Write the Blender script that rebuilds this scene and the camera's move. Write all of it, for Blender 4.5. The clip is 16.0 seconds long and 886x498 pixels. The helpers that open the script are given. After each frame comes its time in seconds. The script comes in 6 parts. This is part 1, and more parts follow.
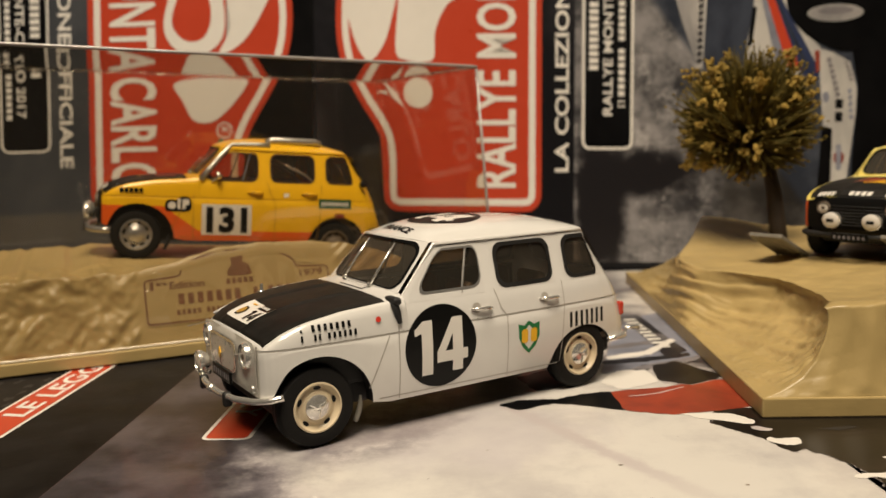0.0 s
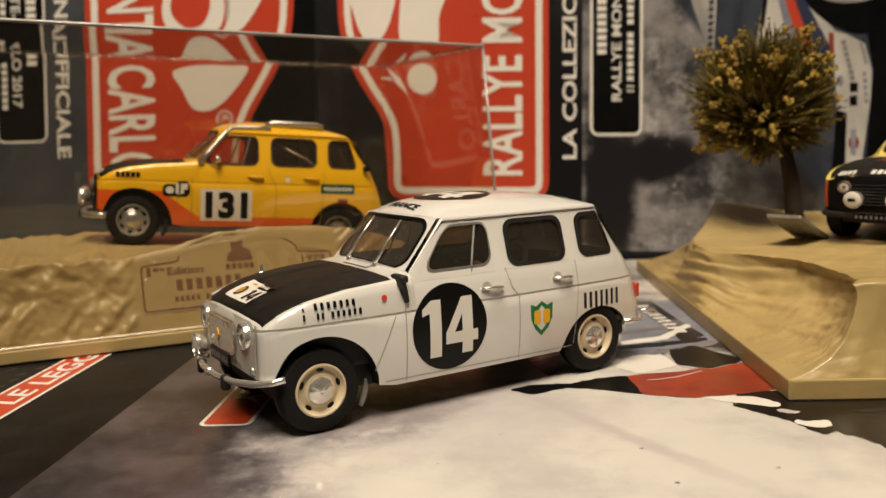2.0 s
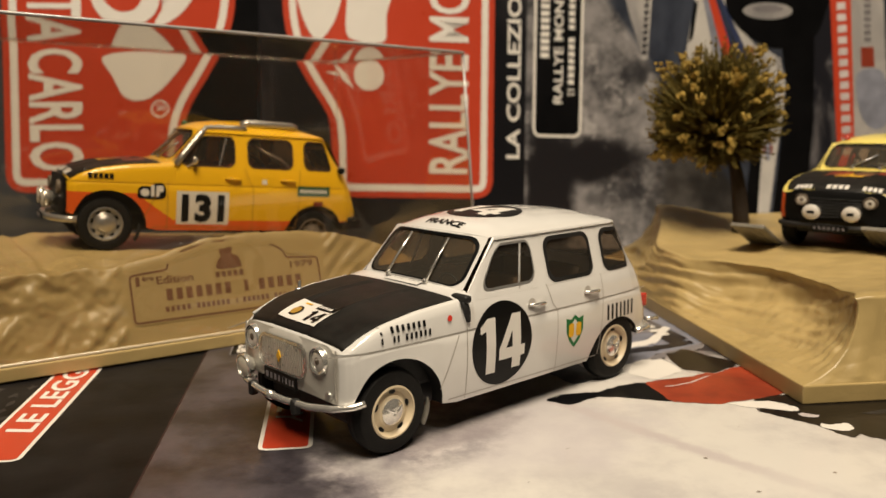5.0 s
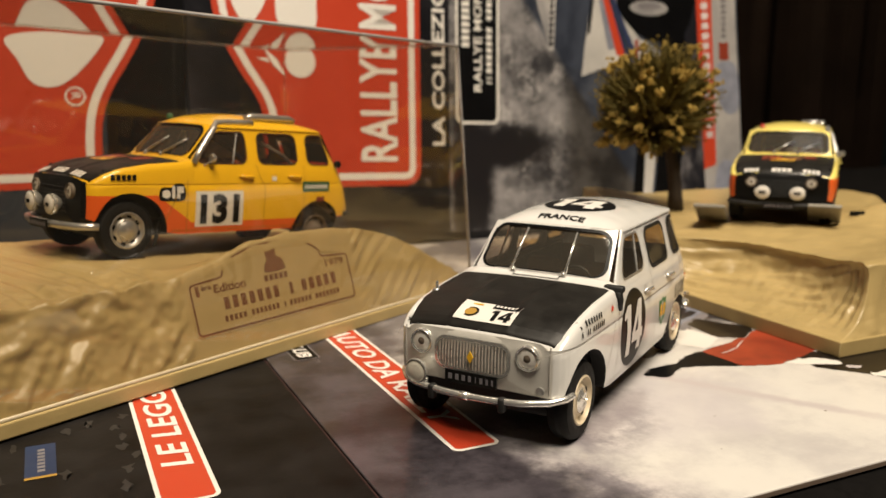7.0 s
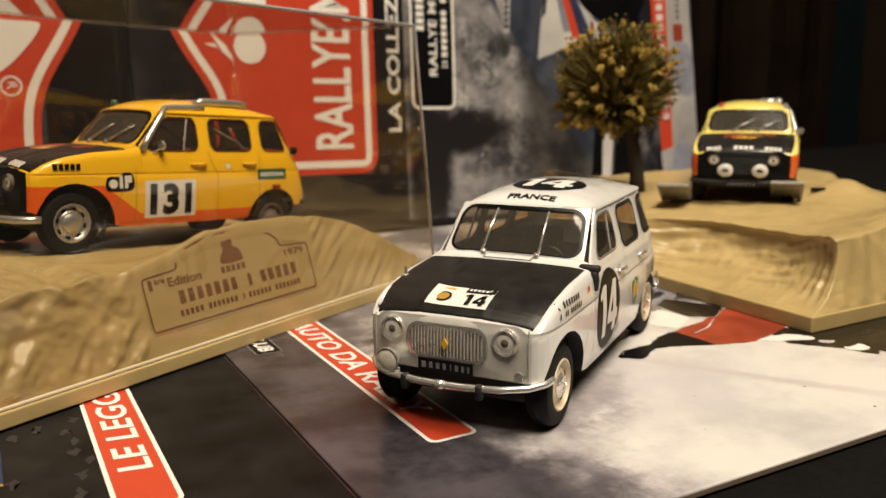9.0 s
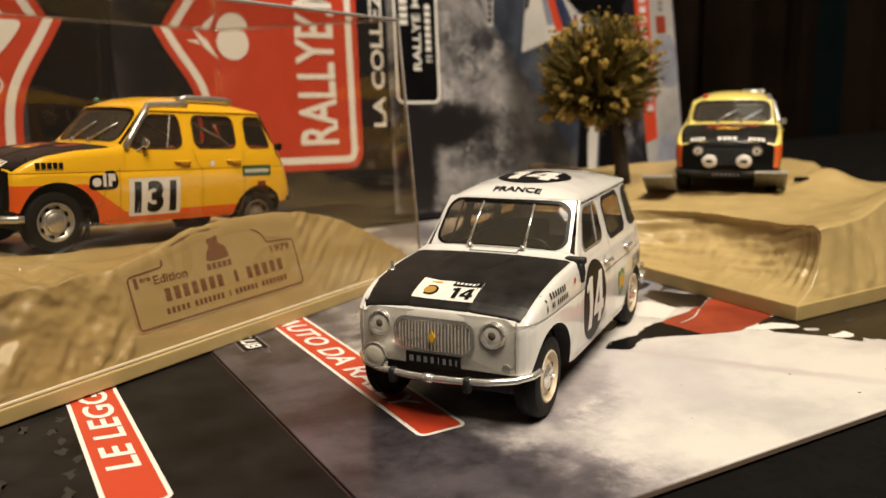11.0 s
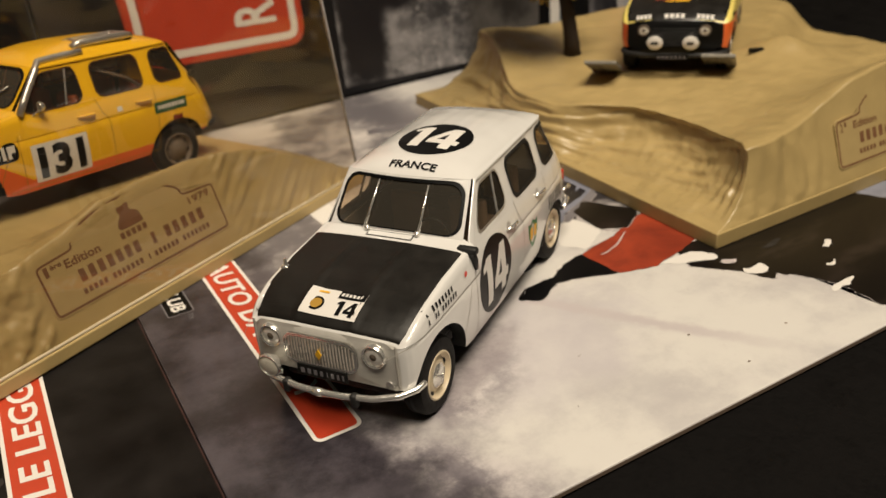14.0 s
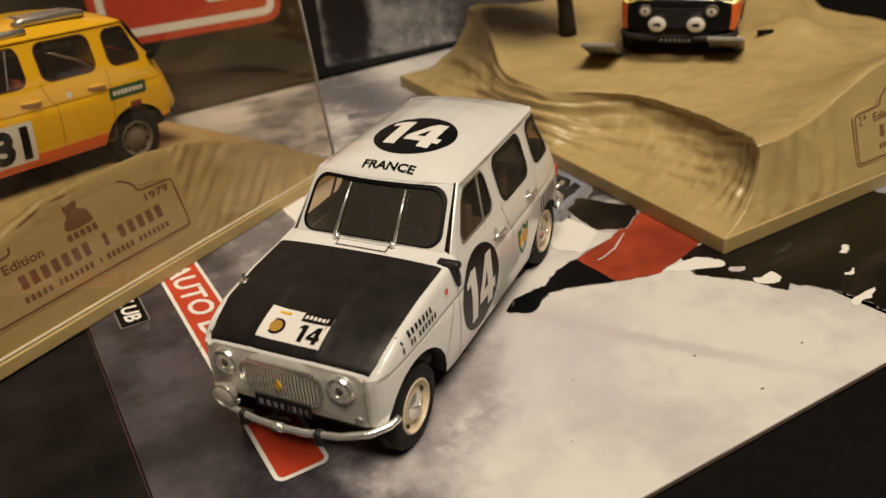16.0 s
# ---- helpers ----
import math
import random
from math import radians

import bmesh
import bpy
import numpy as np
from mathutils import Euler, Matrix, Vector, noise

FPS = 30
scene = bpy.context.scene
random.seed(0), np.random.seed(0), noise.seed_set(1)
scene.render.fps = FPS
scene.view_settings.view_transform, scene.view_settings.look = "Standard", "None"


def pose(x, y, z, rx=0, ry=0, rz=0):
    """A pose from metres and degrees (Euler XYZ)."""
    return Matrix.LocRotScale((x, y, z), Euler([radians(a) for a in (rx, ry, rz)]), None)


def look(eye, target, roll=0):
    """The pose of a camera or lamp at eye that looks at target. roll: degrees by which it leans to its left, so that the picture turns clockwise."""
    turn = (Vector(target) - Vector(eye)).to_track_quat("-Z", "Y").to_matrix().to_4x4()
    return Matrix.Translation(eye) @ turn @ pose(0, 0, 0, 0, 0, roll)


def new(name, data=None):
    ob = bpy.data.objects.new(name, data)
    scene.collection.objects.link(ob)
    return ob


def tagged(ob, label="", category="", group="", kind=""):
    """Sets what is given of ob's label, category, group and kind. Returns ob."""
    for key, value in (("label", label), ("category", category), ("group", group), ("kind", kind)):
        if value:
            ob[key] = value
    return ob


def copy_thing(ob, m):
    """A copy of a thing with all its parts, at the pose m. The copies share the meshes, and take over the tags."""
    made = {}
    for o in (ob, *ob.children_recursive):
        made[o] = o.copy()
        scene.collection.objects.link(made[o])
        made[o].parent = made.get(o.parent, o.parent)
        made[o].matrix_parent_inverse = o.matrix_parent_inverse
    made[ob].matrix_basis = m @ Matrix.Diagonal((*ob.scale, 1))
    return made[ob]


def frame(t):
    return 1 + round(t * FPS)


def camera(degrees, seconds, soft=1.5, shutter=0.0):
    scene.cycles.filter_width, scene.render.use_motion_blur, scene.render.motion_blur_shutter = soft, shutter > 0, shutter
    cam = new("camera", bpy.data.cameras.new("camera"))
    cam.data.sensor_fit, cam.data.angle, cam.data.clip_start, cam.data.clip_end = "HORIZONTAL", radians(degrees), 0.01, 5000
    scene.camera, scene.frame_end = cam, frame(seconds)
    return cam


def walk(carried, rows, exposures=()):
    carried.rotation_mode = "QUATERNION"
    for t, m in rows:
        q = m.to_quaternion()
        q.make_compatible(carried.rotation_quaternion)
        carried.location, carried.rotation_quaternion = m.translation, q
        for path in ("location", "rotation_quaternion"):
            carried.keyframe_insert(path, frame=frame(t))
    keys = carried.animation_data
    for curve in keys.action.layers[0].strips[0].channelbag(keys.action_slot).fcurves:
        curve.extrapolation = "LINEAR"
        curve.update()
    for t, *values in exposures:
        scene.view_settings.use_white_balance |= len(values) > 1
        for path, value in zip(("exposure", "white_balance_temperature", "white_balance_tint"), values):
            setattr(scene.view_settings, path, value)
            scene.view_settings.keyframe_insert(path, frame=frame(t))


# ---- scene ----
cam = camera(55.44, 16.0)
PATH = [
    (0, (0.02454, -0.00316, 0.04990), (0.01546, 0.19490, 0.02367), -1.561),
    (0.5, (0.02380, -0.00097, 0.04682), (0.01393, 0.19694, 0.01968), -2.051),
    (1, (0.02297, -0.00070, 0.04537), (0.01283, 0.19729, 0.01902), -1.950),
    (1.5, (0.02265, 0.00239, 0.04475), (0.01222, 0.20047, 0.01912), -1.929),
    (2, (0.02316, 0.00312, 0.04484), (0.01342, 0.20119, 0.01893), -1.869),
    (2.5, (0.02299, 0.00485, 0.04438), (0.01612, 0.20318, 0.01956), -1.786),
    (3, (0.02289, 0.00575, 0.04456), (0.01654, 0.20409, 0.01970), -1.669),
    (3.5, (0.02312, 0.00670, 0.04420), (0.01772, 0.20495, 0.01836), -1.671),
    (6, (-0.04744, 0.00119, 0.06037), (0.00991, 0.18905, 0.02266), -0.317),
    (6.5, (-0.06427, 0.01002, 0.06198), (0.00738, 0.19235, 0.02174), -0.807),
    (7, (-0.07995, 0.01869, 0.05771), (0.00393, 0.19629, 0.02000), 0.084),
    (7.5, (-0.07947, 0.02430, 0.05585), (0.01239, 0.19801, 0.01859), -0.726),
    (8, (-0.07869, 0.02457, 0.05510), (0.01456, 0.19719, 0.01627), -1.237),
    (8.5, (-0.07945, 0.02529, 0.05494), (0.01477, 0.19737, 0.01608), -0.788),
    (9, (-0.07982, 0.02549, 0.05483), (0.01400, 0.19765, 0.01535), -0.839),
    (9.5, (-0.08004, 0.02531, 0.05466), (0.01412, 0.19717, 0.01465), -1.002),
    (10, (-0.07993, 0.02531, 0.05461), (0.01536, 0.19647, 0.01432), -1.118),
    (12.5, (-0.07861, 0.02490, 0.05499), (0.01887, 0.19440, 0.01292), -2.203),
    (13, (-0.06800, 0.01874, 0.06139), (0.02305, 0.18704, 0.00322), -3.646),
    (13.5, (-0.06153, 0.01779, 0.08317), (0.02419, 0.18016, 0.00388), -4.847),
    (14, (-0.05236, 0.02600, 0.08943), (0.02884, 0.18374, -0.00290), -5.633),
    (14.5, (-0.04815, 0.03698, 0.08679), (0.03256, 0.19218, -0.01015), -5.274),
    (15, (-0.04505, 0.03971, 0.08744), (0.03593, 0.19445, -0.01003), -5.137),
    (15.5, (-0.04493, 0.03983, 0.08647), (0.03536, 0.19479, -0.01120), -5.228),
    (16, (-0.04212, 0.04011, 0.08731), (0.03875, 0.19441, -0.01094), -5.153),
]
walk(cam, [(t, look(eye, target, roll)) for t, eye, target, roll in PATH], exposures=[(0.0, -0.38, 6450, 10), (3.7, -0.34, 6450, 10), (6.0, -0.22, 6350, 10), (7.0, -0.08, 6200, 10), (10.0, -0.05, 6200, 10), (12.5, -0.08, 6200, 10), (13.0, -0.2, 6200, 10), (14.0, -0.5, 6200, 10), (14.5, -0.6, 6250, 10), (16.0, -0.66, 6250, 10)])
cam.data.dof.use_dof = True
cam.data.dof.focus_distance = 0.138
cam.data.dof.aperture_fstop = 28.0

# ---- light: one warm ceiling lamp in a dim room ----
world = bpy.data.worlds.new("world")
scene.world = world
world.use_nodes = True
world.node_tree.nodes["Background"].inputs[0].default_value = (1.0, 0.78, 0.55, 1)
world.node_tree.nodes["Background"].inputs[1].default_value = 0.008
lamp_data = bpy.data.lights.new("ceiling_lamp", "AREA")
lamp_data.shape, lamp_data.size, lamp_data.energy, lamp_data.color = "DISK", 0.70, 33.0, (1.0, 0.84, 0.632)
lamp = new("ceiling_lamp", lamp_data)
lamp.matrix_world = look((0.03, -0.27, 1.15), (0.05, 0.2, 0.0))
tagged(lamp, "warm round ceiling lamp above the table", "lamp")

MM = 0.001

# ---- materials ----
def mat(name, color, rough=0.5, metal=0.0, grain=0.0, grain_scale=400.0, bump=0.0, bump_scale=600.0, coat=0.0, spec=0.5, tint=None):
    m = bpy.data.materials.new(name)
    m.use_nodes = True
    nt = m.node_tree
    b = nt.nodes["Principled BSDF"]
    b.inputs["Base Color"].default_value = (*color, 1)
    b.inputs["Roughness"].default_value = rough
    b.inputs["Metallic"].default_value = metal
    b.inputs["Coat Weight"].default_value = coat
    b.inputs["Coat Roughness"].default_value = 0.08
    b.inputs["Specular IOR Level"].default_value = spec
    if grain or bump:
        co = nt.nodes.new("ShaderNodeTexCoord")
    if grain:
        n1 = nt.nodes.new("ShaderNodeTexNoise")
        n1.inputs["Scale"].default_value, n1.inputs["Detail"].default_value = grain_scale, 6
        n2 = nt.nodes.new("ShaderNodeTexNoise")
        n2.inputs["Scale"].default_value, n2.inputs["Detail"].default_value = grain_scale * 0.12, 3
        nt.links.new(co.outputs["Object"], n1.inputs["Vector"])
        nt.links.new(co.outputs["Object"], n2.inputs["Vector"])
        ad = nt.nodes.new("ShaderNodeMath")
        ad.operation = "ADD"
        nt.links.new(n1.outputs[0], ad.inputs[0])
        nt.links.new(n2.outputs[0], ad.inputs[1])
        mr = nt.nodes.new("ShaderNodeMapRange")
        mr.inputs[1].default_value, mr.inputs[2].default_value = 0.6, 1.4
        nt.links.new(ad.outputs[0], mr.inputs[0])
        mx = nt.nodes.new("ShaderNodeMix")
        mx.data_type = "RGBA"
        t = tint or color
        mx.inputs[6].default_value = (*[c * (1 - grain) for c in color], 1)
        mx.inputs[7].default_value = (*[min(1.0, c * (1 + grain)) for c in t], 1)
        nt.links.new(mr.outputs[0], mx.inputs[0])
        nt.links.new(mx.outputs[2], b.inputs["Base Color"])
        rr_ = nt.nodes.new("ShaderNodeMapRange")
        rr_.inputs[3].default_value, rr_.inputs[4].default_value = max(0.02, rough * 0.8), min(1.0, rough * 1.25)
        nt.links.new(mr.outputs[0], rr_.inputs[0])
        nt.links.new(rr_.outputs[0], b.inputs["Roughness"])
    if bump:
        n3 = nt.nodes.new("ShaderNodeTexNoise")
        n3.inputs["Scale"].default_value, n3.inputs["Detail"].default_value = bump_scale, 5
        nt.links.new(co.outputs["Object"], n3.inputs["Vector"])
        bp = nt.nodes.new("ShaderNodeBump")
        bp.inputs["Strength"].default_value, bp.inputs["Distance"].default_value = 1.0, bump
        nt.links.new(n3.outputs[0], bp.inputs["Height"])
        nt.links.new(bp.outputs[0], b.inputs["Normal"])
    return m


def glass(name, color=(1, 1, 1), ior=1.45, gloss=1.0, haze=0.0):
    """A thin clear pane: passes light straight on, with a mirror-like gloss that grows at a glancing view."""
    m = bpy.data.materials.new(name)
    m.use_nodes = True
    nt = m.node_tree
    nt.nodes.remove(nt.nodes["Principled BSDF"])
    out = nt.nodes["Material Output"]
    tr = nt.nodes.new("ShaderNodeBsdfTransparent")
    tr.inputs[0].default_value = (*color, 1)
    gl = nt.nodes.new("ShaderNodeBsdfGlossy")
    gl.inputs["Roughness"].default_value = 0.03
    fr = nt.nodes.new("ShaderNodeLayerWeight")
    fr.inputs["Blend"].default_value = 0.5
    pw, ml = nt.nodes.new("ShaderNodeMath"), nt.nodes.new("ShaderNodeMath")
    pw.operation, pw.inputs[1].default_value = "POWER", 5.0
    r0 = ((ior - 1) / (ior + 1)) ** 2
    ml.operation, ml.use_clamp = "MULTIPLY_ADD", True
    ml.inputs[1].default_value, ml.inputs[2].default_value = gloss * (1 - r0), gloss * r0
    nt.links.new(fr.outputs["Facing"], pw.inputs[0])
    nt.links.new(pw.outputs[0], ml.inputs[0])
    mx = nt.nodes.new("ShaderNodeMixShader")
    nt.links.new(ml.outputs[0], mx.inputs[0])
    base = tr
    if haze:
        df = nt.nodes.new("ShaderNodeBsdfDiffuse")
        df.inputs[0].default_value = (0.8, 0.72, 0.58, 1)
        mh = nt.nodes.new("ShaderNodeMixShader")
        mh.inputs[0].default_value = haze
        nt.links.new(tr.outputs[0], mh.inputs[1])
        nt.links.new(df.outputs[0], mh.inputs[2])
        base = mh
    nt.links.new(base.outputs[0], mx.inputs[1])
    nt.links.new(gl.outputs[0], mx.inputs[2])
    nt.links.new(mx.outputs[0], out.inputs[0])
    return m


M_TABLE = mat("black_table", (0.0035, 0.003, 0.0028), 0.7, grain=0.4, grain_scale=900, bump=0.00008, bump_scale=1400, spec=0.10)
M_WHITE = mat("white_paint", (0.68, 0.67, 0.645), 0.22, grain=0.03, grain_scale=300, coat=0.8, bump=0.00001, bump_scale=900)
M_HOOD = mat("matt_black_paint", (0.010, 0.0088, 0.0072), 0.5, spec=0.28, grain=0.5, grain_scale=300, bump=0.00002, bump_scale=1500)
M_BLACK = mat("black_decal", (0.004, 0.004, 0.004), 0.4, spec=0.2)
M_RUBBER = mat("black_rubber", (0.008, 0.0075, 0.007), 0.6, grain=0.2, grain_scale=700)
M_TYRE = mat("tyre_rubber", (0.006, 0.0055, 0.005), 0.7, spec=0.25, grain=0.3, grain_scale=800, bump=0.00003, bump_scale=1800)
M_CHROME = mat("chrome", (0.82, 0.80, 0.75), 0.2, 0.8, grain=0.08, grain_scale=900)
M_SILVER = mat("silver_paint", (0.55, 0.54, 0.52), 0.32, 0.8, grain=0.12, grain_scale=900)
M_GRILLE = mat("bright_grille_metal", (0.74, 0.69, 0.61), 0.28, 0.6, grain=0.10, grain_scale=900, coat=0.3)
M_CREAM = mat("cream_rim_paint", (0.62, 0.52, 0.36), 0.35, grain=0.08, grain_scale=700)
M_GREYP = mat("pale_grey_paint", (0.58, 0.56, 0.51), 0.36, 0.25, grain=0.07, grain_scale=500, coat=0.3)
M_DARK = mat("dark_interior", (0.11, 0.084, 0.06), 0.7, grain=0.2)
M_SEAT = mat("seat_vinyl", (0.24, 0.17, 0.11), 0.6, grain=0.2)
M_ORSEAT = mat("orange_seat_vinyl", (0.36, 0.10, 0.035), 0.6, grain=0.2)
M_WGLASS = glass("tinted_window", (0.64, 0.56, 0.47), 1.5, 0.45, haze=0.025)
M_CGLASS = glass("clear_brown_window", (0.80, 0.66, 0.52), 1.5, 0.4, haze=0.02)
M_WSHIELD = glass("smoky_windscreen", (0.86, 0.79, 0.68), 1.5, 0.8, haze=0.04)
M_BROWNSCREEN = glass("brown_windscreen", (0.74, 0.62, 0.47), 1.5, 0.12, haze=0.05)
M_REARGLASS = mat("smoked_rear_window", (0.10, 0.072, 0.045), 0.25, coat=0.6, grain=0.2)
M_LENS = mat("lamp_lens", (0.82, 0.79, 0.72), 0.2, 0.1, grain=0.08, grain_scale=2500, coat=1.0)
M_GREYGAP = mat("panel_gap_grey", (0.36, 0.335, 0.30), 0.6)
M_YGAP = mat("ochre_panel_gap", (0.30, 0.15, 0.01), 0.6)
M_WGAP = mat("dark_brown_window_edge", (0.06, 0.025, 0.006), 0.6)
M_RED = mat("red_print", (0.455, 0.049, 0.0195), 0.32, grain=0.06, grain_scale=200)
M_DRED = mat("dull_red_print", (0.21, 0.034, 0.017), 0.35, grain=0.25, grain_scale=260)
M_PWHITE = mat("white_print", (0.69, 0.665, 0.62), 0.35, grain=0.03, grain_scale=200)
M_PBLACK = mat("black_print", (0.0035, 0.0035, 0.004), 0.35, spec=0.12, grain=0.3, grain_scale=120)
M_PGREY = mat("grey_print", (0.16, 0.15, 0.16), 0.35, grain=0.35, grain_scale=160)
M_PBLUE = mat("blue_grey_print", (0.20, 0.21, 0.26), 0.35, grain=0.35, grain_scale=220)
M_NAVY = mat("navy_print", (0.025, 0.035, 0.085), 0.3, grain=0.4, grain_scale=120)
M_LABELBLUE = mat("blue_label_print", (0.014, 0.03, 0.08), 0.4, grain=0.2)
M_GREEN = mat("green_print", (0.01, 0.16, 0.05), 0.35)
M_DGREEN = mat("dark_green_print", (0.03, 0.09, 0.035), 0.35)
M_GOLD = mat("gold_yellow_print", (0.75, 0.42, 0.02), 0.35)
M_DGOLD = mat("dull_gold_print", (0.38, 0.22, 0.035), 0.4)
M_REDDOT = mat("red_dot_print", (0.65, 0.04, 0.02), 0.35)
M_FOG = mat("frosted_lamp_glass", (0.66, 0.62, 0.52), 0.25, grain=0.12, grain_scale=2200, coat=0.6)
M_AMBER = mat("red_lamp_plastic", (0.45, 0.04, 0.02), 0.2, coat=0.8)
M_SAND = mat("tan_cast_resin", (0.385, 0.284, 0.118), 0.40, grain=0.13, grain_scale=150, bump=0.00009, bump_scale=420, coat=0.08)
M_ENGR = mat("brown_engraving", (0.16, 0.072, 0.03), 0.6, grain=0.15, grain_scale=900)
M_PLAQUE = mat("tan_plaque", (0.385, 0.284, 0.122), 0.42, grain=0.08, grain_scale=300)
M_ACRYL = glass("clear_acrylic", (0.965, 0.935, 0.885), 1.49, 2.1, haze=0.006)
M_EDGE = mat("acrylic_edge_glint", (0.36, 0.34, 0.33), 0.3, 0.0, grain=0.1, coat=1.0)
M_FOOT = mat("tan_tinted_acrylic_edge", (0.50, 0.42, 0.29), 0.25, grain=0.1, coat=0.8)
M_EDGEB = glass("clear_acrylic_edge", (0.86, 0.84, 0.82), 1.49, 1.2, haze=0.05)
M_TRUNK = mat("dark_bark", (0.030, 0.020, 0.013), 0.8, grain=0.4, grain_scale=900, bump=0.0002, bump_scale=900)
M_TWIG = mat("olive_bristle", (0.135, 0.105, 0.028), 0.85, spec=0.15, grain=0.5, grain_scale=500)
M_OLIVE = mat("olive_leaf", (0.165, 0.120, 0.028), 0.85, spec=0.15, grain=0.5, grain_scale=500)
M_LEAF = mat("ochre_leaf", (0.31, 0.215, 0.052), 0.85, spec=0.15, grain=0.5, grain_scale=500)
M_PLATE = mat("dull_aluminium", (0.25, 0.235, 0.20), 0.45, 0.3, grain=0.2, grain_scale=900)
M_WALLP = mat("room_wall_paint", (0.045, 0.035, 0.027), 0.8, grain=0.06, grain_scale=6)
M_CURT = mat("dark_curtain", (0.017, 0.0105, 0.007), 0.9, spec=0.05, grain=0.4, grain_scale=20)
M_VOID = mat("black_curtain", (0.0025, 0.0022, 0.002), 0.95, spec=0.05, grain=0.4, grain_scale=20)
M_TEAL = mat("teal_curtain", (0.006, 0.012, 0.013), 0.9, spec=0.05, grain=0.3, grain_scale=20)


# ---- mesh helpers ----
def part(name, bm, material, parent=None, label="", smooth=None, m=None):
    """Links a bmesh as one mesh object, under a thing or a part."""
    me = bpy.data.meshes.new(name)
    if smooth is not None:
        for f in bm.faces:
            f.smooth = True
        for e in bm.edges:
            if len(e.link_faces) == 2 and e.calc_face_angle(0.0) > radians(smooth):
                e.smooth = False
    bm.to_mesh(me)
    bm.free()
    for k in (material if isinstance(material, (list, tuple)) else [material]):
        me.materials.append(k)
    ob = new(name, me)
    if parent is not None:
        ob.parent = parent
    if m is not None:
        ob.matrix_local = m
    if label:
        ob["label"] = label
    return ob


def thing(name, label, category, m=None, group=""):
    ob = new(name)
    ob.empty_display_size = 0.01
    if m is not None:
        ob.matrix_world = m
    return tagged(ob, label, category, group)


def scaled(bm, k):
    for v in bm.verts:
        v.co = Vector((v.co.x * k[0], v.co.y * k[1], v.co.z * k[2]))
    return bm


def box(x0, x1, y0, y1, z0, z1, bevel=0.0, seg=2, bm=None):
    bm = bm or bmesh.new()
    vs = [bm.verts.new(p) for p in ((x0, y0, z0), (x1, y0, z0), (x1, y1, z0), (x0, y1, z0), (x0, y0, z1), (x1, y0, z1), (x1, y1, z1), (x0, y1, z1))]
    fs = [bm.faces.new([vs[i] for i in q]) for q in ((3, 2, 1, 0), (4, 5, 6, 7), (0, 1, 5, 4), (1, 2, 6, 5), (2, 3, 7, 6), (3, 0, 4, 7))]
    if bevel:
        es = {e for f in fs for e in f.edges}
        bmesh.ops.bevel(bm, geom=list(es), offset=bevel, segments=seg, affect="EDGES", profile=0.5)
    return bm


def tube(pts, r, n=10, bm=None, cap=True):
    """A round bar along a line of points; r is one radius or one for each point."""
    bm = bm or bmesh.new()
    pts = [Vector(p) for p in pts]
    rs = r if isinstance(r, (list, tuple)) else [r] * len(pts)
    rings, up = [], Vector((0, 0, 1))
    for i, p in enumerate(pts):
        d = (pts[min(i + 1, len(pts) - 1)] - pts[max(i - 1, 0)]).normalized()
        a = d.cross(up)
        if a.length < 0.2:
            a = d.cross(Vector((1, 0, 0)))
        a.normalize()
        b = a.cross(d)
        rings.append([bm.verts.new(p + rs[i] * (math.cos(2 * math.pi * k / n) * a + math.sin(2 * math.pi * k / n) * b)) for k in range(n)])
    for u, v in zip(rings, rings[1:]):
        for k in range(n):
            bm.faces.new((u[k], u[(k + 1) % n], v[(k + 1) % n], v[k]))
    if cap:
        bm.faces.new(rings[0][::-1])
        bm.faces.new(rings[-1])
    return bm


def lathe(profile, n=32, bm=None, axis="y", at=(0, 0, 0), closed=True):
    """Turns a profile of (radius, height) round an axis."""
    bm = bm or bmesh.new()
    rings = []
    for r, h in profile:
        ring = []
        for k in range(n):
            c, s = r * math.cos(2 * math.pi * k / n), r * math.sin(2 * math.pi * k / n)
            p = {"y": (c, h, s), "x": (h, c, s), "z": (c, s, h)}[axis]
            ring.append(bm.verts.new((p[0] + at[0], p[1] + at[1], p[2] + at[2])))
        rings.append(ring)
    for u, v in zip(rings, rings[1:]):
        for k in range(n):
            bm.faces.new((u[k], v[k], v[(k + 1) % n], u[(k + 1) % n]))
    if profile[0][0] > 1e-6 and not closed:
        bm.faces.new(rings[0])
    if profile[-1][0] > 1e-6 and not closed:
        bm.faces.new(rings[-1][::-1])
    bmesh.ops.remove_doubles(bm, verts=bm.verts, dist=1e-7)
    bmesh.ops.recalc_face_normals(bm, faces=bm.faces)
    return bm


def curve_loop(ctrl, n=8):
    """A smooth closed line through control points."""
    out, k = [], len(ctrl)
    for i in range(k):
        p0, p1, p2, p3 = (np.array(ctrl[(i + j) % k], float) for j in (-1, 0, 1, 2))
        for s in range(n):
            t = s / n
            q = 0.5 * (2 * p1 + (p2 - p0) * t + (2 * p0 - 5 * p1 + 4 * p2 - p3) * t * t + (3 * p1 - p0 - 3 * p2 + p3) * t ** 3)
            out.append(tuple(q))
    return out


def rounded(x0, y0, x1, y1, r, n=6):
    pts = []
    for cx, cy, a in ((x1 - r, y1 - r, 0), (x0 + r, y1 - r, 90), (x0 + r, y0 + r, 180), (x1 - r, y0 + r, 270)):
        for k in range(n + 1):
            b = radians(a + 90 * k / n)
            pts.append((cx + r * math.cos(b), cy + r * math.sin(b)))
    return pts


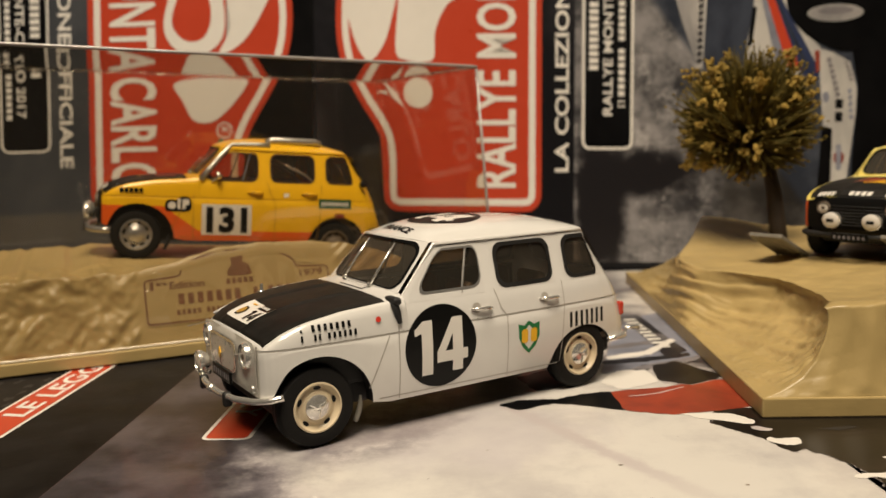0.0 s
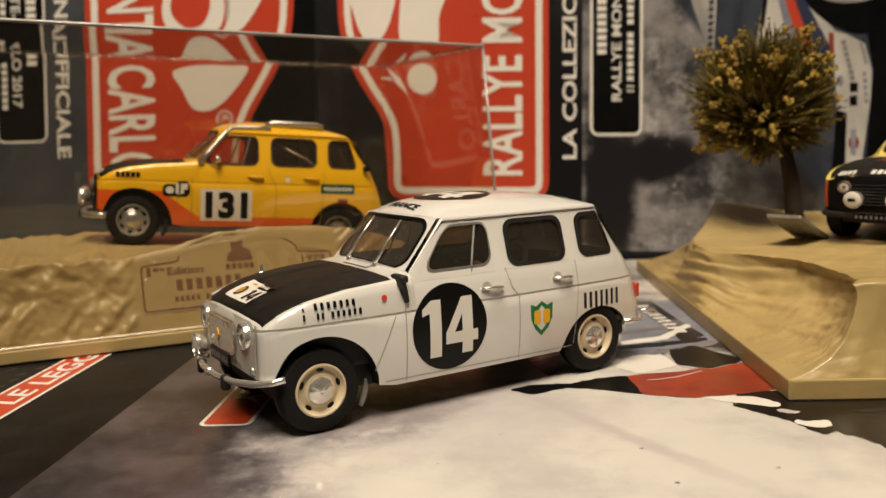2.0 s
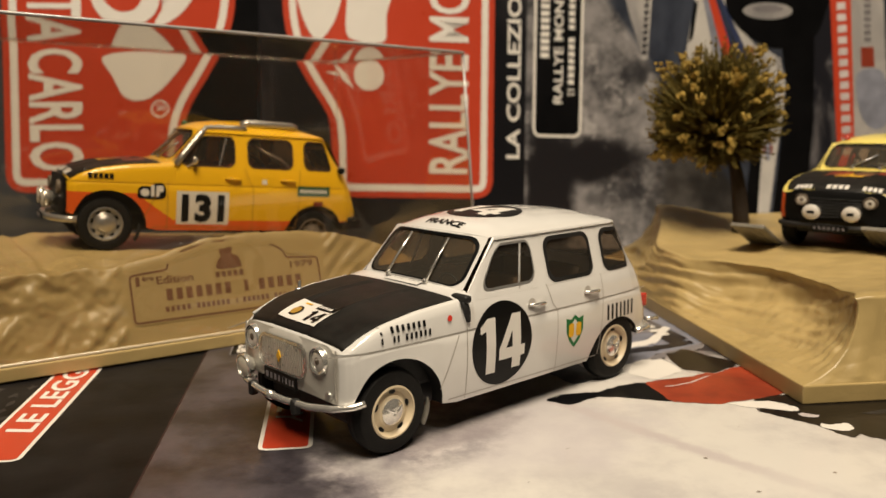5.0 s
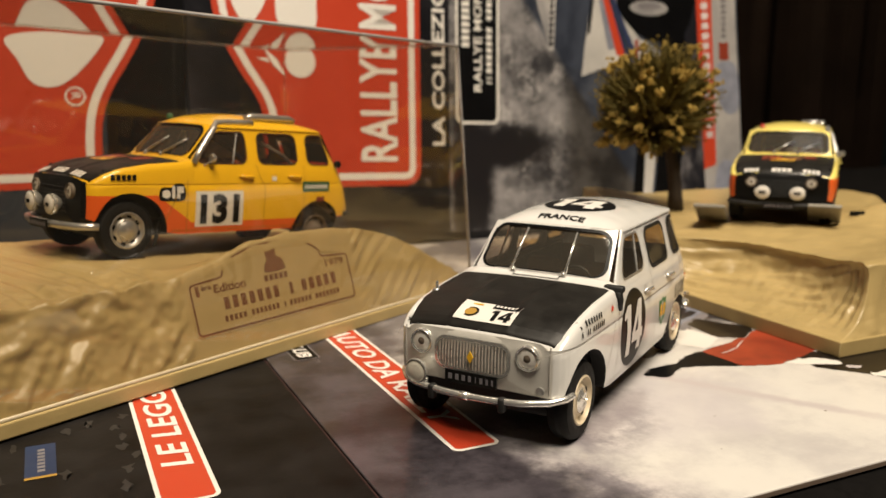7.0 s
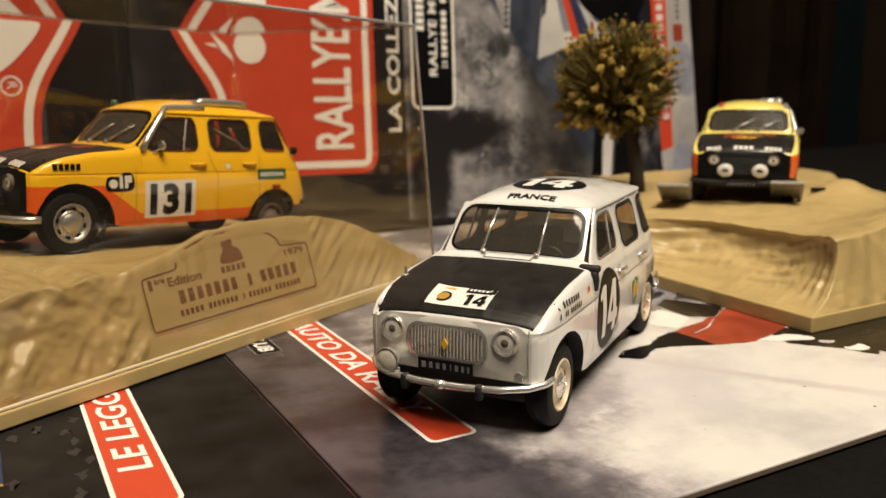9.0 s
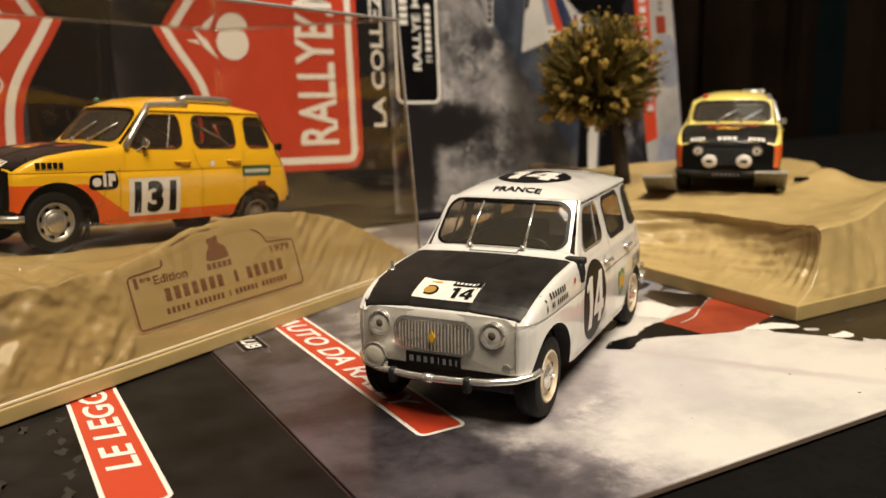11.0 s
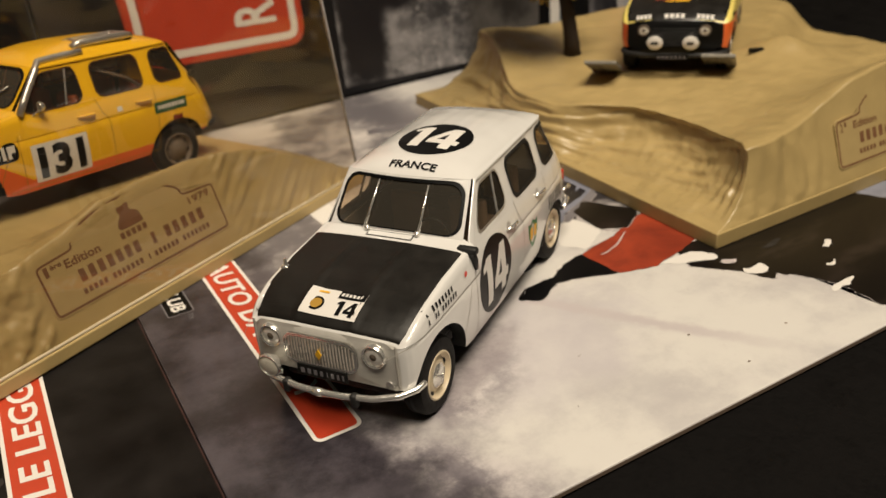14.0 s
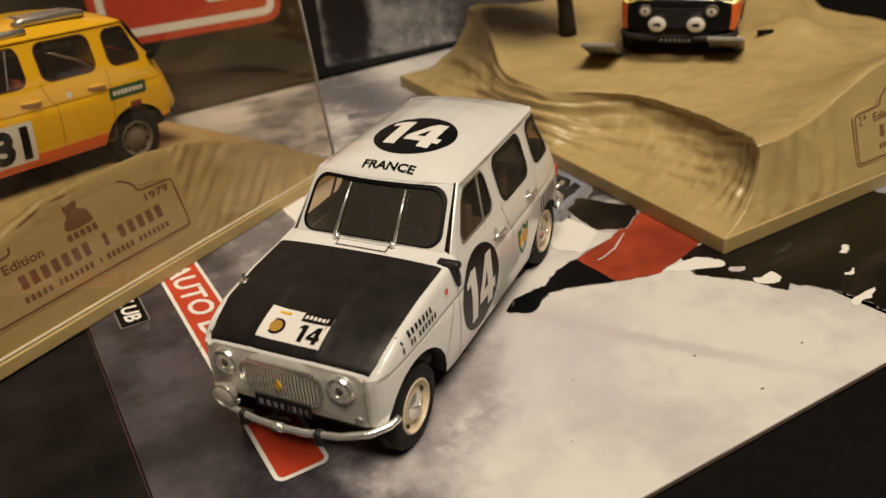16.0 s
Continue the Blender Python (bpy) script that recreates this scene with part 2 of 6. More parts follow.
def corners(ctrl, r, n=5):
    """A polygon with each corner rounded by about r."""
    out, k = [], len(ctrl)
    for i in range(k):
        p, a, b = (np.array(ctrl[(i + j) % k], float) for j in (0, -1, 1))
        da, db = (a - p) / np.linalg.norm(a - p), (b - p) / np.linalg.norm(b - p)
        ra, rb = min(r, np.linalg.norm(a - p) * 0.45), min(r, np.linalg.norm(b - p) * 0.45)
        p0, p2 = p + da * ra, p + db * rb
        for s in range(n + 1):
            t = s / n
            out.append(tuple((1 - t) ** 2 * p0 + 2 * t * (1 - t) * p + t * t * p2))
    return out


def inset(pts, d):
    """A closed anticlockwise line moved inwards by d."""
    out, k = [], len(pts)
    for i in range(k):
        a, b = np.array(pts[i - 1], float), np.array(pts[(i + 1) % k], float)
        t = b - a
        t = t / (np.linalg.norm(t) + 1e-12)
        out.append((pts[i][0] - t[1] * d, pts[i][1] + t[0] * d))
    return out


def ccw(pts):
    a = sum(p[0] * q[1] - q[0] * p[1] for p, q in zip(pts, pts[1:] + pts[:1]))
    return pts if a > 0 else pts[::-1]


def flat(pts, put, thick=0.0, bm=None):
    """A flat piece: its outline in the plane, laid into space by put(a, b, height)."""
    bm = bm or bmesh.new()
    pts = ccw(list(pts))
    top = [bm.verts.new(put(a, b, thick)) for a, b in pts]
    faces = [bm.faces.new(top)]
    if thick:
        low = [bm.verts.new(put(a, b, 0.0)) for a, b in pts]
        for i in range(len(pts)):
            j = (i + 1) % len(pts)
            bm.faces.new((low[i], low[j], top[j], top[i]))
    bmesh.ops.triangulate(bm, faces=faces)
    return bm


def band(outer, inner, put, bm=None):
    """A flat frame between two outlines that have as many points."""
    bm = bm or bmesh.new()
    o = [bm.verts.new(put(a, b, 0.0)) for a, b in outer]
    i_ = [bm.verts.new(put(a, b, 0.0)) for a, b in inner]
    k = len(o)
    for i in range(k):
        j = (i + 1) % k
        bm.faces.new((o[i], o[j], i_[j], i_[i]))
    return bm


def lettering(text, height, put, length=None, bold=0.0, shear=0.0, align="LEFT", split=0.0, bm=None):
    """Letters of a cap height, as faces, laid into space by put(along, up, height). length sets how long the line is."""
    cu = bpy.data.curves.new("text", "FONT")
    cu.body, cu.size, cu.offset, cu.shear = text, 1.0, bold, shear
    cu.resolution_u = 3
    ob = bpy.data.objects.new("text", cu)
    scene.collection.objects.link(ob)
    dg = bpy.context.evaluated_depsgraph_get()
    me = bpy.data.meshes.new_from_object(ob.evaluated_get(dg))
    bpy.data.objects.remove(ob)
    bpy.data.curves.remove(cu)
    co = np.array([v.co[:] for v in me.vertices])
    lo, hi = co.min(0), co.max(0)
    sy = height / (hi[1] - lo[1])
    sx = length / (hi[0] - lo[0]) if length else sy
    full = (hi[0] - lo[0]) * sx
    shift = {"LEFT": 0.0, "CENTER": -full / 2, "RIGHT": -full}[align]
    bm = bm or bmesh.new()
    tmp = bmesh.new()
    tmp.from_mesh(me)
    bmesh.ops.triangulate(tmp, faces=tmp.faces[:])
    if split:
        for _ in range(2):
            es = [e for e in tmp.edges if e.calc_length() * sx > split]
            bmesh.ops.subdivide_edges(tmp, edges=es, cuts=1)
            bmesh.ops.triangulate(tmp, faces=tmp.faces[:])
    vs = {v: bm.verts.new(put((v.co.x - lo[0]) * sx + shift, (v.co.y - lo[1]) * sy, 0.0)) for v in tmp.verts}
    for f in tmp.faces:
        bm.faces.new([vs[v] for v in f.verts])
    tmp.free()
    bpy.data.meshes.remove(me)
    return bm


DIGITS = {
    "1": [[(0.0, 0.74), (0.0, 0.86), (0.20, 1.0), (0.42, 1.0), (0.42, 0.0), (0.16, 0.0), (0.16, 0.78)]],
    "4": [[(0.38, 0.0), (0.63, 0.0), (0.63, 1.0), (0.38, 1.0)], [(0.0, 0.40), (0.38, 1.0), (0.38, 0.70), (0.20, 0.40)],
          [(0.0, 0.20), (0.38, 0.20), (0.38, 0.40), (0.0, 0.40)], [(0.63, 0.20), (0.75, 0.20), (0.75, 0.40), (0.63, 0.40)]],
}


def digits(text, height, put, widen=1.0, gap=0.10, split=0.9):
    """Bold block figures, centred, laid into space by put(along, up, height)."""
    sizes = {"1": 0.42, "4": 0.75}
    total = sum(sizes[c] for c in text) + gap * (len(text) - 1)
    x = -total / 2
    bm = bmesh.new()
    for c in text:
        for poly in DIGITS[c]:
            bm.faces.new([bm.verts.new(((x + a) * height * widen, b * height, 0)) for a, b in poly])
        x += sizes[c] + gap
    bmesh.ops.triangulate(bm, faces=bm.faces[:])
    for _ in range(4):
        es = [e for e in bm.edges if e.calc_length() > split]
        if es:
            bmesh.ops.subdivide_edges(bm, edges=es, cuts=1)
            bmesh.ops.triangulate(bm, faces=bm.faces[:])
    for v in bm.verts:
        v.co = put(v.co.x, v.co.y, 0.0)
    return bm


def dense(pts, n=6):
    return [tuple(np.array(p) + (np.array(q) - np.array(p)) * k / n) for p, q in zip(pts, pts[1:] + pts[:1]) for k in range(n)]


# ---- the room ----
def room():
    w = 1.7
    part_list = (("floor", box(-w, w, -w, w, -0.80, -0.75)), ("ceiling", box(-w, w, -w, w, 1.62, 1.67)),
                 ("wall_north", box(-w, w, w, w + 0.05, -0.75, 1.62)), ("wall_south", box(-w, w, -w - 0.05, -w, -0.75, 1.62)),
                 ("wall_east", box(w, w + 0.05, -w, w, -0.75, 1.62)), ("wall_west", box(-w - 0.05, -w, -w, w, -0.75, 1.62)))
    for name, bm in part_list:
        tagged(part(name, bm, M_WALLP), "plain warm-toned room surface in dim light", name.split("_")[0], kind="structure")


room()
tagged(part("tabletop", box(-0.62, 0.62, -0.10, 0.46, -0.0256, -0.0016, 0.002), M_TABLE), "black tabletop with a fine grain under the printed cards", "table", kind="structure")


def curtain():
    th = thing("curtain", "dark brown and teal curtain hanging in folds behind the table", "curtain")
    for k, (x0, x1, m) in enumerate(((0.20, 0.37, M_VOID), (0.37, 0.47, M_CURT), (0.47, 0.50, M_CURT), (0.50, 0.58, M_CURT), (0.58, 0.62, M_CURT), (0.62, 0.66, M_TEAL), (0.66, 0.90, M_CURT))):
        bm = bmesh.new()
        n, rows = 26, 10
        grid = [[bm.verts.new((x0 + (x1 - x0) * i / n, 0.56 + 0.012 * math.sin(i * 0.9 + k) + 0.006 * math.sin(i * 2.3 + j * 0.2), -0.70 + 1.5 * j / rows)) for i in range(n + 1)] for j in range(rows + 1)]
        for j in range(rows):
            for i in range(n):
                bm.faces.new((grid[j][i], grid[j][i + 1], grid[j + 1][i + 1], grid[j + 1][i]))
        bmesh.ops.solidify(bm, geom=bm.faces[:], thickness=0.002)
        part("panel", bm, m, th, smooth=60)


curtain()


# ---- the printed cards on the table (millimetres in the plan) ----
def snow_material():
    m = mat("snow_print", (0.8, 0.76, 0.70), 0.34, coat=0.25)
    nt = m.node_tree
    b = nt.nodes["Principled BSDF"]
    co = nt.nodes.new("ShaderNodeTexCoord")
    sep = nt.nodes.new("ShaderNodeSeparateXYZ")
    nt.links.new(co.outputs["Object"], sep.inputs[0])

    def noisy(scale, detail, rough=0.55, stretch=(1, 1, 1)):
        mp = nt.nodes.new("ShaderNodeMapping")
        mp.inputs["Scale"].default_value = stretch
        nt.links.new(co.outputs["Object"], mp.inputs[0])
        n = nt.nodes.new("ShaderNodeTexNoise")
        n.inputs["Scale"].default_value, n.inputs["Detail"].default_value, n.inputs["Roughness"].default_value = scale, detail, rough
        nt.links.new(mp.outputs[0], n.inputs["Vector"])
        return n.outputs[0]

    def calc(op, a, b_):
        n = nt.nodes.new("ShaderNodeMath")
        n.operation = op
        for i, v in enumerate((a, b_)):
            if isinstance(v, (int, float)):
                n.inputs[i].default_value = v
            else:
                nt.links.new(v, n.inputs[i])
        return n.outputs[0]

    def ramp(v, lo, hi, a=0.0, c=1.0):
        n = nt.nodes.new("ShaderNodeMapRange")
        n.interpolation_type = "SMOOTHSTEP"
        for i, q in enumerate((lo, hi, a, c)):
            n.inputs[i + 1].default_value = q
        nt.links.new(v, n.inputs[0])
        return n.outputs[0]

    def mix(f, a, c):
        n = nt.nodes.new("ShaderNodeMix")
        n.data_type = "RGBA"
        nt.links.new(f, n.inputs[0])
        for i, v in ((6, a), (7, c)):
            if isinstance(v, tuple):
                n.inputs[i].default_value = (*v, 1)
            else:
                nt.links.new(v, n.inputs[i])
        return n.outputs[2]

    cloud, fine = noisy(27, 9, 0.66), noisy(160, 6)
    streak = noisy(30, 8, 0.65, (0.8, 1.5, 1))
    base = mix(ramp(cloud, 0.40, 0.58), (0.455, 0.435, 0.43), (0.61, 0.59, 0.555))
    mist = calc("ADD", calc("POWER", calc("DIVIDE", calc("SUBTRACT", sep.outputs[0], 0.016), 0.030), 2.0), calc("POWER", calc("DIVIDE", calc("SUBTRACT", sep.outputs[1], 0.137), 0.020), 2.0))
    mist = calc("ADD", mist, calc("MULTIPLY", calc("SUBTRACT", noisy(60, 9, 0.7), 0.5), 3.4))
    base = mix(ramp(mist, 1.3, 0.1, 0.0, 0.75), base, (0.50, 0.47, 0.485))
    base = mix(ramp(noisy(120, 10, 0.75), 0.52, 0.72, 0.0, 0.4), base, (0.56, 0.52, 0.51))
    base = mix(ramp(fine, 0.35, 0.7, 0.0, 0.25), base, (0.64, 0.62, 0.585))
    # a soft slanting track, fine wisps and specks
    off = calc("ADD", calc("MULTIPLY", calc("SUBTRACT", sep.outputs[0], 0.0285), 0.838), calc("MULTIPLY", calc("SUBTRACT", sep.outputs[1], 0.149), 0.546))
    off = calc("ABSOLUTE", calc("ADD", off, calc("MULTIPLY", calc("SUBTRACT", noisy(170, 8, 0.7), 0.5), 0.0045)), 0.0)
    along = calc("SUBTRACT", calc("MULTIPLY", calc("SUBTRACT", sep.outputs[0], 0.0285), 0.546), calc("MULTIPLY", calc("SUBTRACT", sep.outputs[1], 0.149), 0.838))
    track = calc("MULTIPLY", calc("MULTIPLY", ramp(off, 0.0024, 0.0004), ramp(along, -0.002, 0.001)), ramp(along, 0.060, 0.030, 0.0, 0.8))
    base = mix(track, base, (0.47, 0.425, 0.43))
    base = mix(ramp(noisy(260, 10, 0.8), 0.55, 0.68, 0.0, 0.30), base, (0.48, 0.44, 0.44))
    base = mix(ramp(noisy(420, 3, 0.5), 0.735, 0.76, 0.0, 0.8), base, (0.30, 0.27, 0.26))
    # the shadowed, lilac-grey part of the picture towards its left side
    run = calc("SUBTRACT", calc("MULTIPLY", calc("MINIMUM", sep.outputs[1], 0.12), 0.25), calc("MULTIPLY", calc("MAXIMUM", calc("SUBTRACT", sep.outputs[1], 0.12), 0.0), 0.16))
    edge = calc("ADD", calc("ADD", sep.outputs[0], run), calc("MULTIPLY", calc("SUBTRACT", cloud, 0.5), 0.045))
    # shade under the white car, painted in by widening the dark print there
    car_shade = calc("ADD", calc("POWER", calc("DIVIDE", calc("SUBTRACT", sep.outputs[0], 0.010), 0.019), 2.0), calc("POWER", calc("DIVIDE", calc("SUBTRACT", sep.outputs[1], 0.149), 0.027), 2.0))
    edge = calc("SUBTRACT", edge, ramp(car_shade, 1.7, 0.2, 0.0, 0.016))
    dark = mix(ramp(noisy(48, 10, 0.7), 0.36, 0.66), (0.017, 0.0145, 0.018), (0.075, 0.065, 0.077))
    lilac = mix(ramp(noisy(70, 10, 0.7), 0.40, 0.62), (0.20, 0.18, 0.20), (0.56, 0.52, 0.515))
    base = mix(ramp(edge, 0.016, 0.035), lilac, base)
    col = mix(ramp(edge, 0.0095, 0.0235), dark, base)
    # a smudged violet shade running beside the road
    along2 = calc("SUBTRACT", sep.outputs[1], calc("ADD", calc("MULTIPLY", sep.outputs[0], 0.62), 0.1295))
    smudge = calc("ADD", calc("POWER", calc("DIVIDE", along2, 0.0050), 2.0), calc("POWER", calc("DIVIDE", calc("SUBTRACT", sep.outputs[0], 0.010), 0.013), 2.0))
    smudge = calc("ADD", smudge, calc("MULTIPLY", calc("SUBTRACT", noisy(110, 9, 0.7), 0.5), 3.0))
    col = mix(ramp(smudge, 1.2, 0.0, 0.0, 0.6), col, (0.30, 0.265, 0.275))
    # far part: greyer rocks in the snow
    far = calc("ADD", sep.outputs[1], calc("MULTIPLY", calc("SUBTRACT", streak, 0.5), 0.10))
    rock = mix(ramp(cloud, 0.40, 0.62), (0.14, 0.13, 0.14), (0.66, 0.62, 0.58))
    col = mix(calc("MULTIPLY", calc("MULTIPLY", ramp(far, 0.165, 0.185), ramp(sep.outputs[0], 0.085, 0.06)), ramp(edge, -0.004, 0.008)), col, rock)
    nt.links.new(col, b.inputs["Base Color"])
    bp = nt.nodes.new("ShaderNodeBump")
    bp.inputs["Strength"].default_value, bp.inputs["Distance"].default_value = 0.4, 0.00006
    nt.links.new(noisy(700, 3), bp.inputs["Height"])
    nt.links.new(bp.outputs[0], b.inputs["Normal"])
    return m


def smoke_material(name, dark, light, lo, hi, scale, stretch=(1, 1, 0.6)):
    m = mat(name, dark, 0.32, coat=0.08, spec=0.3)
    nt = m.node_tree
    co, mp = nt.nodes.new("ShaderNodeTexCoord"), nt.nodes.new("ShaderNodeMapping")
    mp.inputs["Scale"].default_value = stretch
    n = nt.nodes.new("ShaderNodeTexNoise")
    n.inputs["Scale"].default_value, n.inputs["Detail"].default_value, n.inputs["Roughness"].default_value = scale, 8, 0.62
    n.inputs["Distortion"].default_value = 0.6
    mr, mx = nt.nodes.new("ShaderNodeMapRange"), nt.nodes.new("ShaderNodeMix")
    mr.interpolation_type = "SMOOTHSTEP"
    mr.inputs[1].default_value, mr.inputs[2].default_value = lo, hi
    mx.data_type = "RGBA"
    mx.inputs[6].default_value, mx.inputs[7].default_value = (*dark, 1), (*light, 1)
    nt.links.new(co.outputs["Object"], mp.inputs[0])
    nt.links.new(mp.outputs[0], n.inputs["Vector"])
    nt.links.new(n.outputs[0], mr.inputs[0])
    nt.links.new(mr.outputs[0], mx.inputs[0])
    nt.links.new(mx.outputs[2], nt.nodes["Principled BSDF"].inputs["Base Color"])
    return m


M_SNOW = snow_material()
M_STREAKRED = smoke_material("streaked_red_print", (0.17, 0.026, 0.013), (0.33, 0.050, 0.020), 0.34, 0.66, 45, (1.0, 1.0, 1))
M_ROCK = smoke_material("dark_rock_print", (0.006, 0.0048, 0.0042), (0.030, 0.022, 0.018), 0.45, 0.75, 50, (0.6, 1.5, 1))
M_SMOKED = smoke_material("dark_smoke_print", (0.012, 0.012, 0.016), (0.20, 0.19, 0.20), 0.48, 0.75, 55)
M_ICYROCK = smoke_material("icy_rock_print", (0.035, 0.032, 0.036), (0.50, 0.47, 0.46), 0.42, 0.60, 75, (1.3, 0.8, 1))
M_SOFTBLACK = mat("scuffed_black_print", (0.006, 0.0055, 0.0055), 0.45, spec=0.09, grain=0.7, grain_scale=110, tint=(0.012, 0.0105, 0.0098), bump=0.00004, bump_scale=500)
M_SCUFF = mat("scuffed_grey_print", (0.017, 0.015, 0.014), 0.5, grain=0.7, grain_scale=300)
M_BEIGE = mat("pale_shade_print", (0.50, 0.455, 0.455), 0.36, grain=0.3, grain_scale=260)
M_HALO = mat("grey_print_fringe", (0.26, 0.235, 0.23), 0.36, grain=0.4, grain_scale=500)
M_SPECK = mat("brown_speck_print", (0.22, 0.18, 0.15), 0.4, grain=0.5, grain_scale=900)
M_WORN = mat("worn_crease", (0.03, 0.009, 0.007), 0.6, grain=0.8, grain_scale=300)
M_CARDEDGE = mat("card_core", (0.12, 0.085, 0.06), 0.8)


def on_floor(h):
    return lambda a, b, t: ((a) * MM, (b) * MM, h * MM + t * MM)


def banner(parent, x0, x1, y0, y1, h, text, along, length, name_label):
    """A red strip with a white edge and white letters; along: +1 reads away from the front edge, -1 towards it."""
    out = rounded(x0, y0, x1, y1, 1.6)
    p = part("banner", flat(out, on_floor(h)), M_PWHITE, parent, name_label)
    part("red_field", flat(inset(out, 0.7), on_floor(h + 0.05)), M_RED, p)
    cap = 4.9
    mid = (x0 + x1) / 2
    if along > 0:
        put = lambda a, b, t: ((mid + cap / 2 - b) * MM, (y0 + 12.3 + a) * MM, (h + 0.10) * MM)
    else:
        put = lambda a, b, t: ((mid - cap / 2 + b) * MM, (y0 + 11.5 + length - a) * MM, (h + 0.10) * MM)
    part("lettering", lettering(text, cap, put, length, bold=0.02, shear=0.12), M_PWHITE, p)


def cards():
    snow = thing("printed_card", "printed card with a snowy mountain road picture lying on the table", "card")
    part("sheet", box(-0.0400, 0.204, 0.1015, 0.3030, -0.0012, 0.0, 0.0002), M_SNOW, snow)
    part("core_edge", box(-0.0398, 0.204, 0.10145, 0.1017, -0.0010, -0.0003), M_CARDEDGE, snow, "brown cardboard core at the cut edge")
    def P(pts, m, h=0.04, label=""):
        line = dense(corners(pts, 1.2), 4)
        line = [(a + 0.55 * noise.noise(Vector((a / 2.3, b / 2.3, h * 90))) + 0.3 * noise.noise(Vector((a / 0.8, b / 0.8, 4))), b + 0.55 * noise.noise(Vector((a / 2.3, b / 2.3, 50))) + 0.3 * noise.noise(Vector((a / 0.8, b / 0.8, 9)))) for a, b in line]
        if m in (M_PBLACK, M_STREAKRED, M_ROCK, M_ICYROCK, M_PBLUE, M_PGREY):
            halo = inset(ccw(list(line)), -0.16)
            halo = [(a + 0.5 * noise.noise(Vector((a * 1.3, b * 1.3, 3))), b + 0.5 * noise.noise(Vector((a * 1.3, b * 1.3, 7)))) for a, b in halo]
            part("printed_halo", flat(halo, on_floor(h - 0.025)), M_HALO, snow)
        return part("printed_patch", flat(line, on_floor(h)), m, snow, label)

    P([(49, 157), (50, 145.5), (58, 143), (68, 145), (75, 148), (75, 164), (68, 164), (61, 159.5)], M_STREAKRED, 0.06, "dull red printed patch")
    P([(27, 149.5), (31, 146), (36, 150), (43, 149), (50, 145.3), (52, 150), (49.5, 157), (44, 156), (38, 152.5), (32, 152.5)], M_PBLACK, 0.04, "black printed shadow")
    P([(66, 147), (64.6, 141.5), (63.4, 138.4), (66.5, 134.4), (69.6, 131.4), (70.4, 128.2), (72.4, 124.4), (74.4, 126.4), (76.2, 123.4), (78.2, 121), (79.8, 117.4), (80.2, 112.4), (80.4, 105.4), (200, 105.4), (200, 146), (75, 146)], M_ROCK, 0.04, "black printed shadow")
    P([(58, 175), (73, 183), (76, 166), (70, 163), (61, 161)], M_ICYROCK, 0.05, "dark grey printed rock")
    P([(49, 169), (56, 200), (64, 223), (75, 230), (75, 193), (75, 183), (60, 175)], M_PBLUE, 0.04, "blue-grey printed car")
    P([(52, 180), (62, 184), (71, 197), (70, 199), (61, 187), (52, 183)], M_PWHITE, 0.08)
    P([(56, 171), (72, 180), (73, 183), (57, 174)], M_PGREY, 0.08)
    P([(58.5, 143.4), (62, 141), (68.5, 138), (70.2, 137), (71.5, 139.6), (68, 143.3)], M_PWHITE, 0.07, "white printed snow edge")
    part("printed_streak", scaled(tube([(49.5, 153.6, 0.0), (54, 154.2, 0.0), (58, 155.6, 0.0), (63, 159.0, 0.0), (66.5, 160.6, 0.0)], [0.14, 0.3, 0.34, 0.26, 0.1], 6), (MM, MM, MM * 0.3)), M_BEIGE, snow, "pale streak across the red")
    P([(84.2, 122.1), (88.7, 122.6), (86, 121.2)], M_PWHITE, 0.07)
    P([(77.6, 115.9), (85.3, 116.0), (82.4, 114.6), (77.4, 114.2)], M_PWHITE, 0.07)
    P([(117.8, 141.6), (128.3, 141.6), (131, 133), (120.7, 134.6)], M_PBLUE, 0.07)
    P([(70.0, 131.6), (72.4, 130.2), (75.4, 131.0), (75.2, 128.2), (72.2, 127.2), (70.2, 129.0)], M_PWHITE, 0.075)
    P([(69.6, 136.6), (73.0, 135.2), (72.4, 133.8), (69.4, 134.6)], M_BEIGE, 0.08)
    P([(90.4, 127.6), (93.6, 129.4), (94.2, 128.6), (91.6, 126.8)], M_PWHITE, 0.085)
    P([(80.0, 134.6), (84.6, 136.2), (87.4, 135.6), (83.0, 134.0)], M_SCUFF, 0.065)
    for x, y in ((44.9, 120.1), (61.5, 112.4), (47.2, 108.0)):
        part("printed_speck", flat([(x + 0.34 * math.cos(q) * (1 + 0.3 * math.sin(3 * q + x)), y + 0.24 * math.sin(q)) for q in np.linspace(0, 5.9, 9)], on_floor(0.05)), M_SPECK, snow, "small brown printed speck" if x < 45 else "")
    P([(46, 262), (64, 258), (80, 268), (79, 272), (64, 263), (48, 266)], M_PGREY, 0.03)
    P([(9, 219), (16, 222), (13, 200), (9, 204)], M_PWHITE, 0.03)
    # the printed car between the rocks: a dark flank with pale marks, dark lines, a rock before it
    P([(61.3, 226), (67.3, 227), (71.0, 186.3), (65.4, 183.0)], M_SMOKED, 0.07, "dark printed flank with pale marks")
    for q in range(9):
        x, y = 66.6 - q * 0.36, 190 + q * 3.6
        part("text_bar", flat([(x - 1.5, y), (x + 1.7, y + 0.7), (x + 1.5, y + 2.7), (x - 1.7, y + 2.0)], on_floor(0.12)), M_PWHITE, snow)
    P([(50.7, 179.6), (60.3, 181.4), (71.2, 185.6), (70.6, 182.4), (60, 178.4), (50.3, 176.2)], M_SMOKED, 0.10)
    P([(53.2, 192.0), (65.4, 197.6), (64.5, 194.0), (52.8, 189.2)], M_PGREY, 0.10)
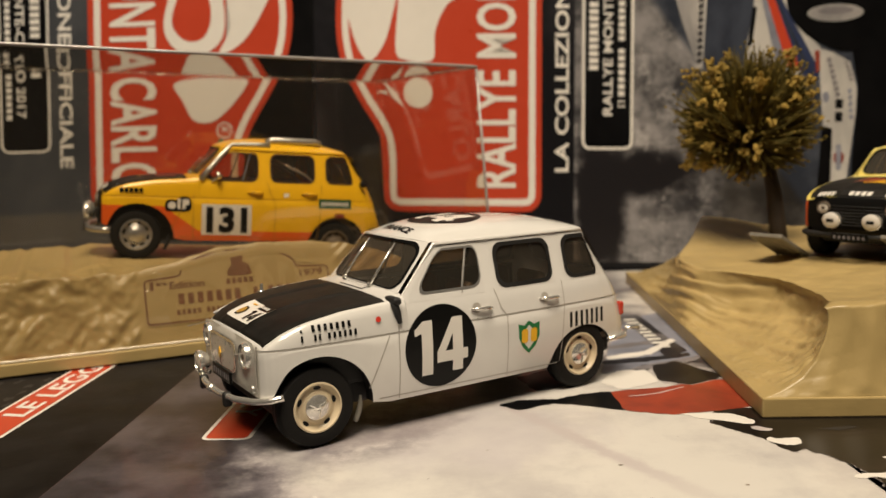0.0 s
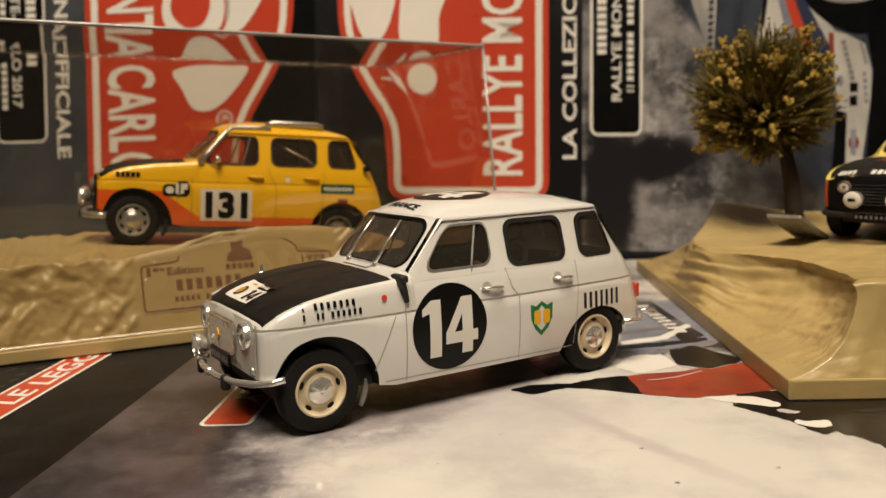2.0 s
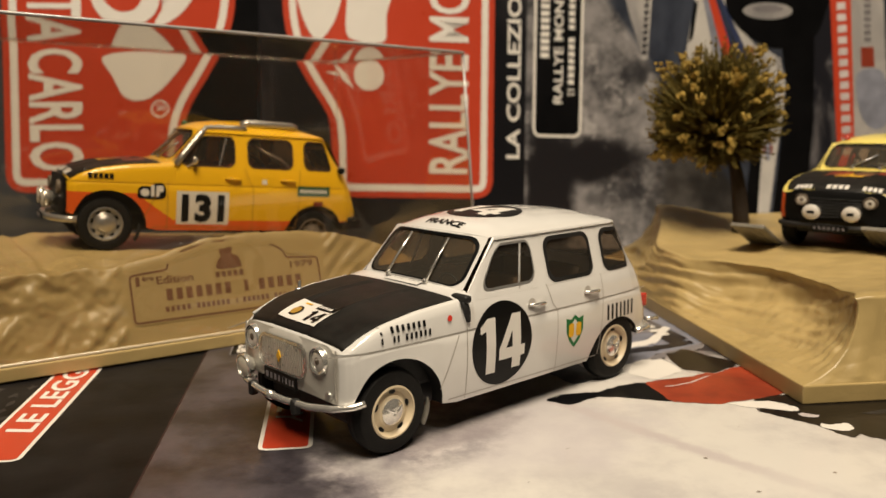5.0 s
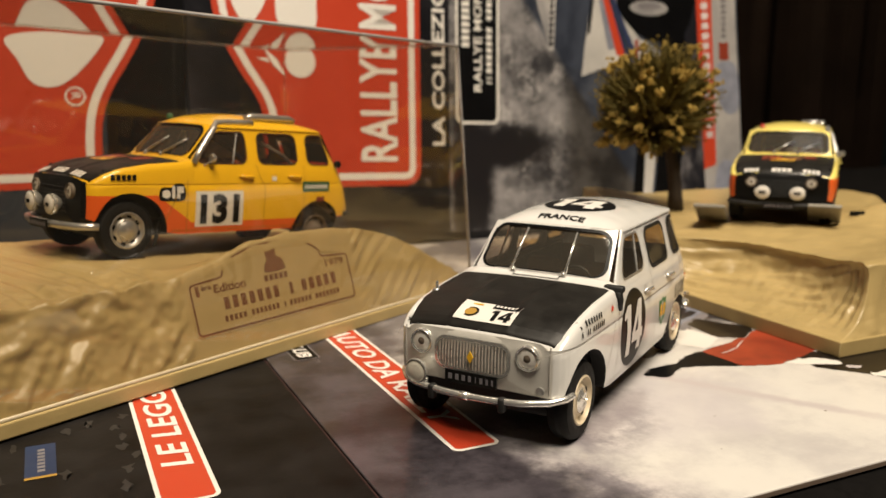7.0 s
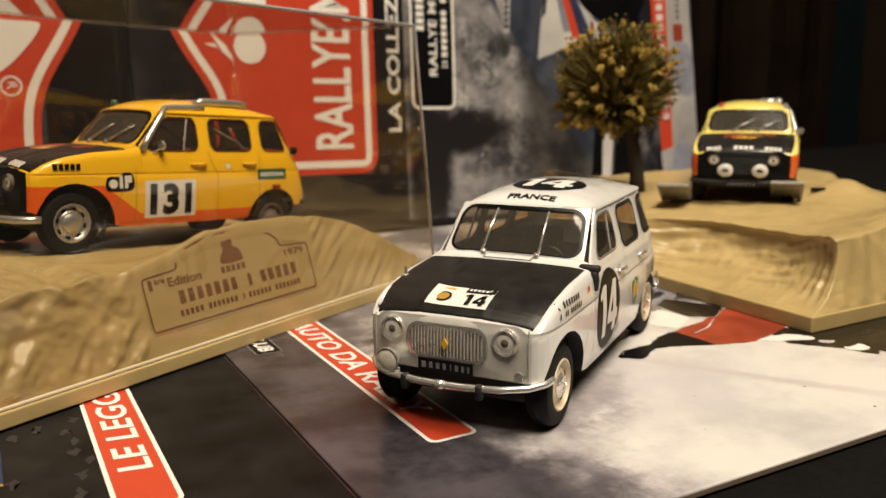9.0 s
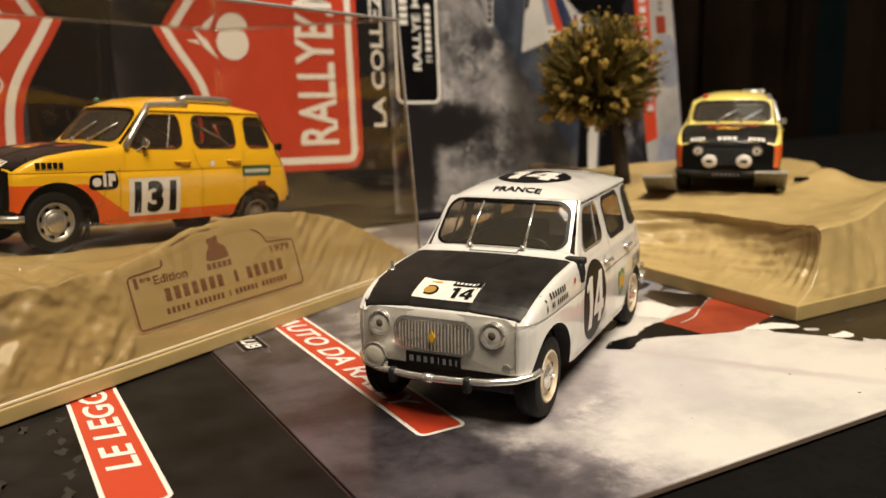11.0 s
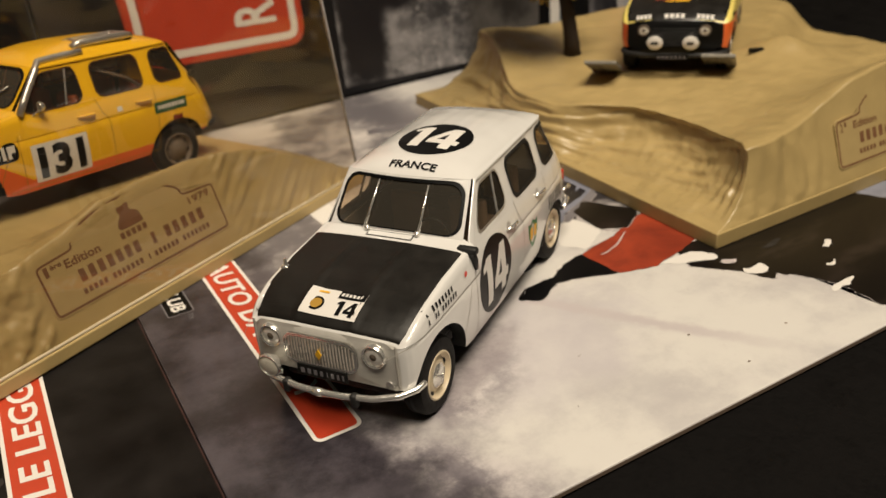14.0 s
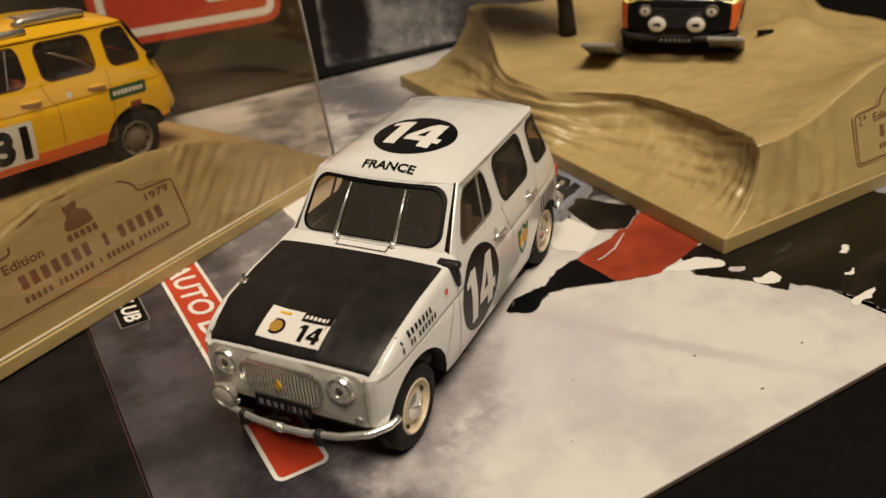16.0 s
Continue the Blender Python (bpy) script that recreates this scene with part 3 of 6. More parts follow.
    P([(60.4, 174.8), (66.7, 178.6), (73.0, 167), (72.1, 164.6), (65.3, 160.5), (59.8, 163.7)], M_ROCK, 0.09)
    P([(47.6, 162.4), (52.6, 171.8), (58.8, 171.0), (59.6, 163.0), (51.8, 158.0)], M_PWHITE, 0.08, "white printed snow patch")
    P([(30.9, 167.6), (39.2, 173.8), (41.4, 161.4), (35.2, 157.3)], M_SMOKED, 0.03)
    banner(snow, -24.0, -15.3, 132.6, 302.0, 0.05, "AUTO DA RALLY", -1, 62.5, "red banner with white capitals along the card")
    lab = part("club_label", flat(rounded(-34.6, 188.6, -29.3, 204.0, 0.5), on_floor(0.05)), M_PBLACK, snow, "black label with white capitals")
    part("label_edge", band(rounded(-34.8, 188.4, -29.1, 204.2, 0.6), rounded(-34.5, 188.7, -29.4, 203.9, 0.5), on_floor(0.09)), M_PGREY, lab)
    part("lettering", lettering("CLUB", 3.2, lambda a, b, t: ((-33.5 + b) * MM, (202.0 - a) * MM, 0.10 * MM), 12.0, bold=0.03, shear=0.15), M_PWHITE, lab)
    part("lettering", lettering("TM", 1.3, lambda a, b, t: ((-31.2 + b) * MM, (187.6 - a) * MM, 0.10 * MM), 2.4), M_PGREY, lab)

    dark = thing("printed_card", "scuffed black printed card lying beside the snowy card", "card")
    part("sheet", box(-0.30, -0.0402, 0.1000, 0.3020, -0.0014, -0.0004, 0.0002), M_SOFTBLACK, dark)
    part("worn_edge", flat([(-40.45, 104), (-40.15, 104), (-40.15, 306), (-40.45, 306)], on_floor(-0.36)), M_WORN, dark, "dark red worn crease")
    banner(dark, -69.3, -60.4, 134.6, 301.0, -0.33, "LE LEGGENDARIE", 1, 76.0, "red banner with white capitals along the card")
    part("label", flat([(-86.5, 152), (-82, 152), (-82, 165), (-86.5, 165)], on_floor(-0.33)), M_LABELBLUE, dark, "small blue label")
    part("label_stripe", flat([(-86.5, 151.6), (-82, 151.6), (-82, 152.4), (-86.5, 152.4)], on_floor(-0.30)), M_DGOLD, dark)
    for k in range(7):
        part("label_bar", flat([(-84.7, 154 + k * 1.35), (-83.6, 154 + k * 1.35), (-83.6, 154.9 + k * 1.35), (-84.7, 154.9 + k * 1.35)], on_floor(-0.29)), M_PGREY, dark)
    rng = random.Random(4)
    for k in range(16):
        cx, cy = rng.uniform(-100, -69), rng.uniform(140, 172)
        if k < 6:
            cx, cy = -71.5 + rng.uniform(-1.2, 1.2), 150 + k * 4.5
        pts = [(cx + rng.uniform(0.4, 1.6) * math.cos(a) * rng.uniform(0.3, 1.0), cy + rng.uniform(0.5, 2.6) * math.sin(a)) for a in np.linspace(0, 5.6, 9)]
        part("scuff", flat(pts, on_floor(-0.37 + 0.003 * k)), M_SCUFF, dark, "worn grey scuff" if k == 0 else "")


cards()


# ---- the two printed boxes that stand behind (x and z in millimetres) ----

M_BOXR = smoke_material("dark_print_with_haze", (0.006, 0.006, 0.008), (0.034, 0.032, 0.037), 0.50, 0.80, 22)
M_BOXL = smoke_material("slate_print", (0.030, 0.035, 0.043), (0.085, 0.088, 0.096), 0.40, 0.75, 14)
M_BLUEDARK = smoke_material("blue_bodywork_print", (0.010, 0.013, 0.022), (0.045, 0.053, 0.075), 0.35, 0.7, 40)
M_PALE = smoke_material("pale_bodywork_print", (0.20, 0.195, 0.20), (0.42, 0.40, 0.385), 0.3, 0.7, 35)
M_BODYW = smoke_material("white_bodywork_print", (0.34, 0.33, 0.32), (0.54, 0.52, 0.49), 0.3, 0.7, 35)


def photo_material():
    """The printed photo: a column of smoke, dark scenery below, blue bodywork above a slanting edge."""
    m = mat("photo_print", (0.2, 0.2, 0.2), 0.32, coat=0.08, spec=0.3)
    nt = m.node_tree
    co, sp = nt.nodes.new("ShaderNodeTexCoord"), nt.nodes.new("ShaderNodeSeparateXYZ")
    nt.links.new(co.outputs["Object"], sp.inputs[0])

    def noisy(scale, detail, rough):
        n = nt.nodes.new("ShaderNodeTexNoise")
        n.inputs["Scale"].default_value, n.inputs["Detail"].default_value, n.inputs["Roughness"].default_value = scale, detail, rough
        nt.links.new(co.outputs["Object"], n.inputs["Vector"])
        return n.outputs[0]

    def calc(op, a, b_):
        n = nt.nodes.new("ShaderNodeMath")
        n.operation = op
        for i, v in enumerate((a, b_)):
            if isinstance(v, (int, float)):
                n.inputs[i].default_value = v
            else:
                nt.links.new(v, n.inputs[i])
        return n.outputs[0]

    def ramp(v, lo, hi):
        n = nt.nodes.new("ShaderNodeMapRange")
        n.interpolation_type = "SMOOTHSTEP"
        n.inputs[1].default_value, n.inputs[2].default_value = lo, hi
        nt.links.new(v, n.inputs[0])
        return n.outputs[0]

    def mix(f, a, c):
        n = nt.nodes.new("ShaderNodeMix")
        n.data_type = "RGBA"
        nt.links.new(f, n.inputs[0])
        for i, v in ((6, a), (7, c)):
            if isinstance(v, tuple):
                n.inputs[i].default_value = (*v, 1)
            else:
                nt.links.new(v, n.inputs[i])
        return n.outputs[2]

    X, Zc = sp.outputs[0], sp.outputs[2]
    n1, n2 = noisy(55, 9, 0.66), noisy(105, 10, 0.7)
    wob = calc("MULTIPLY", calc("SUBTRACT", n2, 0.5), 1.6)

    def blob(cx, cz, rx, rz):
        a = calc("POWER", calc("DIVIDE", calc("SUBTRACT", X, cx * MM), rx * MM), 2.0)
        b = calc("POWER", calc("DIVIDE", calc("SUBTRACT", Zc, cz * MM), rz * MM), 2.0)
        return calc("ADD", calc("ADD", a, b), wob)

    col = mix(ramp(n1, 0.36, 0.64), (0.030, 0.030, 0.034), (0.25, 0.24, 0.245))
    col = mix(ramp(n2, 0.50, 0.70), col, (0.37, 0.355, 0.355))
    col = mix(ramp(calc("ADD", X, calc("MULTIPLY", wob, 0.004)), 0.106, 0.116), col, mix(ramp(n1, 0.35, 0.65), (0.018, 0.017, 0.017), (0.075, 0.070, 0.067)))
    slant = calc("ADD", calc("ADD", X, calc("MULTIPLY", Zc, 0.73)), calc("MULTIPLY", wob, 0.002))
    col = mix(ramp(slant, 0.1555, 0.1600), col, mix(ramp(n1, 0.35, 0.7), (0.022, 0.027, 0.040), (0.070, 0.078, 0.100)))
    dim = (0.012, 0.011, 0.013)
    col = mix(ramp(blob(83, 35, 22, 8), 1.8, 0.45), col, dim)
    col = mix(ramp(blob(68, 24, 9, 26), 1.6, 0.6), col, dim)
    nt.links.new(col, nt.nodes["Principled BSDF"].inputs["Base Color"])
    return m


M_PHOTO = photo_material()


def wall_y(x, z):
    """The boxes lean back a little; millimetres along and up, metres deep."""
    return 0.30484 - 0.0000069 * x + 0.0000665 * z


def on_wall(h):
    """The print of the right box."""
    def put(a, b, t):
        x, z = 1.006 * a - 4.6 + 0.02 * b, 1.0345 * b - 0.0291 * a + 4.2
        return (x * MM, wall_y(x, z) - h * MM - t * MM, z * MM)
    return put


def on_left_wall(h):
    """The print of the left box, which stands a touch turned."""
    def put(a, b, t):
        x, z = 1.045 * a - 2.5 + 0.035 * (b - 40), 1.0345 * b + 5.8
        return (x * MM, wall_y(x, z) - h * MM - t * MM, z * MM)
    return put


def leaning(x0, x1, depth, top, taper=0.0):
    """An upright box body whose faces lean back with the wall line."""
    bm = box(x0, x1, 0.0, depth, 0.0, top, 0.6)
    for v in bm.verts:
        v.co.x -= taper * v.co.z if v.co.x > (x0 + x1) / 2 else 0.0
        v.co = Vector((v.co.x * MM, wall_y(v.co.x, v.co.z) + v.co.y * MM, v.co.z * MM))
    return bm


def badge(parent, pts, label, lay=on_wall):
    out = ccw(corners(pts, 7.0, 8))
    p = part("badge", flat(out, lay(0.10)), M_RED, parent, label)
    part("badge_line", band(inset(out, 2.2), inset(out, 4.6), lay(0.18)), M_PWHITE, p)
    return p


def boxes():
    right = thing("printed_box", "dark upright printed box, red badge, photo of a car", "box")
    part("body", leaning(-35.6, 206.8, 36, 222, 0.092), M_BOXR, right)
    b = badge(right, [(50.7, 18.4), (50.7, 132), (2, 132), (-12, 118), (-23, 104), (-24, 82), (-22, 70), (-16, 58), (-8.5, 47), (-6.7, 40), (-6.7, 18.4)], "red badge with a white inner line and pale figures")
    W = lambda pts, h=0.22, m=M_PWHITE, parent=b: part("figure", flat(pts, on_wall(h)), m, parent)
    W(curve_loop([(-20.0, 100), (-18.0, 82), (-12.5, 71.5), (-7, 76), (-3.4, 86), (-1.5, 100), (-8, 118)]))
    W(curve_loop([(-0.2, 112), (-1.0, 92), (-2.0, 75), (2.0, 71.5), (9, 71.0), (12.0, 73), (12.5, 82), (17, 91), (25, 96), (22, 112)]))
    W([(6.0 + 5.3 * math.cos(a), 60.2 + 5.3 * math.sin(a)) for a in np.linspace(0, 2 * math.pi, 32)[:-1]], 0.26)
    W([(-6.9, 64.6), (-2.0, 60.6), (0.9, 54.9), (-3.4, 58.6)])
    W([(-9.2, 60.8), (-5.4, 61.0), (-4.6, 59.4)])
    part("lettering", lettering("RALLYE MONTE", 14.4, lambda a, c, t: on_wall(0.24)(41.6 - c, 27 + a, 0), 88, bold=0.022), M_PWHITE, b)
    part("lettering", lettering("LA COLLEZIONE UFFICIALE", 5.0, lambda a, c, t: on_wall(0.16)(60.5 - c, 32.6 + a, 0), 112, bold=0.022), M_PWHITE, right)
    fr = rounded(65.1, 40.4, 83.4, 130, 3.0)
    info = part("info_panel", flat(fr, on_wall(0.12)), M_PBLACK, right, "black panel with a white outline")
    part("outline", band(fr, inset(ccw(fr), 1.0) if ccw(fr) == fr else inset(fr[::-1], 1.0)[::-1], on_wall(0.20)), M_PWHITE, info)
    part("lettering", lettering("RALLYE MONTE-CARLO", 3.4, lambda a, c, t: on_wall(0.22)(76.0 - c, 52.2 + a, 0), 64, bold=0.02), M_PWHITE, info)
    for x0, x1, z0, z1 in ((67.6, 70.8, 68, 92), (67.6, 70.8, 94, 110), (78.0, 80.2, 59, 76), (78.0, 80.2, 78, 104), (78.0, 79.0, 55.2, 56.2), (79.3, 80.3, 55.2, 56.2), (78.0, 79.0, 56.8, 57.8), (79.3, 80.3, 56.8, 57.8)):
        n = max(1, round((z1 - z0) / 2.4))
        q = (z1 - z0) / n
        for i in range(n):
            part("text_bar", flat([(x0, z0 + i * q), (x1, z0 + i * q), (x1, z0 + i * q + q * 0.72), (x0, z0 + i * q + q * 0.72)], on_wall(0.22)), M_PWHITE, info)
    # the photo: smoke, then the body of a car seen from above
    ph = part("photo", flat([(62.5, 1), (209, 1), (190, 210), (62.5, 210)], on_wall(0.06)), M_PHOTO, right, "photo of a white and blue car in smoke")
    on_photo = lambda h: (lambda x, z, t: (x * MM, wall_y(x, z) - h * MM, z * MM))
    Q = lambda pts, m, h: part("photo_area", flat(pts, on_photo(h)), m, ph)
    B = lambda x0, x1, z0, z1, m, h: Q([(x0, z0), (x1, z0), (x1, z1), (x0, z1)], m, h)
    Q([(92, 112), (95.9, 96.4), (98.2, 87.9), (102.9, 74), (103.6, 96), (104.2, 112)], M_PALE, 0.16)
    Q([(103.6, 112), (103.6, 96), (102.9, 72), (105.2, 72), (106.8, 96), (108, 112)], M_BODYW, 0.18)
    for q in range(15):
        x, z = 104.0 + q * 0.10, 73.5 + q * 2.4
        Q([(x - 0.9, z), (x + 0.9, z + 0.4), (x + 0.9, z + 2.2), (x - 0.9, z + 1.8)], M_SMOKED, 0.24)
    Q([(108, 112), (106.8, 96), (105.4, 74), (112, 66), (119.5, 64), (121.8, 78.6), (124.6, 95.4), (127, 112)], M_BLUEDARK, 0.15)
    Q([(124.0, 112), (123.4, 95), (119.8, 74), (118.2, 62), (131, 66), (147, 68), (146.4, 78.2), (138.6, 86.5), (136.0, 95), (137, 112)], M_BODYW, 0.17)
    Q([(122.8, 93), (124.4, 93), (122.6, 80), (120.8, 78)], M_PBLACK, 0.24)
    Q([(123.4, 106), (125.6, 106), (128.8, 95.2), (134.4, 73), (131.1, 72.7), (126, 95.3)], M_PBLUE, 0.22)
    Q([(124.6, 106), (127.6, 106), (130.6, 95.2), (139.6, 70.1), (135.3, 70.7), (127.8, 95.3)], M_RED, 0.25)
    Q([(128.0, 102), (130.6, 100), (146.6, 69.4), (145.6, 67), (140.6, 67.6), (135.6, 80)], M_NAVY, 0.23)
    Q([(129.6, 98), (130.4, 97.4), (142.6, 71.4), (141.6, 70.6)], M_BLUEDARK, 0.27)
    Q(curve_loop([(135.0, 92.2), (136.0, 104), (150, 114), (176, 106), (174, 88), (169.2, 79.9), (156.3, 76.4), (147, 79.2), (139.5, 84.6)], 6), M_PBLACK, 0.30)
    Q([(151.6 + 9.8 * math.cos(t), 90.0 + 3.1 * math.sin(t)) for t in np.linspace(0, 2 * math.pi, 33)[:-1]], M_PALE, 0.34)
    Q([(151.6 + 6.2 * math.cos(t), 90.7 + 1.3 * math.sin(t)) for t in np.linspace(0, 2 * math.pi, 25)[:-1]], M_PGREY, 0.37)
    Q([(157.0, 80), (159.6, 63.3), (158.8, 52), (157.5, 34.6), (154, 3), (172, 3), (172, 84), (165, 82)], M_PBLACK, 0.20)
    Q([(146, 77.8), (150.7, 76.3), (156.8, 72.8), (159.2, 63.4), (158.8, 53.9), (156.2, 34.7), (153, 5), (148.6, 5), (150.5, 34.8), (147.6, 47.6), (146.4, 65.6)], M_BODYW, 0.24)
    Q([(144.4, 77), (146.2, 77), (146.4, 70), (145.0, 69)], M_DRED, 0.30)
    for q in range(7):
        x, z = 149.5 + q * 0.5, 74.2 - q * 2.05
        Q([(x - 0.9, z), (x + 0.7, z + 0.3), (x + 1.0, z - 1.3), (x - 0.6, z - 1.6)], M_PGREY, 0.30)
    for q in range(5):
        B(156.0 + q * 0.15, 157.4 + q * 0.15, 61.6 - q * 2.3, 63.2 - q * 2.3, M_PBLUE, 0.30)
        B(155.0 + q * 0.4, 156.2 + q * 0.4, 72.0 - q * 1.5, 73.0 - q * 1.5, M_PGREY, 0.30)
    B(151.7, 154.4, 56.4, 59.6, M_PBLACK, 0.30)
    B(151.6, 154.2, 51.7, 55.1, M_PBLACK, 0.30)
    Q([(148.4 + 1.2 * math.cos(t), 60.4 + 2.0 * math.sin(t)) for t in np.linspace(0, 2 * math.pi, 17)[:-1]], M_PBLUE, 0.29)
    Q([(147.1, 50.5), (150.7, 49.2), (150.2, 34), (148.8, 5), (143, 5), (146, 35)], M_PBLACK, 0.28)
    Q([(153.0 + 1.9 * math.cos(t), 38.9 + 2.4 * math.sin(t)) for t in np.linspace(0, 2 * math.pi, 19)[:-1]], M_DRED, 0.30)
    B(152.0, 153.8, 34.5, 43.5, M_PBLUE, 0.32)
    Q([(170, 100), (176.2, 100), (182.3, 22), (184, 3), (168, 3), (171, 50)], M_SMOKED, 0.26)
    Q([(176, 110), (196.6, 110), (205.8, 3), (182, 3), (182.3, 22)], M_PALE, 0.18)
    Q(curve_loop([(188, 66), (190, 52), (196, 46), (201.6, 50), (199.6, 66), (194, 69)]), M_PBLUE, 0.22)
    Q(curve_loop([(189.6, 22), (196, 26), (204, 18), (205.0, 5), (190, 4)]), M_PBLUE, 0.22)
    for q in range(8):
        B(190.6 - q * 0.12, 193.4 - q * 0.12, 79 + q * 2.5, 80.6 + q * 2.5, M_PGREY, 0.26)
    strip = part("red_strip", flat([(182.3, 22.4), (189.0, 24.4), (184.6, 95), (182.8, 112), (174.4, 112), (176.2, 95)], on_photo(0.30)), M_RED, right, "narrow red printed strip")
    for q in range(16):
        x, z = 185.2 - q * 0.33, 36 + q * 4.2
        part("text_bar", flat([(x - 1.9, z), (x + 1.7, z + 0.3), (x + 1.6, z + 3.0), (x - 2.0, z + 2.7)], on_photo(0.36)), M_BEIGE, strip)
    part("red_tab", flat([(189.8, 69.5), (195.2, 69.6), (194.6, 77), (189.2, 76.9)], on_photo(0.30)), M_DRED, right)

    left = thing("printed_box", "slate grey printed box standing upright with a red badge", "box")
    part("body", leaning(-310, -36.0, 36, 222), M_BOXL, left)
    part("dark_side", flat([(-56, 1), (-32.6, 1), (-32.6, 214), (-56, 214)], on_left_wall(0.02)), M_PBLACK, left)
    b = badge(left, [(-113.4, 20), (-57.6, 20), (-57.6, 38), (-55.5, 47), (-46.5, 62), (-41, 74), (-39.6, 88), (-42, 104), (-60, 132), (-113.4, 132)], "red badge with a white inner line and pale figures", on_left_wall)
    V = lambda pts, h=0.22, m=M_PWHITE: part("figure", flat(pts, on_left_wall(h)), m, b)
    V(curve_loop([(-86, 86), (-82, 76.5), (-72, 74.5), (-65, 80), (-64.5, 92), (-68, 102), (-80, 102)]))
    V(curve_loop([(-83, 86), (-78.5, 79.5), (-72, 80), (-69, 87), (-71, 96), (-79, 97)]), 0.27, M_RED)
    V(curve_loop([(-66, 74.5), (-58, 78), (-51, 88), (-47, 100), (-60, 104), (-63.5, 96), (-62, 84)]))
    V(curve_loop([(-82.5, 64), (-74, 66), (-62, 65.5), (-56, 64.5), (-60, 58), (-66, 52), (-71, 50), (-76, 51.5), (-79.5, 58)]))
    ring = [(-64.5 + 2.9 * math.cos(a), 47.3 + 2.9 * math.sin(a)) for a in np.linspace(0, 2 * math.pi, 22)[:-1]]
    part("mark_ring", band(ring, [(-64.5 + (x + 64.5) * 0.82, 47.3 + (z - 47.3) * 0.82) for x, z in ring], on_left_wall(0.22)), M_PWHITE, b)
    part("mark", lettering("R", 2.6, lambda a, c, t: on_left_wall(0.22)(-65.6 + c, 48.4 - a, 0)), M_PWHITE, b)
    part("lettering", lettering("MONTE CARLO", 17.0, lambda a, c, t: on_left_wall(0.24)(-105.8 + c, 27.0 - a, 0), 86, bold=0.022, align="RIGHT"), M_PWHITE, b)
    part("lettering", lettering("LA COLLEZIONE UFFICIALE", 4.9, lambda a, c, t: on_left_wall(0.16)(-124.4 + c, 35.2 - a, 0), 112, bold=0.022, align="RIGHT"), M_PWHITE, left)
    fr = rounded(-146.2, 41.0, -127.7, 130, 3.0)
    info = part("info_panel", flat(fr, on_left_wall(0.12)), M_PBLACK, left, "black panel with a white outline")
    part("outline", band(ccw(fr), inset(ccw(fr), 0.8), on_left_wall(0.20)), M_PWHITE, info)
    part("lettering", lettering("MONTE-CARLO 2017", 3.4, lambda a, c, t: on_left_wall(0.22)(-140.0 + c, 53.5 - a, 0), 52, bold=0.02, align="RIGHT"), M_PWHITE, info)
    for x0, x1, z0, z1 in ((-134.5, -131, 82, 104), (-134.5, -131, 68, 80), (-143.8, -141.8, 53, 70), (-143.8, -141.8, 76, 96)):
        n = max(1, round((z1 - z0) / 2.4))
        q = (z1 - z0) / n
        for i in range(n):
            part("text_bar", flat([(x0, z0 + i * q), (x1, z0 + i * q), (x1, z0 + i * q + q * 0.72), (x0, z0 + i * q + q * 0.72)], on_left_wall(0.22)), M_PWHITE, info)


boxes()


# ---- dune bases ----
def smooth(a, b, v):
    t = min(1.0, max(0.0, (v - a) / (b - a)))
    return t * t * (3 - 2 * t)


def nz(x, y, s, k=0.0):
    return noise.noise(Vector((x / s, y / s, k)))


def sheet(bm, pts):
    """Quads over a grid of points given row by row in millimetres."""
    vs = [[bm.verts.new((p[0] * MM, p[1] * MM, p[2] * MM)) for p in row] for row in pts]
    for j in range(len(vs) - 1):
        for i in range(len(vs[0]) - 1):
            bm.faces.new((vs[j][i], vs[j][i + 1], vs[j + 1][i + 1], vs[j + 1][i]))


def cast(bm, foot):
    """Join the sheets, turn them outwards and let the rim reach down into the plinth."""
    bmesh.ops.remove_doubles(bm, verts=bm.verts, dist=2e-6)
    rim = [e for e in bm.edges if len(e.link_faces) == 1]
    ext = bmesh.ops.extrude_edge_only(bm, edges=rim)
    for v in (g for g in ext["geom"] if isinstance(g, bmesh.types.BMVert)):
        v.co.z = foot * MM
    bmesh.ops.recalc_face_normals(bm, faces=bm.faces)
    return bm


LXR, LYR, FOOT, FOOT_L = 135.0, 138.0, 3.5, 2.7
HOLLOW_X = ([0, 0.1, 0.2, 0.4, 0.6, 0.75, 0.86, 0.93, 0.97, 1], [0, 0.16, 0.32, 0.61, 0.85, 0.985, 1.05, 1.06, 1.04, 1])
HOLLOW_Z = ([0, 0.1, 0.2, 0.4, 0.6, 0.75, 0.86, 0.93, 0.97, 1], [0, 0.035, 0.08, 0.20, 0.40, 0.62, 0.81, 0.915, 0.97, 1])


def crest_x(y):
    return float(np.interp(y, [4.8, 8, 12, 18, 24, 33, 40, 48, 53, 57, 61, 65, 70, 76, 82, 88, 96, 105, 118, 138], [11.8, 13.8, 15.6, 17.6, 19.2, 20.2, 19.8, 18.2, 14.6, 10.8, 7.4, 5.2, 4.0, 3.6, 4.4, 6.2, 10.0, 14.2, 19.2, 25]))


def front_edge_y(x):
    return float(np.interp(x, [11.8, 15, 20, 27, 35, 45, 135], [4.8, 3.9, 4.1, 5.5, 6.6, 7.0, 7.0]))


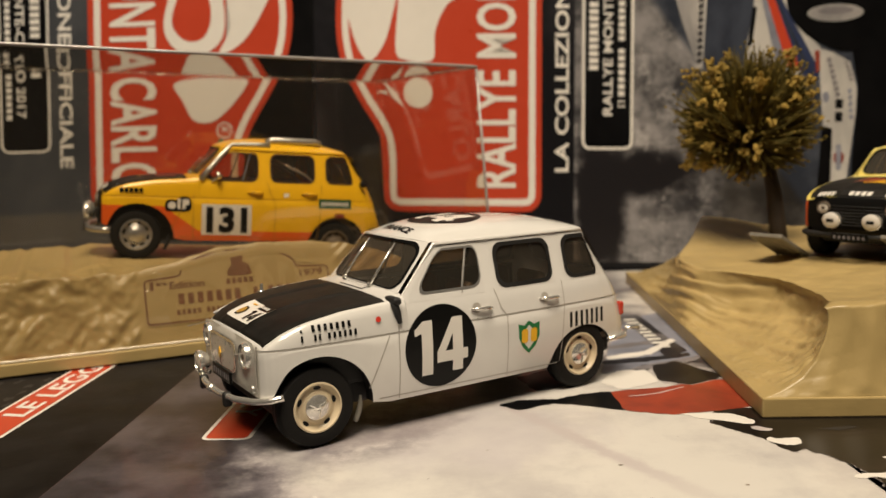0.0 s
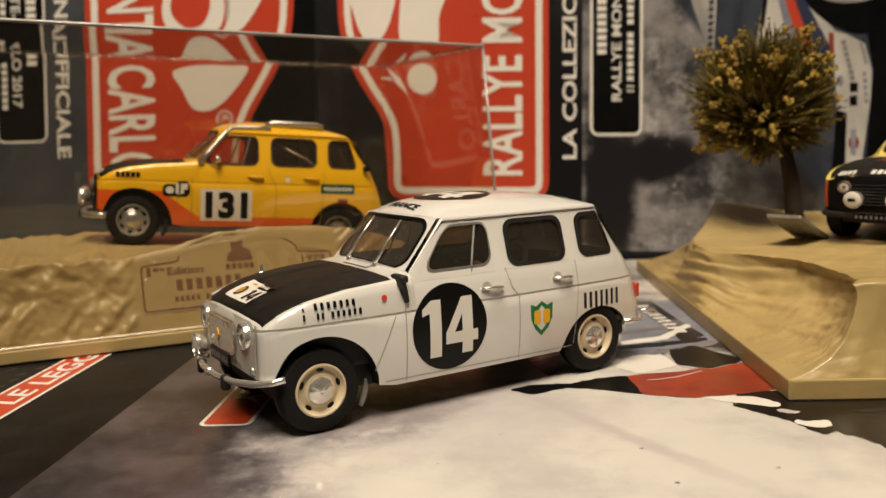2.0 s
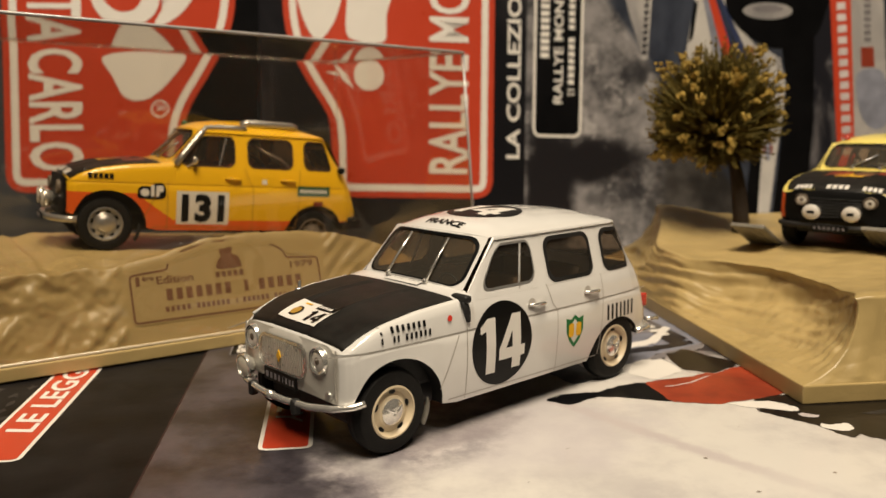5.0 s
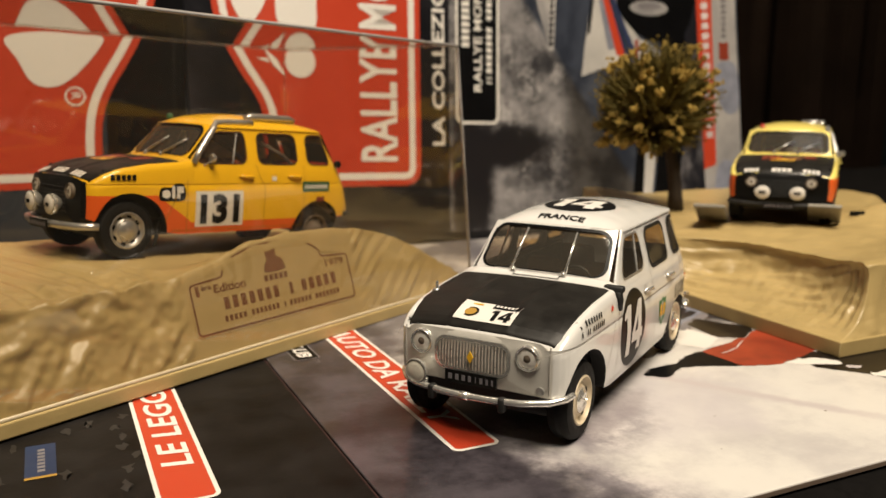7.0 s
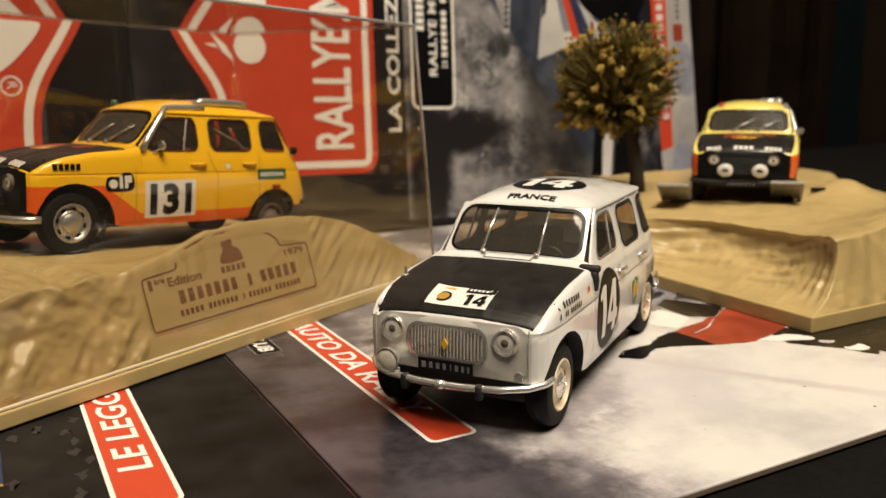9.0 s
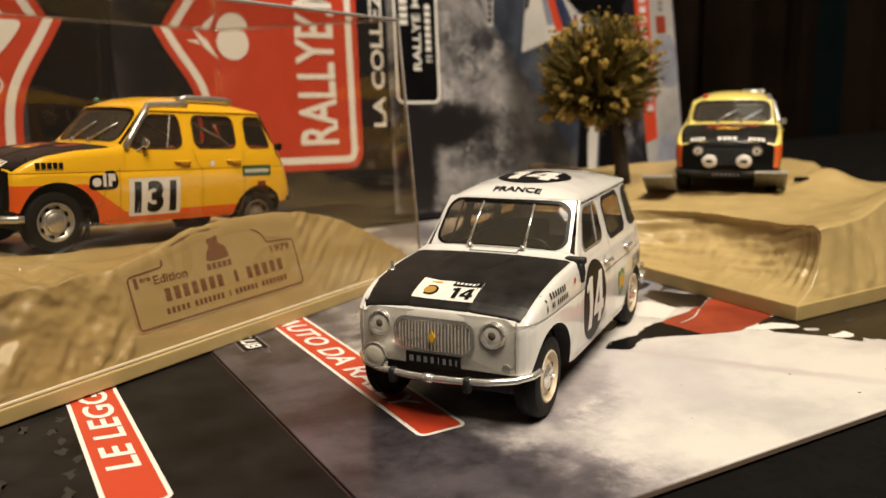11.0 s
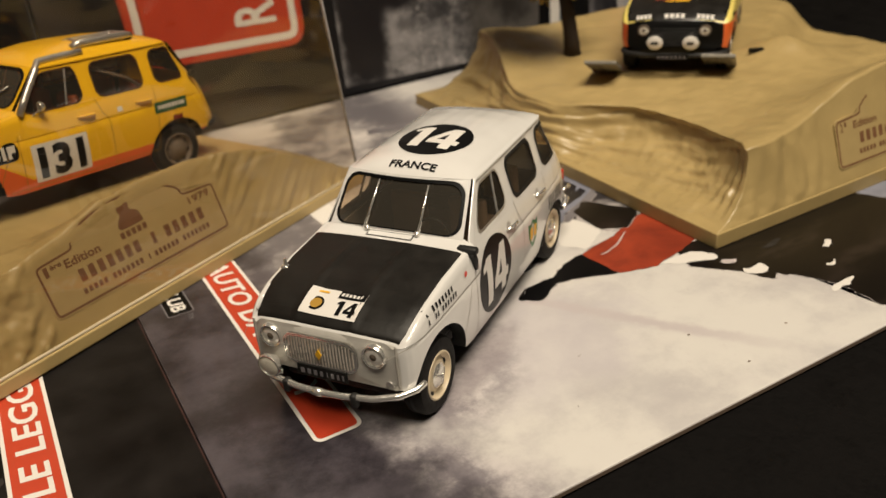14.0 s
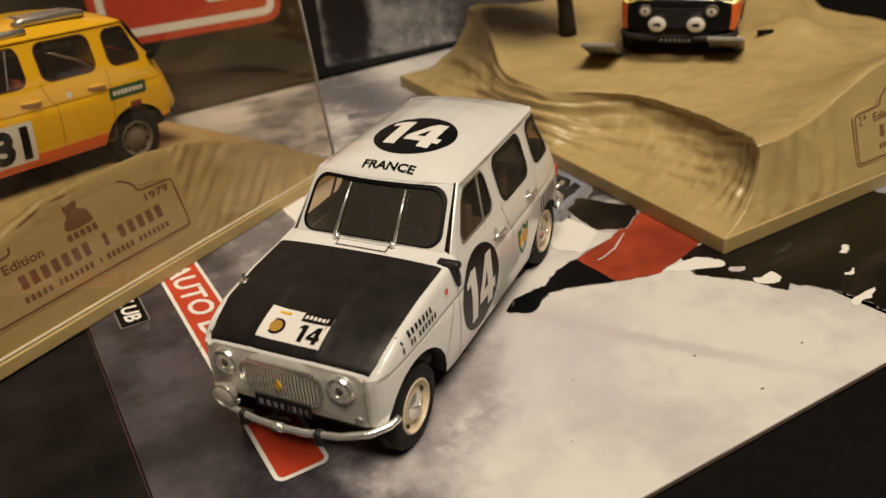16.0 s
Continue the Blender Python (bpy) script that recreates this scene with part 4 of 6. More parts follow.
def top_right(x, y):
    """The upper side of the right dune, in local millimetres; x from the left side, y from the front."""
    z = 16.5 + 2.0 * smooth(18, 45, x) * smooth(8, 40, y) + 1.5 * math.exp(-((x - 12) / 9) ** 2 - ((y - 5) / 8) ** 2)
    z += 5.2 * math.exp(-abs((x - 75.5) / 8) ** 1.6 - ((y - 49.5) / 9) ** 2)
    z += 6.4 * math.exp(-((x - crest_x(y)) / 15) ** 2 - ((y - 122) / 23) ** 2)
    z += float(np.interp(x, [4, 10, 20, 28, 34, 40, 48, 58, 80, 110, 135], [0, 1.0, 2.0, 2.8, 4.2, 6.6, 9.4, 10.8, 11, 9, 7])) * math.exp(-((y - 6) / 13) ** 2)
    right = (x - 42) * 0.56 - (y - 58.5) * 0.83
    z -= 9.0 * smooth(0, 15, (x - 80) * 0.6 + (y - 51) * 0.8) * smooth(18, 30, right) * smooth(70, 84, x)
    z += 0.45 * nz(x, y, 10) + 0.22 * nz(x, y, 3.4, 2) + 0.09 * nz(x, y, 1.3, 5)
    return max(FOOT, min(z, FOOT + (133.0 - x) * 4, FOOT + (136.5 - y) * 4))


def right_base():
    th = thing("diorama_base", "tan cast resin base shaped like a desert dune", "diorama base", pose(0.0727, 0.1404, 0))
    part("plinth", box(0, LXR * MM, 0, LYR * MM, 0, (FOOT + 0.1) * MM, 0.0003), M_SAND, th)
    bm = bmesh.new()
    ys = np.concatenate([np.linspace(4.8, 20, 46), np.linspace(20.6, 62, 70), np.linspace(62.8, LYR - 0.3, 60)])
    us = np.linspace(0, 1, 40)
    side = []
    for y in ys:
        cx, row = crest_x(y), []
        yb = y - 4.5 * math.exp(-(y - 4.8) / 9.0)
        zc = top_right(cx, y) - 0.3
        hollow = smooth(5, 12, cx) * (1 - 0.25 * smooth(84, 100, y))
        flute_w = math.exp(-((y - 4.8) / 6.5) ** 2) * smooth(4.8, 6.4, y)
        for u in us:
            fx = hollow * float(np.interp(u, *HOLLOW_X)) + (1 - hollow) * u
            fz = hollow * float(np.interp(u, *HOLLOW_Z)) + (1 - hollow) * u ** 0.9
            py = yb + (y - yb) * u
            keep = smooth(0.0, 0.10, u) * smooth(1.0, 0.90, u)
            q = u * 15 + 0.10 * py + 1.5 * nz(u * 16, py, 17, 6)
            ridge = 1.15 * noise.noise(Vector((q * 0.55, py / 24, 3.0))) + 0.7 * noise.noise(Vector((q * 1.05, py / 15, 8.0))) + 0.3 * noise.noise(Vector((q * 2.2, py / 9, 5.0)))
            lump = 0.8 * noise.noise(Vector((u * 3, py / 9, 1.0))) + 0.8 * noise.noise(Vector((u * 7, py / 3.2, 4.0))) + 0.4 * noise.noise(Vector((u * 13, py / 1.6, 6.0)))
            g = (1.0 * ridge + 0.6 * lump) * keep * min(1.0, cx / 10) * (1 - 0.75 * flute_w) * smooth(4.8, 8.0, y)
            g += 0.55 * math.sin(2 * math.pi * (y - 4.8) / 2.7 + 2.5 * nz(u * 9, y, 5, 2)) * flute_w * smooth(0.15, 0.5, u) * smooth(1.0, 0.9, u)
            row.append((0.15 + (cx - 0.15) * fx - 0.7 * g, py, FOOT + (zc - FOOT) * fz + 0.6 * g))
        side.append(row)
    sheet(bm, side)
    gs = np.concatenate([np.linspace(0, 0.02, 8), np.linspace(0.028, 0.22, 42), np.linspace(0.23, 1, 75)])
    top = []
    for y, row in zip(ys, side):
        cx = crest_x(y)
        line = [row[-1]]
        for g in gs[1:]:
            x = cx + (LXR - 0.3 - cx) * g
            py = y + (front_edge_y(x) - 4.8) * max(0.0, 1 - (y - 4.8) / 40)
            line.append((x, py, top_right(x, py) - 0.3 * math.exp(-(x - cx) / 0.8) - 0.3 * math.exp(-(y - 4.8) / 0.8)))
        top.append(line)
    sheet(bm, top)
    rs = us
    front = []
    for i, g in enumerate(gs):
        ex, ey, ez = top[0][i]
        xb = ex - (11.8 - 0.15) * math.exp(-(ex - 11.8) / 9.0)
        k, line = smooth(11.8, 24, ex), []
        for n, r in enumerate(rs):
            if i == 0:
                line.append(side[0][n])
                continue
            fz = (1 - k) * float(np.interp(r, *HOLLOW_Z)) + k * r
            fx = float(np.interp(r, *HOLLOW_X))
            px, pz = xb + (ex - xb) * fx, FOOT + (ez - FOOT) * fz
            calm = 1 - smooth(35, 38, px) * smooth(92, 88, px)
            f = (0.40 * math.sin(px * 0.9 + 2.2 * nz(px, pz, 8, 2)) + 0.5 * nz(px, pz * 0.25, 2.4, 7)) * calm * smooth(0, 0.15, r) * smooth(1, 0.8, r) * smooth(11.8, 15, ex)
            line.append((px, 0.3 + (ey - 0.3) * r + f * 0.6, pz))
        front.append(line)
    sheet(bm, front)
    part("dune", cast(bm, FOOT - 0.5), M_SAND, th, smooth=180)
    return th


BASE_R = right_base()

CA = radians(180 + 26.5)
BASE_M = Matrix.Translation((0.0262, 0.2282, 0)) @ Matrix(((math.cos(CA), math.sin(CA), 0, 0), (math.sin(CA), -math.cos(CA), 0, 0), (0, 0, 1, 0), (0, 0, 0, 1)))


def left_base():
    th = thing("diorama_base", "tan cast resin dune base with an engraved plaque", "diorama base", BASE_M)
    lx, ly, lean_ = 152.0, 70.0, math.tan(radians(16))
    part("plinth", box(-2.6 * MM, (lx + 1.5) * MM, -1.9 * MM, (ly + 1.5) * MM, 0, (FOOT_L + 0.2) * MM, 0.0003), M_SAND, th)
    bm = bmesh.new()
    ss = np.concatenate([np.linspace(0.4, 84, 130), np.linspace(84.4, 135, 120), np.linspace(136, lx - 0.4, 12)])
    rs = np.concatenate([np.linspace(0, 0.8, 32), np.linspace(0.815, 1, 13)])
    ds = np.concatenate([np.linspace(0, 9, 26), np.linspace(9.6, 64, 50)])
    rows = [[] for _ in range(len(rs) + len(ds) - 1)]
    for s_ in ss:
        zc = float(np.interp(s_, [0, 4, 10, 18, 28, 39, 50, 62, 72, 82, 92, 105, 150], [4, 6.5, 10.2, 15, 20.0, 23.2, 24.5, 25.0, 24.4, 22.0, 20.2, 20.2, 20.4]))
        zc = min(zc, FOOT_L + s_ * 2.6, FOOT_L + (152 - s_) * 3)
        rough = smooth(91, 96, s_)
        zc += (0.9 * nz(s_, 0, 6, 12) + 0.5 * nz(s_, 0, 2.4, 3)) * rough + 0.3 * nz(s_, 0, 5, 4) + 0.3 * nz(s_, 0, 1.5, 6)
        back = min(16.0 + (min(s_, 100) - 38.0) * 0.09, zc + 1.0)
        beside = 1 - smooth(42.0, 44.0, s_) * smooth(92.8, 90.8, s_)
        for n, r in enumerate(rs):
            z = FOOT_L + (zc - FOOT_L) * (r if r < 0.8 else 0.8 + 0.2 * math.sin((r - 0.8) / 0.2 * math.pi / 2))
            d = -1.05 + lean_ * (FOOT_L + (zc - FOOT_L) * r - 3.5)
            upper = smooth(0.40, 0.62, r + 0.25 * nz(s_, z, 8, 5))
            lump = 1.5 * nz(s_, z * 1.2, 8.0, 1) + 0.75 * nz(s_, z * 1.3, 3.6, 4) + 0.25 * nz(s_, z, 1.4, 7)
            lean_s = s_ + 0.75 * z
            groove = 0.22 * math.sin(lean_s * 1.75 + 3.4 * nz(s_, z, 7, 2)) * (0.4 + nz(s_, z, 6, 9)) + 0.85 * nz(lean_s, z * 0.25, 2.8, 3) + 0.3 * nz(s_, z, 1.6, 8)
            slope = 0.85 * nz(s_ + 1.2 * z, z * 0.3, 2.4, 6) + 0.4 * nz(s_, z, 4, 2)
            f = (rough * (upper * lump + (1 - upper) * groove) + (1 - rough) * slope * beside) * smooth(0, 0.12, r)
            over = smooth(0.86, 1.0, r) * (1 - beside)
            rows[n].append((s_, d - 0.85 * f + 0.3 * over, z + 0.35 * f))
        d0, z0 = rows[len(rs) - 1][-1][1:]
        for n, e in enumerate(ds[1:]):
            t = smooth(0, 9.5, e)
            tex = (0.55 * nz(s_, e, 4, 3) + 0.3 * nz(s_, e, 1.7, 8)) * (0.4 + 0.6 * rough) * smooth(0, 2, e)
            z = z0 + (back - z0) * t + tex * (1 - 0.6 * smooth(8, 14, e))
            rows[len(rs) + n].append((s_, d0 + e, max(FOOT_L, min(z, FOOT_L + (ly - d0 - e) * 3))))
    sheet(bm, rows)
    part("dune", cast(bm, FOOT_L - 0.5), M_SAND, th, smooth=180)
    return th


BASE_L = left_base()


def plaque(parent, m, edition, year, width=46.0):
    """A slanted plate with an arched top; local x to the viewer's right, y up the plate."""
    w = width / 2
    out = [(-w, 0), (w, 0), (w, 11.6), (w - 8.5, 12.2)] + [(15.0 * math.cos(a) * 0.98, 12.2 + 5.4 * math.sin(a)) for a in np.linspace(0.08, math.pi - 0.08, 18)] + [(-w + 8.5, 12.2), (-w, 11.6)]
    out = ccw(corners(out, 1.6, 4))
    L_ = lambda h: (lambda a, b, t: (a * MM, b * MM, (h + t) * MM))
    p = part("plaque", flat(out, L_(0.0), 0.45), M_PLAQUE, parent, "flush tan plaque with brown engraving", m=m)
    part("border", band(inset(out, 0.35), inset(out, 0.8), L_(0.49)), M_ENGR, p)
    T = lambda s, h, x, y, ln=None, al="LEFT": part("lettering", lettering(s, h, lambda a, b, t: ((x + a) * MM, (y + b) * MM, 0.51 * MM), ln, bold=0.025, align=al), M_ENGR, p)
    T(edition[0], 2.1, -w + 1.7, 8.6, 0.9)
    T(edition[1:edition.index(" ")], 1.1, -w + 3.1, 9.6, 0.85 * (edition.index(" ") - 1))
    T("Edition", 1.8, -w + 6.2, 8.6, 8.2)
    if year:
        T(year, 1.6, w - 2.0, 9.0, 6.0, "RIGHT")
    bar = lambda x0, x1, y0, y1: part("text_bar", flat([(x0, y0), (x1, y0), (x1, y1), (x0, y1)], L_(0.51)), M_ENGR, p)
    for x0, x1 in ((-15.0, 0.6), (3.0, 4.6), (6.6, 18.2)):
        n = max(1, round((x1 - x0) / 2.2))
        for k in range(n):
            q = (x1 - x0) / n
            bar(x0 + k * q, x0 + k * q + q * 0.62, 4.8, 7.4)
    for x0, x1 in ((-15.6, -9.6), (-8.6, -0.6), (0.6, 1.2), (2.2, 9.0), (10.0, 18.0)):
        [bar(x0 + i * (x1 - x0) / max(1, round((x1 - x0) / 1.1)), x0 + (i + 0.66) * (x1 - x0) / max(1, round((x1 - x0) / 1.1)), 2.3, 3.5) for i in range(max(1, round((x1 - x0) / 1.1)))]
    figure = curve_loop([(-2.6, 10.6), (-2.7, 12.2), (-1.7, 13.4), (-1.9, 14.9), (-0.9, 16.3), (0.4, 16.4), (1.2, 15.2), (1.0, 13.9), (2.4, 13.2), (2.9, 11.7), (2.6, 10.6)], 4)
    part("emblem", flat(figure, L_(0.51)), M_ENGR, p, "plain brown emblem shape")
    [bar(-3.4 + 1.4 * q, -2.4 + 1.4 * q, 8.7, 10.0) for q in range(5)]
    return p


# the slanted front of the left dune faces the viewer; the right base carries a like plaque on its front
lean = radians(16)
plaque(BASE_L, Matrix.Translation((67.4 * MM, 0.36 * MM, 7.2 * MM)) @ Matrix(((-1, 0, 0, 0), (0, math.sin(lean), -math.cos(lean), 0), (0, math.cos(lean), math.sin(lean), 0), (0, 0, 0, 1))), "1ère Edition", "1979")
lean = radians(17)
plaque(BASE_R, Matrix.Translation((63.0 * MM, 1.58 * MM, 6.6 * MM)) @ Matrix(((1, 0, 0, 0), (0, math.sin(lean), -math.cos(lean), 0), (0, math.cos(lean), math.sin(lean), 0), (0, 0, 0, 1))), "2e Edition", "1980")


# ---- the clear cover over the left base ----
def cover():
    th = thing("display_cover", "clear acrylic display cover standing over a dune base", "display case", BASE_M)
    z0 = 2.95

    def ring(up):
        """Eight corners of the blunt-cornered outline, at the foot or at the top."""
        a, b, c, d = (0.0, 151.0, 1.9, 68.0) if up else (-2.9, 153.0, -1.2, 71.0)
        q = 1.8
        e = a + 5.5
        plan = [(a + q, c), (b - q, c), (b, c + q), (b, d - q), (b - q, d), (e + q, d), (e, d - q), (a, c + q)]
        return [(x, y, 68.9 + 0.034 * x if up else z0) for x, y in plan]

    foot, top = ring(False), ring(True)
    names = ("front_pane", "corner_pane", "side_pane", "corner_pane", "back_pane", "corner_pane", "side_pane", "corner_pane")
    for i, name in enumerate(names):
        j = (i + 1) % 8
        bm = bmesh.new()
        bm.faces.new([bm.verts.new(Vector(p) * MM) for p in (foot[j], foot[i], top[i], top[j])])
        part(name, bm, M_ACRYL, th)
    bm = bmesh.new()
    bm.faces.new([bm.verts.new(Vector(p) * MM) for p in top])
    part("top_pane", bm, M_ACRYL, th)

    # bars along the acrylic edges; their pale colour paints in the edge highlights
    def edge(name, pts, r, material):
        part(name, scaled(tube(pts, r, 8), (MM, MM, MM)), material, th, smooth=60)

    mid = lambda r, i, j: tuple((Vector(r[i]) + Vector(r[j])) / 2)
    for i, r, material in ((7, 0.38, M_EDGE), (1, 0.38, M_EDGE), (3, 0.2, M_EDGEB), (5, 0.2, M_EDGEB)):
        edge("upright_edge", [mid(foot, i, (i + 1) % 8), mid(top, i, (i + 1) % 8)], r, material)
    drop = lambda p, h: (p[0], p[1], p[2] - h)
    for i, r, material in ((0, 0.40, M_EDGE), (2, 0.25, M_EDGEB), (4, 0.22, M_EDGEB), (6, 0.25, M_EDGEB)):
        edge("top_edge", [drop(mid(top, (i - 1) % 8, i), 0.3), drop(top[i], 0.3), drop(top[i + 1], 0.3), drop(mid(top, i + 1, (i + 2) % 8), 0.3)], r, material)
    for x0, x1, y0, y1 in (((-2.4, 153, -1.55, -0.85), (-2.4, 153, 70.6, 71.3), (-2.5, -1.8, -1.0, 12), (152.4, 153, -1.0, 71))):
        part("foot_edge", scaled(box(x0, x1, y0, y1, z0 - 0.1, z0 + 0.65, 0.3, 3), (MM, MM, MM)), M_FOOT, th, smooth=60)


cover()


# ---- the small tree on the right base ----
def tree():
    th = thing("model_tree", "small model tree, round crown of olive and ochre bristles", "tree")
    ground = 19.5
    pts = [(108.2, 236.5, ground - 2), (107.8, 236.6, ground + 4), (106.9, 237, ground + 12), (105.0, 238, ground + 22), (102.5, 239.4, ground + 34)]
    part("trunk", scaled(tube(pts, [2.7, 2.3, 2.1, 1.7, 0.8], 14), (MM, MM, MM)), M_TRUNK, th, smooth=50)
    rng = random.Random(11)
    c = Vector((100.4, 239.8, 53.3))
    rad = Vector((22.0, 21.5, 21.0))
    twigs, clumps, olive = bmesh.new(), bmesh.new(), bmesh.new()
    radial = lambda d, r: c + Vector((d.x * rad.x, d.y * rad.y, d.z * rad.z)) * r
    rand = lambda q: Vector((rng.uniform(-q, q), rng.uniform(-q, q), rng.uniform(-q, q)))

    def outline(d):
        r = 0.91 + 0.18 * noise.noise(d * 1.7) + 0.20 * noise.noise(d * 3.6) + 0.07 * noise.noise(d * 8.0)
        return r * (0.86 if d.z < -0.75 else 1.0)

    def blob(leaf, cc, s, d):
        acr = d.orthogonal().normalized()
        third = d.cross(acr)
        vs = [leaf.verts.new((cc + (acr * (rng.uniform(0.6, 1.0) * x) + third * (rng.uniform(0.6, 1.0) * y) + d * (rng.uniform(0.7, 1.2) * z)) * s) * MM) for x, y, z in ((1, 0, 0), (-1, 0, 0), (0, 1, 0), (0, -1, 0), (0, 0, 1), (0, 0, -1))]
        for f in ((0, 2, 4), (2, 1, 4), (1, 3, 4), (3, 0, 4), (2, 0, 5), (1, 2, 5), (3, 1, 5), (0, 3, 5)):
            leaf.faces.new([vs[i] for i in f])

    axis0 = c + Vector((0, 0, -0.35 * rad.z))
    for k in range(7000):
        d = rand(1.0)
        if d.length > 1.0 or d.length < 0.1:
            continue
        d.normalize()
        r1 = (0.62 + 0.40 * rng.random() ** 0.6) * outline(d)
        p1 = radial(d, r1) + rand(0.5)
        p0 = axis0 + (p1 - axis0) * rng.uniform(0.25, 0.5) + rand(1.6)
        side = (p1 - p0).cross(rand(1.0)).normalized() * rng.uniform(0.22, 0.42)
        mid = (p0 + p1) / 2 + side * 2.2 + rand(0.4)
        a, b, q, e = (twigs.verts.new(v * MM) for v in (p0 - side, p0 + side, p1, mid))
        twigs.faces.new((a, e, q))
        twigs.faces.new((e, b, q))
        if k % 4 == 0:
            blob(olive, p1 + rand(0.3), rng.uniform(0.35, 0.7), (p1 - p0).normalized())
    for k in range(150):
        d = rand(1.0).normalized()
        if noise.noise(d * 2.3 + Vector((4, 1, 7))) < -0.12:
            continue
        tip = radial(d, outline(d) * rng.uniform(0.90, 1.02))
        for _ in range(rng.randint(7, 13)):
            blob(clumps, tip + rand(0.95) + d * rng.uniform(-1.6, 0.6), rng.uniform(0.6, 1.1), d)
    crown = part("crown", twigs, M_TWIG, th, "crown of olive bristles")
    part("leaf_clumps", clumps, M_LEAF, crown, "ochre leaf clumps")
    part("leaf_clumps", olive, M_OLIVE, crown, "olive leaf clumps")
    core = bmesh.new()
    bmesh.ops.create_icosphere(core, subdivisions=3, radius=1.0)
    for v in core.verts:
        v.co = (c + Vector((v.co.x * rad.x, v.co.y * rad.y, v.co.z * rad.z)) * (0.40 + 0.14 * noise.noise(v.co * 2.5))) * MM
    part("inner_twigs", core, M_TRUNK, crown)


tree()


part("slot", box(-0.0021, 0.0021, -0.0004, 0.0004, -0.0012, 0.0002, 0.0002), M_BLACK, BASE_R, "dark slot in the sand", m=pose(0.1392 - 0.0725, 0.1932 - 0.1415, 0.0212, 0, 0, -35))


# ---- two sand ladders before the right car ----
def ladder(m):
    th = thing("sand_ladder", "small dull metal sand ladder propped under the front wheel", "sand ladder", m, "sand ladders by the yellow car")
    part("plate", scaled(box(-4.4, 4.4, -13.5, 0.8, -0.5, 0.5, 0.2), (MM, MM, MM)), M_PLATE, th)
    for q in range(5):
        part("rib", scaled(box(-4.0 + q * 1.8, -3.3 + q * 1.8, -13.0, 0.4, 0.5, 0.7, 0.08), (MM, MM, MM)), M_PLATE, th)
    return th


one = ladder(pose(0.0949, 0.2066, 0.0236, 155, 0, -50))
copy_thing(one, pose(0.1170, 0.1850, 0.0249, 155, 0, -50))


# ---- the model cars (millimetres; x forward, y to the car's left, z up, from the middle between the axles) ----
XF, XR = 27.2, -28.9


def nose(x):
    """The nose is a little shorter than its table of widths and heights."""
    return x if x < 28 else 28 + (x - 28) / 0.72


def snub(x):
    return x if x < 28 else 28 + (x - 28) * 0.72


def half_width(x):
    x = nose(x)
    return float(np.interp(x, [-43.5, -42, -40, -36, -30, -18, 0, 15, 24, 30, 34, 37, 39, 40.4, 41.2], [12.0, 13.4, 14.5, 15.3, 15.8, 16.1, 16.2, 16.2, 16.15, 16.0, 15.8, 15.5, 15.1, 14.4, 12.8]))


def side_y(x, z):
    w = half_width(x)
    if z <= 14:
        return w - 0.9 * ((14 - z) / 9) ** 2
    if z <= 17.4:
        return w - 0.15 * (z - 14) / 3.4
    return w - 0.15 - 1.0 * max(0.0, min(1.4, (z - 17.4) / 5.2)) ** 1.5


def low_edge(x):
    xn = nose(x)
    z = float(np.interp(xn, [-44, -40, -38, -24, -22.5, 14, 17, 34.5, 41], [8.2, 8.0, 7.6, 5.6, 5.3, 5.3, 5.8, 7.6, 9.6]))
    for cx, cz, a, b in ((26.9, 5.6, 9.7, 9.7), (-29.6, 4.6, 8.6, 8.0)):
        q = 1 - ((x - cx) / a) ** 2
        if q > 0:
            z = max(z, cz + b * math.sqrt(q))
    return z


def hood_z(x):
    return float(np.interp(nose(x), [10.5, 12.5, 14, 20, 27, 33, 37, 39, 40.2, 40.9, 41.3], [23.9, 23.2, 22.9, 22.6, 21.9, 20.9, 19.9, 19.1, 18.2, 17.2, 15.0]))


def edge_z(x):
    return float(np.interp(nose(x), [10.5, 14, 22, 30, 36, 39, 40.4, 41.3], [23.1, 22.5, 21.9, 20.6, 19.1, 18.0, 17.0, 14.5]))


def hood_y(x):
    return float(np.interp(nose(x), [10.5, 14, 30, 37, 39.5, 41.3], [14.4, 14.7, 14.5, 14.1, 13.6, 11.8]))


def hood_top(x, y):
    t = min(1.0, abs(y) / hood_y(x))
    rib = 0.36 * (math.exp(-((abs(y) - 5.2) / 0.5) ** 2)) * smooth(13.5, 17, x) * smooth(38, 33, x)
    return edge_z(x) + 0.15 + (hood_z(x) - edge_z(x)) * (1 - t ** 2.4) + rib


def roof_top(x, y):
    zc = float(np.interp(x, [-34, -32.5, -30, -26, -20, -10, -4, 0, 2, 3.1, 3.75, 5], [31.3, 31.9, 32.7, 33.6, 34.3, 34.7, 34.5, 33.8, 33.0, 32.3, 31.85, 31.3]))
    rib = sum(math.exp(-((abs(y) - c) / 0.45) ** 2) for c in (2.9, 7.6)) * 0.10 * smooth(-9, -14, x)
    return 31.3 + (zc - 31.3) * (1 - min(1.0, abs(y) / 12.5) ** 2.5) ** 0.7 - rib


def rear_pull(x, z):
    if x >= -30:
        return x
    xr = float(np.interp(z, [5, 10, 17.8, 22.8, 30.3, 32, 35], [-42.6, -43.2, -40.8, -38.4, -34.4, -33.6, -32.6]))
    return -30 + (x + 30) * (xr + 30) / (-43.2 + 30)


def front_pull(x, z):
    if x <= -6:
        return x
    f = max(0.0, (z - 22.6) / 7.7)
    hi = float(np.interp(x, [-6, 9.4, 10.2], [-6, 2.9, 3.7]))
    return x + (hi - x) * min(f, 1.12)


